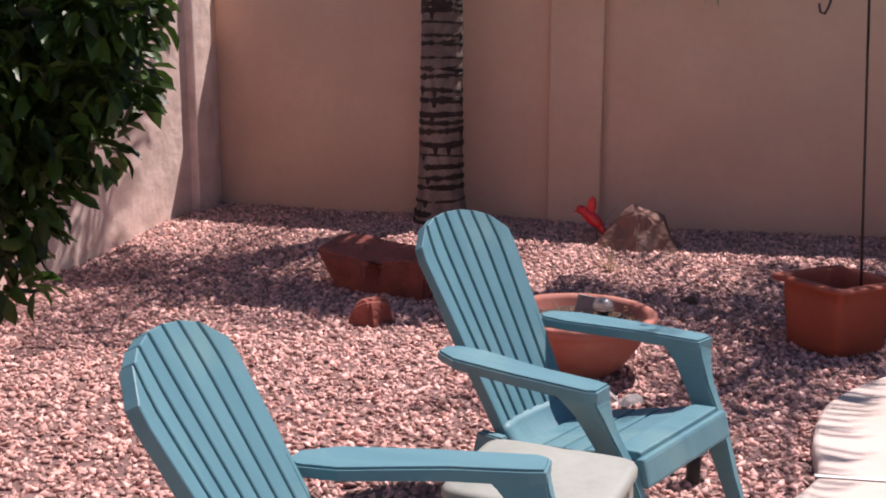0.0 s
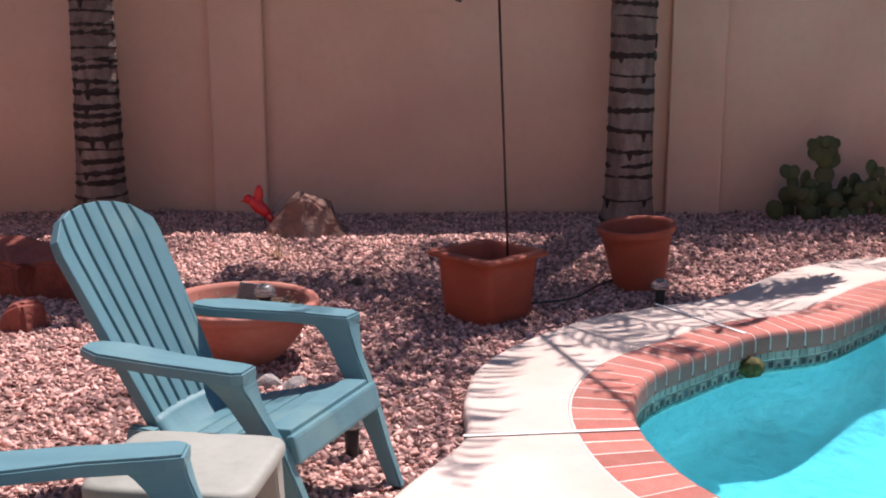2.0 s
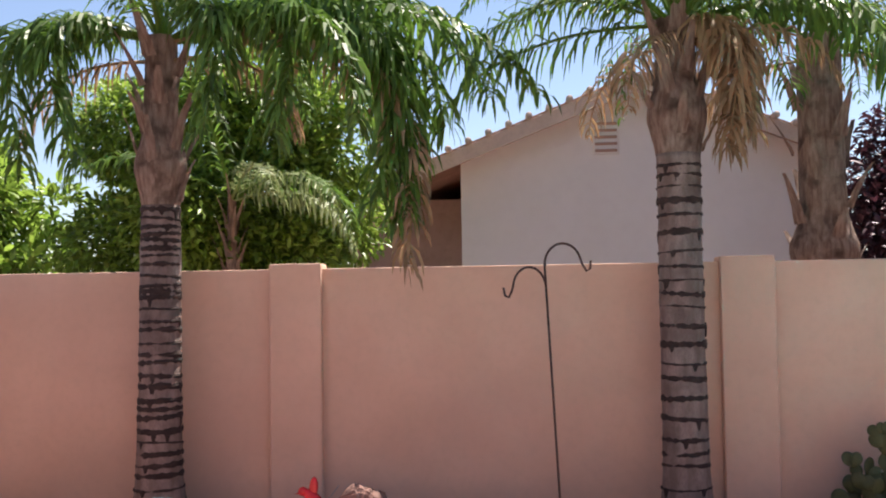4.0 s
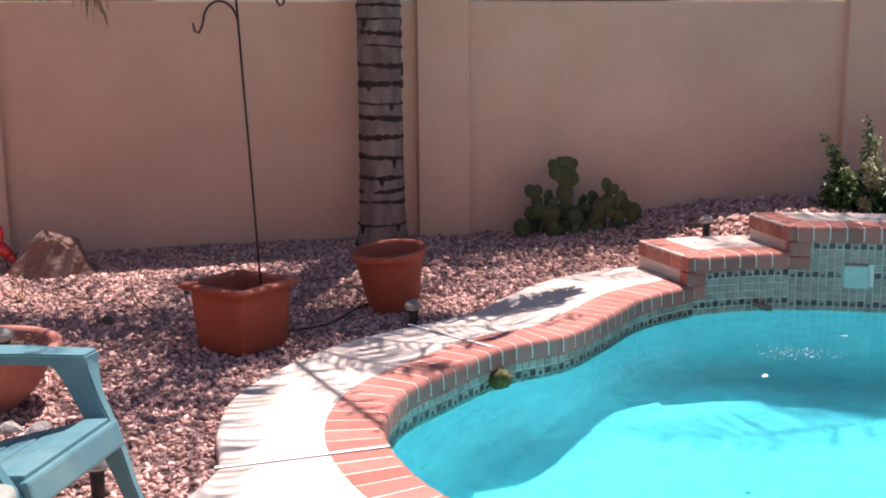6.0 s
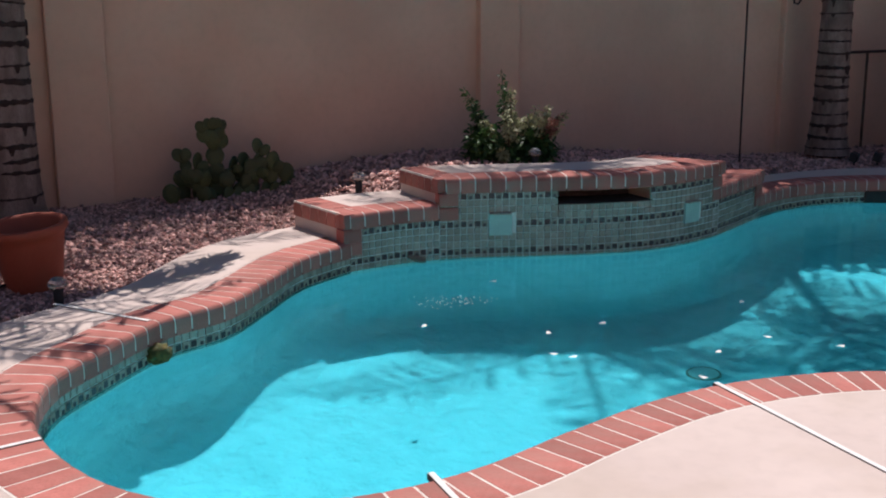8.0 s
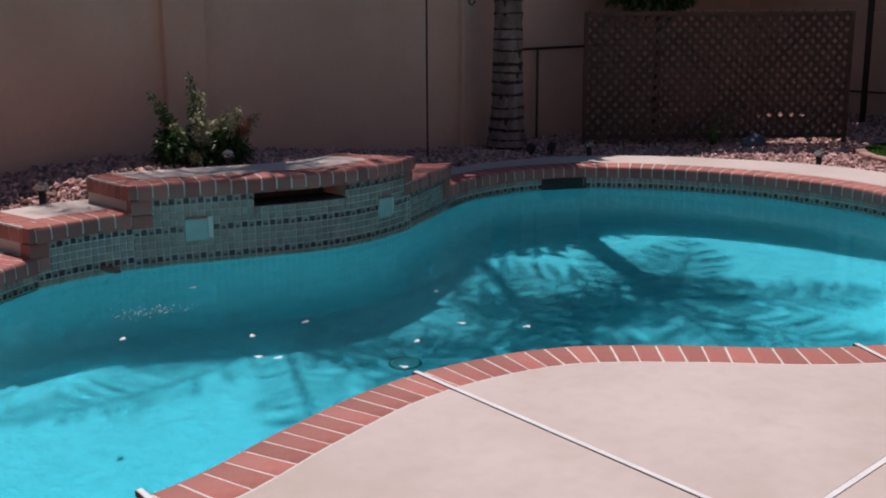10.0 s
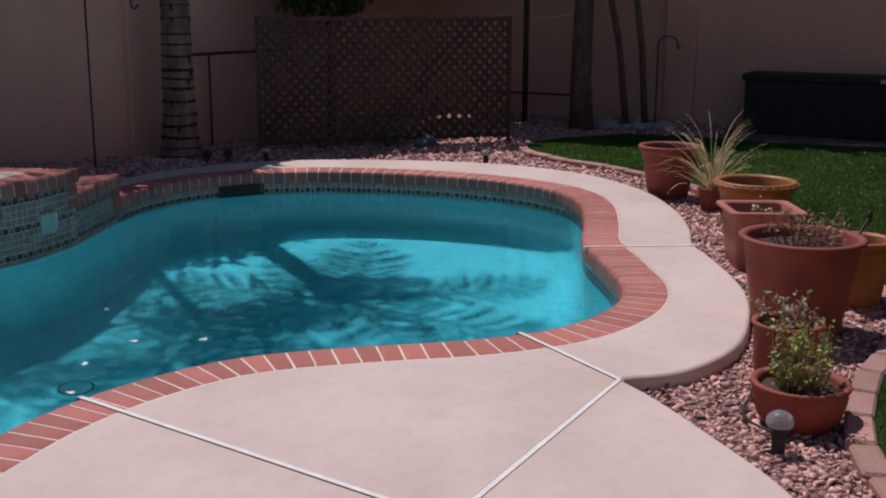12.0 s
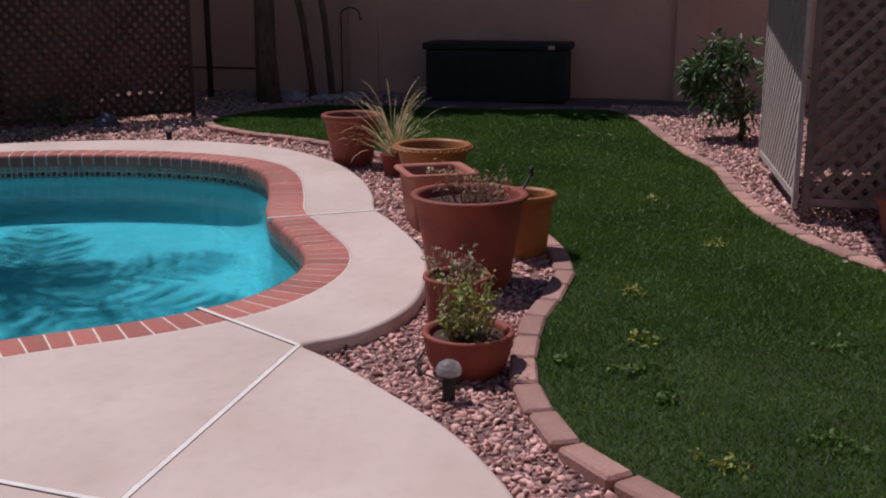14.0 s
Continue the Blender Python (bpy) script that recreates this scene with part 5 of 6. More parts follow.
def scar_mesh(r, z, lean, seed):
    """A ragged dark leaf-scar ring round the trunk, with short splits hanging from it."""
    verts, faces, seg = [], [], 72
    rr = random.Random(seed)
    tilt_a, tilt = rr.uniform(0, 6.28), rr.uniform(0, 0.014)
    thick = rr.uniform(0.008, 0.027)
    splits = {}
    for _ in range(rr.choice((0, 1, 2, 4))):
        k, drop = rr.randrange(seg), rr.uniform(0.025, 0.07)
        splits[k] = drop
        splits[(k + 1) % seg] = drop * rr.uniform(0.8, 1.0)
    for k in range(seg):
        a = 2 * math.pi * k / seg
        zz = z + tilt * math.cos(a - tilt_a) + 0.006 * noise.noise((math.cos(a) * 3, math.sin(a) * 3, seed * 1.7))
        t = thick * (1 + 0.9 * noise.noise((math.cos(a) * 5, math.sin(a) * 5, seed * 3.1)))
        drop = splits.get(k, 0.0)
        for dr, dz in ((-0.012, -t - drop), (0.0035, -t * 0.8 - drop), (0.0075, 0.0), (0.003, t * 0.8), (-0.012, t)):
            q = (r + dr) * (1 + 0.05 * noise.noise((math.cos(a) * 1.5 + 0, math.sin(a) * 1.5, zz * 3)))
            verts.append((q * math.cos(a) + lean[0] * zz, q * math.sin(a) + lean[1] * zz, zz + dz))
    for k in range(seg):
        j = (k + 1) % seg
        for q in range(4):
            faces.append((k * 5 + q, j * 5 + q, j * 5 + q + 1, k * 5 + q + 1))
    return mesh_of("leaf_scar", verts, faces, SCAR)


def boot_mesh(seed, length, width):
    """A dry leaf base: a tapering curved blade that clings to the trunk."""
    verts, faces = [], []
    for i in range(7):
        u = i / 6
        w = width * (1 - 0.75 * u) * (1 + 0.15 * noise.noise((u * 3, seed, 0)))
        out = 0.012 + 0.05 * u * u + 0.01 * noise.noise((u * 4, seed, 4))
        for v in (-1, -0.4, 0.4, 1):
            verts.append((out - 0.03 * v * v * (1 - u), v * w, u * length))
    for i in range(6):
        for k in range(3):
            faces.append((i * 4 + k, i * 4 + k + 1, i * 4 + k + 5, i * 4 + k + 4))
    return mesh_of("leaf_base", verts, faces, FIBRE, True)


def palm(label, m, ring_top, head, r0, r1, lean, seed, fronds, dry=4, rings=True, leaf=0.5, extra=(), hanging=(), spacing=(0.09, 0.17)):
    r = random.Random(seed)
    ob = thing("palm_tree", label, "palm", m)
    part("trunk", trunk_mesh("trunk", ring_top, r0, r1, TRUNK, lean, seed), ob)
    if rings:
        z, k = 0.07, 0
        while z < ring_top - 0.03:
            part("leaf_scar", scar_mesh(r0 + (r1 - r0) * z / ring_top + r0 * 0.35 * math.exp(-z / 0.22), z, lean, seed * 100 + k), ob)
            z += r.uniform(*spacing) * (1.0 if z < ring_top * 0.6 else 0.8)
            k += 1
    base = Vector((lean[0] * ring_top, lean[1] * ring_top, ring_top))
    boots = part("fibre_head", trunk_mesh("fibre_head", head - ring_top, r1 * 0.96, r1 * 0.85, FIBRE, lean, seed + 5, [(0.3, 0.2, r1 * 0.42)], 30, 0.0), ob, "brown fibrous leaf bases", Matrix.Translation(base))
    for k in range(16):
        a, z = k * 2.4 + r.uniform(-0.2, 0.2), (head - ring_top) * (0.02 + 0.9 * k / 16)
        me = boot_mesh(seed * 31 + k, r.uniform(0.3, 0.5), r1 * r.uniform(0.32, 0.5))
        part("leaf_base", me, ob, m=Matrix.Translation(base + Vector((lean[0] * z, lean[1] * z, z))) @ pose(0, 0, 0, 0, 0, math.degrees(a)) @ pose(r1 * 1.1, 0, 0, 0, r.uniform(6, 22), 0))
    top = Vector((lean[0] * head, lean[1] * head, head - 0.05))
    for k in range(fronds):
        az = k * 2.399 + r.uniform(-0.25, 0.25)
        u = k / fronds
        el = math.radians(78 - 62 * u + r.uniform(-6, 6))
        if leaf > 0.6:
            el = math.radians(55 - 60 * u + r.uniform(-6, 6))
        part("frond", frond_mesh(az, el, r.uniform(1.9, 2.5) * (1.0 if leaf < 0.6 else 0.8), math.radians((70 if leaf < 0.6 else 35) + (50 if leaf < 0.6 else 35) * u), FROND, seed * 1000 + k, leaf, 0.55 if leaf < 0.6 else 0.3, broad=0.012 if leaf < 0.6 else 0.016), ob, m=Matrix.Translation(top))
    for k in range(dry):
        az = k * 6.283 / dry + r.uniform(-0.5, 0.5)
        part("frond", frond_mesh(az, math.radians(r.uniform(0, 15)), r.uniform(1.3, 1.7), math.radians(95), FROND_DRY, seed * 1000 + 500 + k, leaf * 0.8, 0.9, 30), ob, "dry brown hanging frond", Matrix.Translation(top - Vector((0, 0, 0.15))))
    for k, (az, el, length, droop, mat) in enumerate(extra):
        part("frond", frond_mesh(math.radians(az), math.radians(el), length, math.radians(droop), mat, seed * 1000 + 700 + k, leaf if droop > 40 else leaf * 0.34, 0.9, 42), ob, "", Matrix.Translation(top))
    for k, (shoulder, tip, mat) in enumerate(hanging):
        at = Vector(m.translation) + top
        part("frond", frond_mesh(0, 0, 2.6, 0, mat, seed * 1000 + 800 + k, 0.45, 0.8, 120, bend=(Vector(shoulder) - at, Vector(tip) - at), broad=0.017), ob, "dry brown hanging frond" if mat is FROND_DRY else "", Matrix.Translation(top))
    return ob


palm("queen palm with ringed grey trunk and swollen dry leaf bases", pose(-2.88, 8.3, 0.02), 2.42, 3.75, 0.172, 0.15, (0.006, 0.0), 1, 13, 2, spacing=(0.055, 0.12),
     extra=((-160, 10, 2.4, 95, FROND), (20, 8, 2.5, 95, FROND)),
     hanging=(((-0.35, 7.7, 4.3), (-1.02, 7.7, 2.45), FROND), ((-0.5, 7.7, 4.3), (-1.1, 7.65, 2.4), FROND), ((-0.6, 7.75, 4.2), (-0.95, 7.7, 2.25), FROND), ((-0.5, 7.75, 4.2), (-0.88, 7.72, 2.3), FROND), ((-0.5, 7.7, 4.0), (-0.88, 7.7, 1.95), FROND_DRY), ((-1.0, 7.9, 4.5), (-0.25, 7.6, 3.1), FROND), ((-1.4, 7.7, 4.3), (-1.75, 7.4, 2.85), FROND), ((-4.2, 7.8, 4.2), (-3.6, 7.5, 2.7), FROND), ((-2.0, 7.7, 4.4), (-2.3, 7.5, 2.9), FROND), ((-0.9, 8.0, 4.4), (-0.6, 7.9, 2.95), FROND), ((-1.3, 7.5, 4.3), (-1.15, 7.3, 2.9), FROND), ((-3.9, 7.6, 4.2), (-3.25, 7.6, 2.75), FROND), ((-1.0, 8.3, 4.6), (0.1, 8.1, 3.2), FROND)))
palm("queen palm with ringed grey trunk and shaggy fibrous head", pose(1.13, 8.28, 0.02), 2.72, 3.75, 0.165, 0.165, (0.0, 0.0), 2, 19, 3,
     extra=((-175, 0, 2.7, 95, FROND), (-71, 14, 3.8, 30, FROND), (-105, 28, 3.0, 55, FROND), (-130, 20, 2.9, 55, FROND), (-88, 38, 2.8, 60, FROND)),
     hanging=(((2.9, 7.8, 4.2), (2.78, 7.7, 2.15), FROND), ((2.9, 7.9, 4.3), (2.8, 7.8, 2.4), FROND), ((1.7, 7.9, 3.9), (1.42, 7.85, 2.75), FROND_DRY), ((1.6, 8.1, 3.9), (1.6, 8.0, 2.85), FROND_DRY)))
palm("queen palm with dark ringed trunk in shade", pose(9.15, 8.15, 0.0), 5.6, 6.6, 0.172, 0.1, (0.004, 0.0), 3, 10, 0, leaf=0.61)
palm("thick date palm trunk of old leaf bases behind the wall", pose(2.58, 9.75, -0.05), 1.8, 4.0, 0.2, 0.22, (0.0, 0.0), 4, 14, 2, False, extra=((-25, -20, 2.5, 70, FROND), (-15, -12, 2.4, 78, FROND)))
palm("tall queen palm behind the wall", pose(8.5, 9.1, -0.05), 6.6, 7.6, 0.075, 0.05, (0.0, 0.0), 6, 8, 0, False, 0.61)
palm("queen palm behind the wall that shades the raised pool wall", pose(6.8, 9.7, -0.05), 6.1, 7.1, 0.14, 0.12, (0.0, 0.0), 9, 11, 2, False, 0.5)
palm("small feather palm with pale striped fronds behind the wall", pose(-2.8, 10.15, -0.05), 1.7, 2.75, 0.06, 0.05, (0.0, 0.0), 7, 6, 0, False, 0.34, extra=((-35, 25, 1.7, 105, FROND_PALE), (-20, 12, 1.6, 95, FROND_PALE), (-60, 30, 1.5, 90, FROND_PALE)))

# ---- trees and shrubs ----
def leaf_cloud(name, centres, count, size, mat, seed, shape=(1, 1, 1), fold=0.35, droop=0.3, ratio=0.45):
    """Many folded leaves around clump centres (x, y, z, radius)."""
    g = np.random.default_rng(seed)
    c = np.array(centres)
    weight = c[:, 3] ** 2
    pick = g.choice(len(c), count, p=weight / weight.sum())
    v = g.normal(size=(count, 3))
    v /= np.linalg.norm(v, axis=1)[:, None]
    rad = c[pick, 3] * g.uniform(0.25, 1.0, count) ** 0.45
    at = c[pick, :3] + v * rad[:, None] * np.array(shape)
    d = v * 0.7 + g.normal(size=(count, 3)) * 0.55
    d[:, 2] -= droop
    d /= np.linalg.norm(d, axis=1)[:, None]
    s = np.cross(d, g.normal(size=(count, 3)) * 0.5 + [0, 0, 1.0])
    s /= np.linalg.norm(s, axis=1)[:, None] + 1e-9
    up = np.cross(s, d)
    ln = size * g.uniform(0.6, 1.2, count)[:, None]
    w = ln * ratio * 0.5
    pts = [at, at + d * ln * 0.3 + s * w * 0.85 + up * w * fold, at + d * ln * 0.68 + s * w * 0.75 + up * w * fold, at + d * ln - up * w * 0.3,
           at + d * ln * 0.68 - s * w * 0.75 + up * w * fold, at + d * ln * 0.3 - s * w * 0.85 + up * w * fold, at + d * ln * 0.5]
    verts = np.stack(pts, 1).reshape(-1, 3)
    k = np.arange(count)[:, None] * 7
    tri = np.concatenate([k + q for q in ([0, 1, 6], [1, 2, 6], [2, 3, 6], [3, 4, 6], [4, 5, 6], [5, 0, 6])], 1).reshape(-1, 3)
    return mesh_fast(name, verts, tri, mat)


def tree(label, m, trunk, limbs, clumps, count, size, mat, seed, bark=BARK, name="tree", category="tree", **kw):
    ob = thing(name, label, category, m)
    part("trunk", tube("trunk", trunk[0], trunk[1], bark, 10), ob)
    for path, radii in limbs:
        part("limb", tube("limb", path, radii, bark, 7), ob)
    part("crown", leaf_cloud("crown", clumps, count, size, mat, seed, **kw), ob)
    return ob


def grown(seed, centre, spread, n, r):
    """Clump centres scattered through an uneven crown."""
    g = np.random.default_rng(seed)
    out = []
    for _ in range(n):
        v = g.normal(size=3)
        v = v / np.linalg.norm(v) * g.uniform(0.3, 1.0) ** 0.5
        out.append((centre[0] + v[0] * spread[0], centre[1] + v[1] * spread[1], centre[2] + v[2] * spread[2], r * g.uniform(0.6, 1.2)))
    return out


def limbs_to(clumps, start, seed, count=7, r=0.03):
    g = random.Random(seed)
    out = []
    for c in g.sample(clumps, min(count, len(clumps))):
        a, b = Vector(start), Vector(c[:3])
        mid = a.lerp(b, 0.5) + Vector((g.uniform(-0.1, 0.1), g.uniform(-0.1, 0.1), 0.1))
        out.append(([a, mid, b], [r, r * 0.6, r * 0.2]))
    return out


# citrus beside the patio: low hanging outer twigs
cl = grown(3, (0.1, 0.1, 1.8), (0.7, 0.8, 0.6), 26, 0.3) + [(0.75, 0.0, 1.8, 0.3), (0.62, -0.05, 1.5, 0.27), (0.85, 0.05, 1.55, 0.16), (0.55, 0.0, 1.25, 0.2), (0.95, 0.0, 1.78, 0.15), (0.8, 0.05, 1.33, 0.1), (0.5, 0.0, 1.05, 0.13), (0.45, 0.05, 0.85, 0.1), (0.4, -0.05, 1.4, 0.3)]
tree("leafy citrus tree with glossy dark green leaves", pose(-3.12, 2.95, -0.07), ([(0, 0, -0.05), (0.03, 0, 0.5), (0, 0.02, 1.1)], [0.07, 0.06, 0.045]),
     limbs_to(cl, (0, 0.02, 1.05), 4, 12, 0.025) + [([(0.02, 0, 1.0), (0.35, 0.0, 1.1), (0.46, 0.05, 0.8)], [0.02, 0.014, 0.006])], cl, 15000, 0.095, CITRUS, 5, name="citrus_tree", ratio=0.5)
# neighbour's ficus hedge
cl = grown(8, (0, 0, 2.9), (1.5, 0.9, 1.3), 34, 0.55) + grown(9, (0.3, -0.4, 2.3), (1.6, 0.4, 0.5), 10, 0.5)
tree("dense green ficus tree behind the wall", pose(-3.2, 11.2, -0.05), ([(0, 0, 0), (0, 0, 1.0), (0.1, 0, 2.0)], [0.14, 0.12, 0.1]), limbs_to(cl, (0.1, 0, 1.9), 5, 8, 0.05), cl, 46000, 0.105, FICUS, 6, name="ficus_tree")
cl = grown(18, (0, 0, 2.4), (1.5, 0.9, 1.0), 24, 0.5)
tree("light green shade tree behind the wall", pose(-6.1, 11.8, -0.05), ([(0, 0, 0), (0, 0, 1.0), (0.1, 0, 2.0)], [0.12, 0.1, 0.08]), limbs_to(cl, (0.1, 0, 1.9), 5, 8, 0.05), cl, 9000, 0.17, FICUS, 16, name="shade_tree")
# purple plum
cl = grown(28, (0, 0, 2.6), (2.0, 0.9, 1.1), 50, 0.6) + grown(31, (-1.3, 0.1, 2.7), (0.7, 0.5, 0.9), 14, 0.45) + grown(29, (-0.6, -0.3, 1.75), (1.4, 0.5, 0.35), 14, 0.5) + grown(30, (-1.85, -0.2, 2.1), (0.5, 0.4, 0.6), 9, 0.42)
tree("purple leaved plum tree behind the wall", pose(5.4, 11.0, -0.05), ([(0, 0, 0), (0, 0, 1.0), (0.1, 0, 1.9)], [0.1, 0.09, 0.07]), limbs_to(cl, (0.1, 0, 1.8), 6, 8, 0.04), cl, 42000, 0.11, PLUM, 26, name="plum_tree")
# shade trees over the far corner
cl = grown(38, (0.95, 0.5, 3.6), (1.2, 1.8, 0.9), 40, 0.65) + [(-0.35, -0.9, 2.14, 0.16), (-0.4, -1.3, 2.12, 0.14)]
tree("broad shade tree with pale trunk in the far corner", pose(13.8, 5.35, 0.0), ([(0, 0, -0.05), (0.0, 0.03, 0.6), (0.03, 0.03, 1.4), (0.1, 0, 2.8)], [0.17, 0.14, 0.13, 0.1]),
     limbs_to(cl, (0.08, 0, 2.5), 7, 10, 0.05) + [([(0.5, -0.45, -0.05), (0.42, -0.35, 1.0), (0.25, -0.1, 2.4)], [0.05, 0.045, 0.04]), ([(0.55, -0.7, -0.05), (0.53, -0.62, 1.0), (0.45, -0.4, 2.6)], [0.05, 0.045, 0.04])],
     cl, 26000, 0.22, HEDGE, 36, BARK_WARM, name="shade_tree")
# out of view: crowns added to shade the far wall and the strip before it
cl = grown(48, (0.25, 0, 3.9), (1.3, 5.4, 1.0), 70, 0.8)
tree("unseen dense tree row added behind the far wall for shade", pose(16.1, 3.6, -0.05), ([(0, 0, 0), (0, 0, 1.5), (0, 0, 3.0)], [0.2, 0.17, 0.12]), limbs_to(cl, (0, 0, 2.8), 8, 12, 0.07), cl, 11000, 0.4, HEDGE, 46, name="hedge_tree")
# out of view: a wide crown added to keep sky light off the north wall
cl = grown(58, (-1.5, -0.45, 3.5), (4.0, 0.9, 1.1), 64, 0.75)
tree("unseen dense tree added behind the north wall to darken it", pose(11.9, 10.1, -0.05), ([(0, 0, 0), (0, 0, 1.5), (0, 0, 2.6)], [0.18, 0.15, 0.12]), limbs_to(cl, (0, 0, 2.4), 9, 10, 0.06), cl, 21000, 0.22, HEDGE, 56, name="hedge_tree")
# the higher second crown is unseen, added to shade the corner behind the lattice
cl = grown(68, (0.0, 0, 1.9), (0.95, 0.22, 0.35), 30, 0.28) + grown(69, (1.9, 0.2, 2.4), (1.5, 0.35, 0.4), 34, 0.38)
tree("dark green oleander behind the lattice, with unseen canopy added for shade", pose(11.6, 7.85, 0.0), ([(0, 0, -0.05), (0, 0, 0.7), (0, 0, 1.4)], [0.05, 0.04, 0.03]), limbs_to(cl, (0, 0, 1.3), 9, 7, 0.02), cl, 15000, 0.13, HEDGE, 66, name="oleander", category="shrub")
# shrub by the trellis
cl = grown(78, (0.0, 0.0, 0.5), (0.5, 0.62, 0.48), 28, 0.15) + [(-0.1, 0.55, 0.62, 0.1), (-0.05, 0.28, 0.9, 0.13)]
tree("green leafy shrub beside the white trellis", pose(11.7, -0.62, 0.0), ([(0, 0, -0.06), (0, 0, 0.3), (0.02, 0, 0.5)], [0.025, 0.02, 0.015]), limbs_to(cl, (0, 0, 0.3), 9, 9, 0.012), cl, 1300, 0.12, SHRUB, 76, name="shrub", category="shrub", ratio=0.35)

# flowering shrub behind the raised wall: upright spikes
def spiky_shrub():
    """Upright flower spikes, dark and pale, over a low dark mound of leaves."""
    ob = thing("shrub", "bushy shrub with pale variegated spikes and faded blooms", "shrub", pose(5.02, 7.82, G(5.02, 7.82) + 0.01, 0, 0, -25))
    g = random.Random(5)
    spikes = [(-0.09, 0.71, "d"), (-0.39, 0.58, "d"), (-0.3, 0.42, "d"), (-0.02, 0.58, "p"), (-0.26, 0.35, "p"), (-0.24, 0.2, "p"), (-0.08, 0.42, "p"), (-0.03, 0.32, "p"),
              (0.07, 0.36, "p"), (0.13, 0.36, "p"), (0.19, 0.44, "p"), (0.27, 0.45, "p"), (0.29, 0.36, "b"), (0.36, 0.38, "b"), (0.34, 0.31, "b"), (0.43, 0.4, "p"), (-0.13, 0.1, "p")]
    clumps = {"d": [], "p": [], "b": []}
    for x, h, kind in spikes:
        y = g.uniform(-0.16, 0.02) if kind != "d" else g.uniform(0.0, 0.1)
        part("stem", tube("stem", [(x * 0.25, y * 0.3, -0.04), (x * 0.7, y * 0.8, h * 0.5), (x, y, h)], [0.008, 0.006, 0.003], BARK, 5), ob)
        for q in np.linspace(0.45 if kind == "d" else 0.62, 1.0, 7):
            clumps[kind].append((x * (0.25 + 0.75 * q), y, h * q, 0.045 - 0.022 * max(0, q - 0.6) / 0.4))
    mound = [(g.uniform(-0.36, 0.26), g.uniform(-0.12, 0.16), g.uniform(0.02, 0.2), g.uniform(0.07, 0.11)) for _ in range(26)]
    part("foliage", leaf_cloud("foliage", mound, 2300, 0.075, SHRUB, 3, ratio=0.5), ob)
    part("dark_foliage", leaf_cloud("dark_foliage", clumps["d"], 620, 0.045, SHRUB, 6, ratio=0.5), ob)
    part("pale_foliage", leaf_cloud("pale_foliage", clumps["p"], 1500, 0.04, SHRUB_PALE, 4, ratio=0.6), ob)
    tagged(part("blooms", leaf_cloud("blooms", clumps["b"], 420, 0.036, BLOOM, 5, ratio=0.7), ob), kind="stuff")


spiky_shrub()


# prickly pear: flat oval pads
def pad_mesh(w, h, t, seed):
    bm = bmesh.new()
    bmesh.ops.create_icosphere(bm, subdivisions=3, radius=1.0)
    for v in bm.verts:
        k = 1 - 0.22 * max(0, -v.co.z)
        v.co.x, v.co.y, v.co.z = v.co.x * w * k, v.co.y * t, v.co.z * h + h * 0.92
        v.co.y += 0.012 * noise.noise(v.co * 9 + Vector((seed, 0, 0)))
    return from_bm("pad", bm, CACTUS, True)


def prickly_pear():
    """Pads stacked on pads: a woody column with a fan of young pads, and lower arms on both sides."""
    ob = thing("prickly_pear", "dusty green prickly pear cactus against the wall", "cactus", pose(2.68, 8.26, G(2.68, 8.26, -0.01)))
    g = random.Random(9)
    meshes = [pad_mesh(0.066, 0.078, 0.017, k) for k in range(4)]

    def pad(x, y, z, tilt, s):
        one = part("pad", meshes[g.randrange(4)], ob, m=pose(x, y, z, g.uniform(-12, 12), tilt, g.uniform(-40, 40)))
        one.scale = (s * g.uniform(0.85, 1.1), s, s)
        a = math.radians(tilt)
        return x + math.sin(a) * 0.125 * s, z + math.cos(a) * 0.125 * s

    # main column
    x, z = -0.09, -0.02
    for k in range(4):
        x, z = pad(x, -0.02, z, g.uniform(-6, 4), 1.05)
        pad(x, 0.03, z - 0.1, g.uniform(-20, 20), 0.9)
        if k % 2:
            pad(x + 0.05 * (k - 2), 0.0, z - 0.13, 30 * (k - 2), 0.9)
    for tilt in (-62, -38, -16, 2, 18, 36, 60):
        px, pz = pad(x, g.uniform(-0.05, 0.04), z - 0.05, tilt, 0.85)
        if abs(tilt) < 45:
            pad(px, g.uniform(-0.04, 0.04), pz - 0.03, tilt * 0.6, 0.62)
    # side arms: where each starts, its lean and its number of pads
    for x0, lean, count in ((-0.17, -28, 4), (-0.32, -16, 2), (-0.43, -8, 1), (0.02, 24, 3), (0.12, 20, 3), (0.17, 4, 4), (0.28, 14, 3), (0.33, -4, 3), (0.42, 10, 2), (0.5, 12, 1), (0.22, -10, 2), (-0.02, -8, 2), (-0.24, 6, 2), (-0.14, -45, 3), (-0.1, 38, 3), (0.06, 6, 3), (-0.2, -6, 3)):
        x, z, y = x0, -0.02, g.uniform(-0.14, 0.08)
        for k in range(count):
            tilt = lean + g.uniform(-14, 14)
            s = g.uniform(0.8, 1.05)
            if k == count - 1 and count > 2:
                pad(x, y - 0.02, z, tilt + 48, 0.7)
            x, z = pad(x, y, z, tilt, s)


prickly_pear()


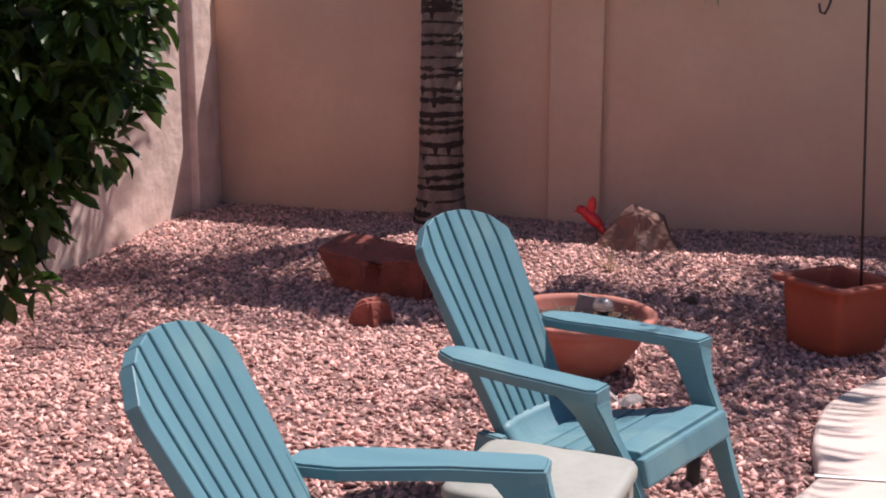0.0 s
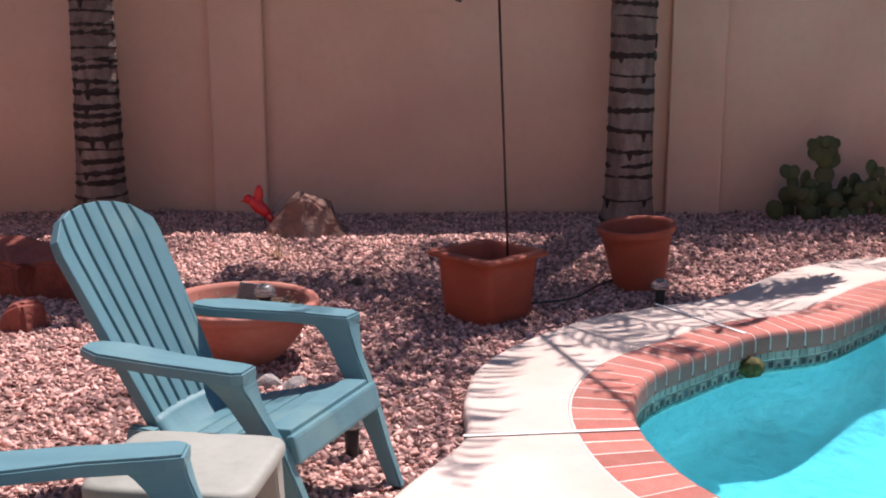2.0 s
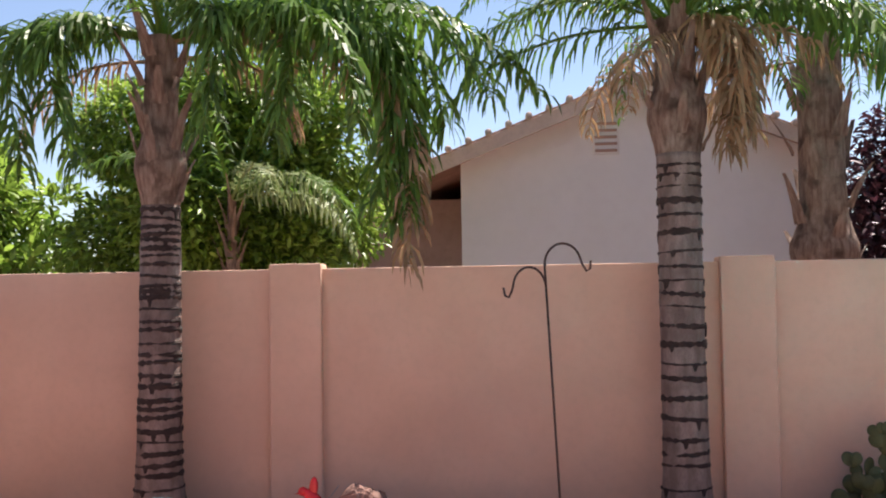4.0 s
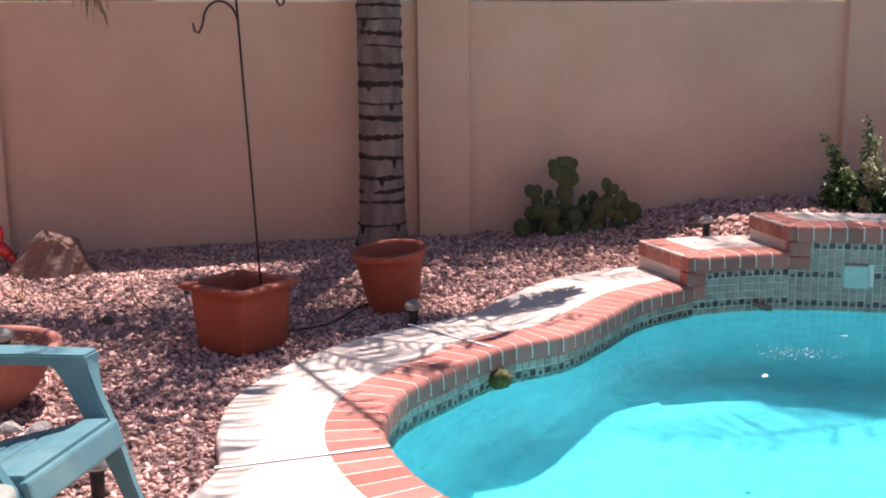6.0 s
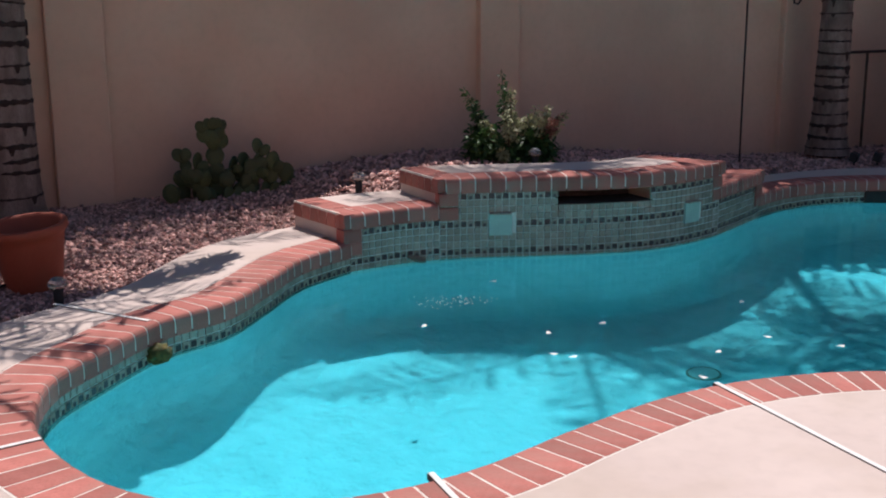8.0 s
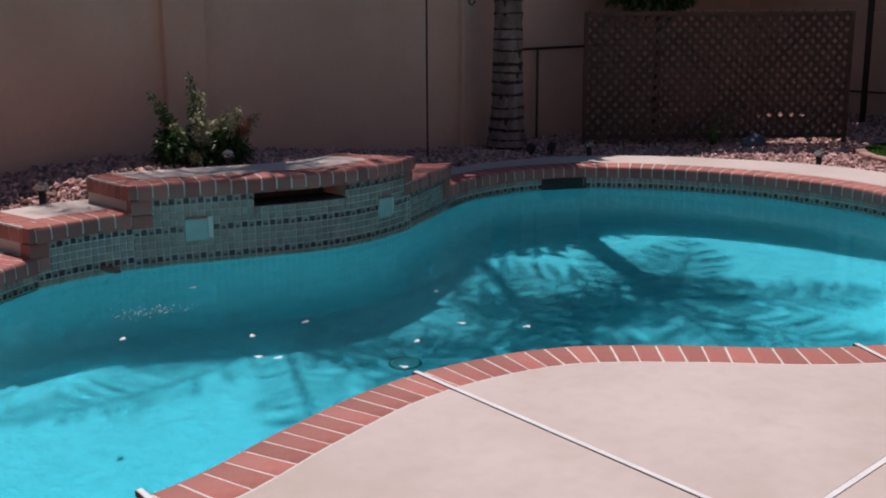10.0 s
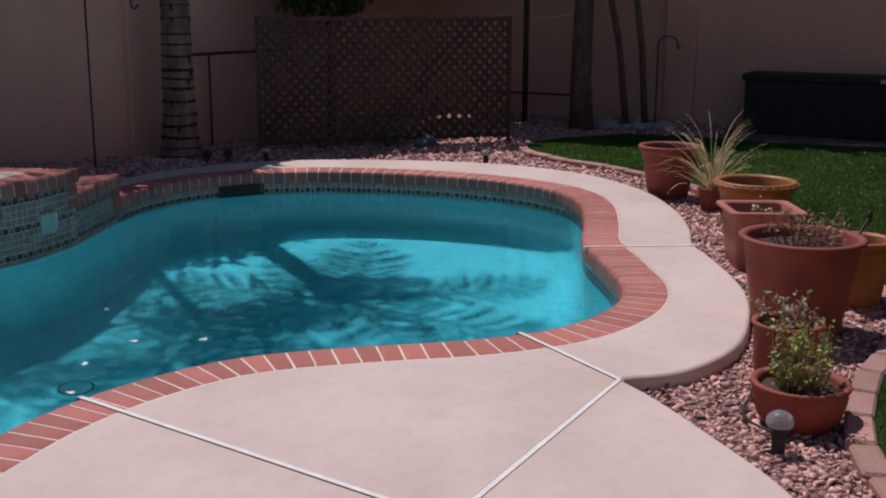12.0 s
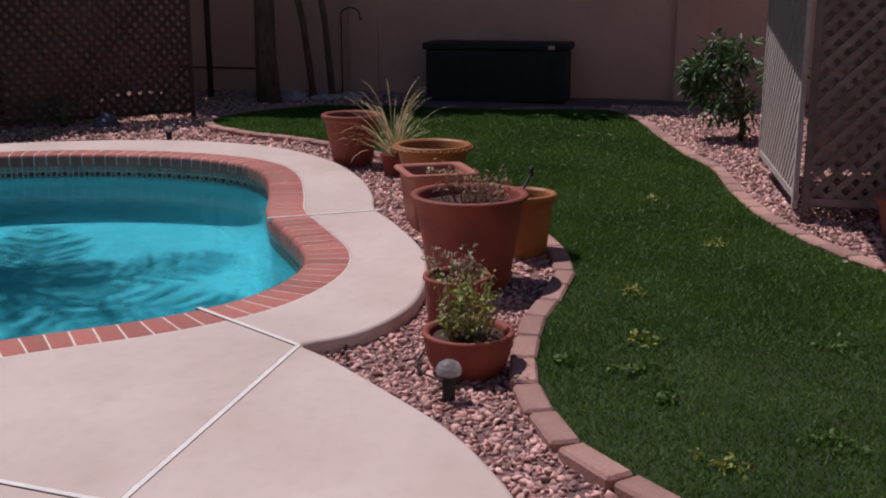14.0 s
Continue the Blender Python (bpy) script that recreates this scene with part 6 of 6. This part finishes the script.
# arching straw coloured grass
def blade_tuft(label, m, count, length, mat, seed, spread=0.9, width=0.008, name="grass_plant"):
    g = random.Random(seed)
    verts, faces = [], []
    for _ in range(count):
        a, el, ln = g.uniform(0, 6.283), g.uniform(0.35, 1.45), length * g.uniform(0.55, 1.1)
        d, side = Vector((math.cos(a), math.sin(a), 0)), Vector((-math.sin(a), math.cos(a), 0))
        p = Vector((g.uniform(-0.02, 0.02), g.uniform(-0.02, 0.02), 0))
        k0 = len(verts)
        n = 7
        for i in range(n + 1):
            u = i / n
            e = el - (1.9 - el * 0.7) * spread * u * u
            w = width * (1 - u) ** 0.6 + 0.0008
            verts += [p - side * w / 2, p + side * w / 2]
            p = p + (d * math.cos(e) + Vector((0, 0, math.sin(e)))) * ln / n
        for i in range(n):
            faces.append((k0 + i * 2, k0 + i * 2 + 1, k0 + i * 2 + 3, k0 + i * 2 + 2))
    return thing(name, label, "plant", m, mesh_of(name, verts, faces, mat))


blade_tuft("arching straw coloured grass plant in a clay pot", pose(9.05, 2.3, 0.07), 85, 0.75, STRAW, 3, 1.15, 0.014)
blade_tuft("green grass clump in front of the lattice", pose(10.75, 6.5, 0.0), 40, 0.45, SHRUB, 4, 0.7, 0.012)
blade_tuft("thin grass clump in front of the lattice", pose(11.7, 5.85, 0.0), 22, 0.35, SHRUB, 6, 0.8, 0.01)
blade_tuft("wispy dry weed on the gravel", pose(-1.35, 7.2, G(-1.35, 7.2)), 26, 0.3, FROND_DRY, 8, 0.9, 0.005)


def dried_stems(label, m, count, r, height, mats, seed, leaf=0.03, leaves=220):
    ob = thing("potted_plant", label, "plant", m)
    g = random.Random(seed)
    tips = []
    for _ in range(count):
        a, q = g.uniform(0, 6.28), r * g.uniform(0, 1) ** 0.5
        x, y, h = q * math.cos(a), q * math.sin(a), height * g.uniform(0.4, 1.0)
        part("stem", tube("stem", [(x * 0.7, y * 0.7, -0.02), (x, y, h * 0.5), (x * 1.15 + g.uniform(-0.02, 0.02), y * 1.15, h)], [0.0035, 0.003, 0.0015], BARK_PALE, 4), ob)
        tips += [(x * (0.85 + 0.3 * u), y * (0.85 + 0.3 * u), h * u, 0.025) for u in (0.3, 0.55, 0.8, 1.0)]
    for k, mat in enumerate(mats):
        part("foliage", leaf_cloud("foliage", tips[k::len(mats)], leaves // len(mats), leaf, mat, seed + k, ratio=0.6), ob)
    return ob


dried_stems("dried brown stems in a large clay pot", pose(5.86, 0.99, 0.4), 34, 0.2, 0.17, [BLOOM, FROND_DRY], 3, 0.03, 260)
dried_stems("dry pinkish succulent stems in a small pot", pose(5.0, 0.87, 0.19), 22, 0.12, 0.15, [BLOOM, SHRUB_PALE], 5, 0.03, 240)
dried_stems("small leafy green plant with pale blossoms", pose(4.5, 0.71, 0.1), 34, 0.13, 0.26, [LIME, LIME, LIME, LIME, LIME, LIME, SHRUB_PALE], 7, 0.026, 800)
dried_stems("sparse dry seedlings in a square planter", pose(7.2, 1.5, 0.25), 6, 0.12, 0.14, [BLOOM, STRAW], 9, 0.03, 50)
dried_stems("sparse dry weeds in the clay bowl", pose(-1.2, 5.25, 0.175), 26, 0.27, 0.06, [BLOOM, FROND_DRY], 11, 0.025, 120)

# ---- lattice screens ----
def lattice(label, m, length, height, mat, frame_w=0.045, lath=0.036, pitch=0.128, z0=0.02):
    """A lath screen: a frame and two layers of crossing diagonal laths."""
    ob = thing("lattice_screen", label, "lattice screen", m)
    for x, z, w, h in ((length / 2, z0 + frame_w / 2, length, frame_w), (length / 2, z0 + height - frame_w / 2, length, frame_w)):
        part("rail", box_mesh("rail", (w, 0.032, h), mat, 0.003), ob, m=pose(x, 0, z))
    for x in (frame_w / 2, length - frame_w / 2):
        part("post", box_mesh("post", (frame_w, 0.036, height + z0 + 0.04), mat, 0.003), ob, m=pose(x, 0, (height + z0) / 2 - 0.02))
    for layer, s in ((-0.0075, 1), (0.0055, -1)):
        c = -height + pitch / 2
        while c < length:
            # lath from (c, bottom) going up at 45 degrees, cut to the frame
            x0, x1 = max(c, 0.01), min(c + height, length - 0.01)
            if x1 - x0 > 0.05:
                za, zb = z0 + (x0 - c), z0 + (x1 - c)
                if s < 0:
                    za, zb = z0 + height - (x0 - c), z0 + height - (x1 - c)
                ln = math.hypot(x1 - x0, zb - za)
                part("lath", box_mesh("lath", (ln, 0.011, lath), mat), ob, m=pose((x0 + x1) / 2, layer, (za + zb) / 2, 0, -45 * s, 0))
            c += pitch
    return ob


lattice("dark redwood lattice screen standing across the corner", pose(9.98, 7.74, 0.0, 0, 0, -41.9), 3.08, 1.43, LATH, lath=0.044)
lattice("white painted lattice trellis panel seen edge on", pose(7.83, -0.86, 0.08, 0, 0, 4), 2.0, 1.8, LATH_WHITE, 0.05, 0.042, 0.122)
# this panel's brown colour stands in for the shade on it
lattice("lattice trellis panel across the gravel, coloured brown for shade", pose(7.79, -2.9, 0.05, 0, 0, 88.9), 2.0, 1.8, LATH_SHADED, 0.05, 0.042, 0.122)
# unseen eave that shades the trellis; walls added in brown to darken its openings
house_wall = thing("wall_house", "unseen eave and brown walls added behind the trellis to darken it", "wall", kind="structure")
part("wall_face", box_mesh("wall_face", (0.2, 2.6, 2.7), WALL_BROWN, 0.01), house_wall, m=pose(10.35, -2.45, 1.25))
part("wall_face", box_mesh("wall_face", (3.2, 0.2, 2.7), WALL_BROWN, 0.01), house_wall, m=pose(8.7, -3.86, 1.25))
part("eave", box_mesh("eave", (3.4, 4.0, 0.14), WALL_BROWN, 0.01), house_wall, m=pose(8.95, -2.05, 2.68))

# ---- storage box ----
chest = thing("storage_box", "dark grey resin deck storage box against the wall", "storage box", pose(14.75, 2.45, -0.05))
part("body", box_mesh("body", (0.62, 1.86, 0.68), BOX_GREY, 0.02), chest, m=pose(0, 0, 0.36))
lid = part("lid", box_mesh("lid", (0.68, 1.94, 0.09), BOX_GREY, 0.025), chest, m=pose(0, 0, 0.745))
part("latch", box_mesh("latch", (0.02, 0.08, 0.05), LATH_WHITE, 0.004), lid, m=pose(-0.35, -0.75, -0.005))
for k in range(5):
    part("panel_rib", box_mesh("panel_rib", (0.02, 0.04, 0.6), BOX_GREY, 0.006), chest, m=pose(-0.315, -0.76 + 0.38 * k, 0.36))

# ---- posts and pipes by the corner ----
post = thing("garden_post", "thin dark steel post near the lattice", "post", pose(14.06, 6.3, -0.06))
part("pole", tube("pole", [(0, 0, -0.1), (0, 0, 2.4)], 0.04, IRON, 10), post)
part("line", tube("line", [(0, -0.03, 1.46), (-0.1, -0.4, 1.48), (-0.2, -0.8, 1.53)], 0.007, JOINT, 5), post, "pale plastic line")
pipe = thing("pipe_rail", "dark pipe running along the wall behind the lattice", "pipe", pose(0, 0, 0))
part("rail", tube("rail", [(9.5, 8.5, 1.02), (11.5, 8.5, 1.02)], 0.017, IRON, 8), pipe)
part("standpipe", tube("standpipe", [(10.1, 8.52, -0.05), (10.1, 8.52, 1.02)], 0.015, BARK, 8), pipe)
pipe2 = thing("pipe_rail", "low dark pipe on the far wall", "pipe")
part("rail", tube("rail", [(15.1, 7.4, 0.3), (15.1, 6.0, 0.3), (15.1, 5.95, 0.1)], 0.014, IRON, 8), pipe2)
for x, y in ((8.95, 7.62), (9.15, 7.5)):
    fl = thing("flood_light", "small black garden flood light on gravel", "garden light", pose(x, y, -0.03, 0, 0, 30), group="black flood lights")
    part("housing", box_mesh("housing", (0.13, 0.08, 0.09), BLACK, 0.012), fl, m=pose(0, 0, 0.07, 15, 0, 0))
    part("stake", tube("stake", [(0, 0, -0.08), (0, 0, 0.05)], 0.012, BLACK, 8), fl)

# ---- cables and twigs ----
for name, label, pts, r, mat in (
        ("drip_line", "black drip irrigation line on gravel", [(0.28, 6.22), (0.55, 6.4), (0.72, 6.62), (0.86, 6.75)], 0.006, BLACK),
        ("drip_line", "black drip irrigation line beside the deck", [(4.9, 0.98), (4.7, 0.95), (4.45, 0.92), (4.32, 0.85), (4.25, 0.72)], 0.005, BLACK),
        ("twig", "thin dark twig lying on gravel", [(-0.68, 7.4), (-0.66, 7.2), (-0.6, 6.95), (-0.5, 6.72)], 0.005, BARK),
        ("twig", "thin dark twig lying near the chairs", [(-2.2, 3.55), (-2.1, 3.62), (-1.95, 3.55)], 0.006, BARK)):
    line = spline(pts, 0.05)
    thing(name, label, "cable" if name == "drip_line" else "twig", me=tube(name, [(x, y, G(x, y, 0.035) + 0.008 * math.sin(9 * x)) for x, y in line], r, mat, 6))
stake = thing("plant_stake", "black plastic stake leaning in an ochre pot", "stake", pose(6.46, 0.8, 0.25, 0, 0, 0))
part("rod", tube("rod", [(-0.1, 0.06, 0.02), (0.0, 0.0, 0.1), (0.1, -0.04, 0.19)], 0.009, BLACK, 7), stake)
part("tip", tube("tip", [(0.1, -0.04, 0.17), (0.1, -0.04, 0.23)], 0.014, BLACK, 8), stake)
scoop = thing("bowl_insert", "grey plastic scoop standing in the clay bowl", "scoop", pose(-1.2, 5.36, 0.16, 0, 12, 20))
part("blade", box_mesh("blade", (0.1, 0.012, 0.14), ROCK_GREY, 0.004), scoop, m=pose(0, 0, 0.06))

# ---- neighbour's house ----
house = thing("house", "pale stucco neighbour house with tiled gable roof", "house", pose(0, 13.0, -0.05))
PEAK, X0, X1, PX = 4.24, -0.78, 3.25, 1.35
RISE = 0.39
EAVE_A, EAVE_B = PEAK - RISE * (PX - X0), PEAK - RISE * (X1 - PX)
bm = bmesh.new()
front = [(X0, 0, 0), (X1, 0, 0), (X1, 0, EAVE_B - 0.02), (PX, 0, PEAK - 0.02), (X0, 0, EAVE_A - 0.02)]
a = [bm.verts.new(p) for p in front]
b = [bm.verts.new((x, 8.0, z)) for x, _, z in front]
bm.faces.new(a)
bm.faces.new(b[::-1])
for i in range(5):
    bm.faces.new((a[i], a[(i + 1) % 5], b[(i + 1) % 5], b[i]))
part("wall", from_bm("wall", bm, WALL_WHITE), house)
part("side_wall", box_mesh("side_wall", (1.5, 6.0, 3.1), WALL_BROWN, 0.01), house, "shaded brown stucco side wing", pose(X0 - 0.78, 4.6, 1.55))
part("gable_vent", box_mesh("gable_vent", (0.3, 0.05, 0.4), WALL_WHITE, 0.01), house, m=pose(PX - 0.4, -0.02, PEAK - 0.6))
for k in range(5):
    part("vent_slat", box_mesh("vent_slat", (0.26, 0.03, 0.03), WALL_BROWN, 0.004), house, m=pose(PX - 0.4, -0.05, PEAK - 0.76 + 0.08 * k, 25, 0, 0))
for s, xa, xb in ((-1, PX, X0 - 1.15), (1, PX, X1 + 0.35)):
    za = PEAK + 0.06
    slope = -RISE
    zb = za + slope * abs(xb - xa)
    ln = math.hypot(xb - xa, zb - za)
    ang = math.degrees(math.atan2(za - zb, abs(xb - xa)))
    m = pose((xa + xb) / 2, 3.9, (za + zb) / 2, 0, ang * s, 0)
    part("roof", box_mesh("roof", (ln, 8.6, 0.09), ROOF, 0.01), house, m=m)
    part("fascia", box_mesh("fascia", (ln, 0.04, 0.17), FASCIA, 0.01), house, "tan roof fascia", m @ pose(0, -4.32, -0.07))
    courses = int(ln / 0.24)
    for k in range(courses):
        part("roof_tile", tube("roof_tile", [(0, -4.42, 0), (0, -4.0, 0.01)], [0.042, 0.038], FASCIA, 8), house, m=m @ pose(-ln / 2 + (k + 0.5) * ln / courses, 0, 0.05))

# ---- lawn ----
lawn = thing("lawn", "mown green grass lawn with a few fallen leaves", "lawn", me=sheet("lawn", [[tuple(p) for p in lawn_poly]], -0.035, TURF), kind="structure")


def grass_blades(count=330000):
    g = np.random.default_rng(12)
    x0, y0 = lawn_poly.min(0)
    x1, y1 = lawn_poly.max(0)
    x, y = g.uniform(x0, x1, count * 3), g.uniform(y0, y1, count * 3)
    # thinner with distance from the patio
    far = np.hypot(x - 2, y)
    keep = inside(lawn_poly, x, y) & (g.random(len(x)) < np.clip(7.0 / (far + 2.0), 0.2, 1))
    x, y, far = x[keep][:count], y[keep][:count], far[keep][:count]
    n = len(x)
    a = g.uniform(0, 6.283, n)
    h = g.uniform(0.015, 0.028, n) * (1 + 0.25 * np.sin(x * 3) * np.sin(y * 2.3))
    w = 0.0015 + 0.0006 * far
    lean = g.normal(0, 0.55, (n, 2)) * h[:, None]
    base = np.stack([x, y, np.full(n, -0.036)], -1)
    d = np.stack([np.cos(a) * w, np.sin(a) * w, np.zeros(n)], -1)
    tip = base + np.stack([lean[:, 0], lean[:, 1], h], -1)
    verts = np.stack([base - d, base + d, tip], 1).reshape(-1, 3)
    faces = np.arange(n * 3).reshape(-1, 3)
    return mesh_fast("grass", verts, faces, GRASS)


thing("grass", "short green mown grass blades", "grass", me=grass_blades(), kind="stuff")
gl = np.random.default_rng(4)
for k in range(26):
    x, y = gl.uniform(3.6, 12), gl.uniform(-2.5, 4)
    if not inside(lawn_poly, np.array([x]), np.array([y]))[0]:
        continue
    s = gl.uniform(0.02, 0.04)
    me = mesh_of("fallen_leaf", [(-s, 0, 0.0), (-s * 0.3, s * 0.5, 0.008), (s, 0, 0.004), (-s * 0.3, -s * 0.5, 0.006)], [(0, 3, 2, 1)], SHRUB_PALE)
    ob = thing("fallen_leaf", "pale dry leaf lying on the lawn", "leaf", pose(x, y, 0.006, gl.uniform(-20, 20), 0, gl.uniform(0, 360)), me, group="fallen leaves")
    ob.modifiers.new("thickness", "SOLIDIFY").thickness = 0.002

# broad leaved weeds in the grass
for k, (x, y) in enumerate(((4.58, 0.02), (3.69, -0.33), (4.28, -0.1), (6.9, -0.35), (4.6, 0.3), (4.95, 0.03), (5.1, -0.85), (8.3, 0.1), (3.95, -0.75), (5.75, 0.1))):
    gw = random.Random(k)
    spots = [(gw.gauss(0, 0.05), gw.gauss(0, 0.05), 0.012, 0.022) for _ in range(7)]
    weed = thing("lawn_weed", "low light green broad leaved weed in the grass", "weed", pose(x, y, -0.025), group="weeds in the lawn")
    part("leaves", leaf_cloud("leaves", spots, 60, 0.03, LIME if k % 2 else GRASS, 60 + k, shape=(1, 1, 0.5), ratio=0.6), weed)

# ---- lawn edging ----
edging = thing("lawn_edging", "pink concrete pavers edging the lawn", "edging", kind="structure")
PAVER_ME = box_mesh("paver", (0.285, 0.115, 0.07), PAVER, 0.012, segments=1)
for line, flip in ((lawn_a, 1), (lawn_b[20:], 1)):
    nr = normals(line)
    s = np.r_[0, np.cumsum(np.linalg.norm(np.diff(line, axis=0), axis=1))]
    count = int(s[-1] / 0.289)
    # outward from the lawn
    test = line[len(line) // 2] + nr[len(line) // 2] * 0.05
    sign = -1 if inside(lawn_poly, test[:1], test[1:])[0] else 1
    for k in range(count):
        at = (k + 0.5) * s[-1] / count
        x, y = np.interp(at, s, line[:, 0]), np.interp(at, s, line[:, 1])
        nx, ny = np.interp(at, s, nr[:, 0]) * sign, np.interp(at, s, nr[:, 1]) * sign
        part("paver", PAVER_ME, edging, m=pose(x + nx * 0.055, y + ny * 0.055, -0.047 + random.uniform(-0.004, 0.004), random.uniform(-1.5, 1.5), random.uniform(-1, 1), math.degrees(math.atan2(ny, nx)) - 90 + random.uniform(-2, 2)))


# ---- gravel ----
def stones(name, x, y, size, seed, simple=False):
    """Angular crushed stones, each a squashed and turned solid, half bedded in the ground."""
    g = np.random.default_rng(seed)
    n = len(x)
    if simple:
        base = np.array([(a, b, c) for a in (-1, 1) for b in (-1, 1) for c in (-1, 1)], float) * 0.75
        tri = np.array([(0, 1, 3), (0, 3, 2), (4, 6, 7), (4, 7, 5), (0, 4, 5), (0, 5, 1), (2, 3, 7), (2, 7, 6), (0, 2, 6), (0, 6, 4), (1, 5, 7), (1, 7, 3)])
    else:
        t = (1 + 5**0.5) / 2
        base = np.array([(-1, t, 0), (1, t, 0), (-1, -t, 0), (1, -t, 0), (0, -1, t), (0, 1, t), (0, -1, -t), (0, 1, -t), (t, 0, -1), (t, 0, 1), (-t, 0, -1), (-t, 0, 1)]) / 1.9
        tri = np.array([(0, 11, 5), (0, 5, 1), (0, 1, 7), (0, 7, 10), (0, 10, 11), (1, 5, 9), (5, 11, 4), (11, 10, 2), (10, 7, 6), (7, 1, 8),
                        (3, 9, 4), (3, 4, 2), (3, 2, 6), (3, 6, 8), (3, 8, 9), (4, 9, 5), (2, 4, 11), (6, 2, 10), (8, 6, 7), (9, 8, 1)])
    k = len(base)
    v = base[None] * g.uniform(0.6, 1.3, (n, k, 1)) + g.normal(0, 0.16, (n, k, 3))
    v = v * (g.uniform(0.65, 1.15, (n, 1, 3)) * np.array([1.3, 1.0, 0.5])) * (size[:, None, None] / 2)
    q = g.normal(size=(n, 4)) * np.array([1, 0.35, 0.35, 1.0])
    q /= np.linalg.norm(q, axis=1)[:, None]
    w, a, b, c = q.T
    rot = np.stack([np.stack([1 - 2 * (b * b + c * c), 2 * (a * b - c * w), 2 * (a * c + b * w)], -1),
                    np.stack([2 * (a * b + c * w), 1 - 2 * (a * a + c * c), 2 * (b * c - a * w)], -1),
                    np.stack([2 * (a * c - b * w), 2 * (b * c + a * w), 1 - 2 * (a * a + b * b)], -1)], 1)
    v = np.einsum("nij,nkj->nki", rot, v)
    z = ground_z(x, y) + size * g.uniform(-0.02, 0.26, n)
    v += np.stack([x, y, z], -1)[:, None]
    faces = (tri[None] + (np.arange(n) * k)[:, None, None]).reshape(-1, 3)
    return mesh_fast(name, v.reshape(-1, 3), faces, STONE)


def gravel_places(count, lo, hi, seed, margin=0.0):
    g = np.random.default_rng(seed)
    x, y = g.uniform(lo[0], hi[0], count), g.uniform(lo[1], hi[1], count)
    bad = inside(pad_poly, x, y) | inside(lawn_poly, x, y)
    # keep clear of the paver row
    for line in (lawn_a, lawn_b):
        near = np.full(len(x), 9.0)
        for p in line[::2]:
            near = np.minimum(near, np.hypot(x - p[0], y - p[1]))
        bad |= near < 0.11
    bad |= (x < LEFT_X + 0.01) | (y > WALL_Y) | (x > FAR_X - 0.02)
    return x[~bad], y[~bad]


def lay_gravel(name, density, lo, hi, seed, small, large, simple=False):
    count = int(density * (hi[0] - lo[0]) * (hi[1] - lo[1]))
    x, y = gravel_places(count, lo, hi, seed)
    g = np.random.default_rng(seed + 1)
    size = small + (large - small) * g.random(len(x)) ** 1.6
    return thing(name, "pinkish tan crushed stone gravel", "gravel", me=stones(name, x, y, size, seed + 2, simple), kind="stuff")


lay_gravel("gravel", 2050, (-5.2, 2.2), (0.3, 6.4), 101, 0.017, 0.044)
lay_gravel("gravel", 2300, (-5.2, 6.4), (3.4, 8.62), 111, 0.017, 0.038, True)
lay_gravel("gravel", 1900, (0.3, 5.3), (3.0, 6.4), 181, 0.019, 0.045)
lay_gravel("gravel", 2300, (3.2, -0.2), (5.8, 1.6), 121, 0.018, 0.045)
lay_gravel("gravel", 1300, (5.8, 0.4), (10.6, 3.6), 131, 0.022, 0.046, True)
lay_gravel("gravel", 800, (3.4, 6.6), (9.0, 8.62), 141, 0.032, 0.062, True)
lay_gravel("gravel", 620, (9.0, 3.6), (15.2, 8.62), 151, 0.032, 0.06, True)
lay_gravel("gravel", 900, (6.2, -2.6), (14.5, 0.9), 161, 0.026, 0.05, True)
lay_gravel("gravel", 500, (-5.2, 0.5), (-0.5, 2.2), 171, 0.03, 0.06, True)
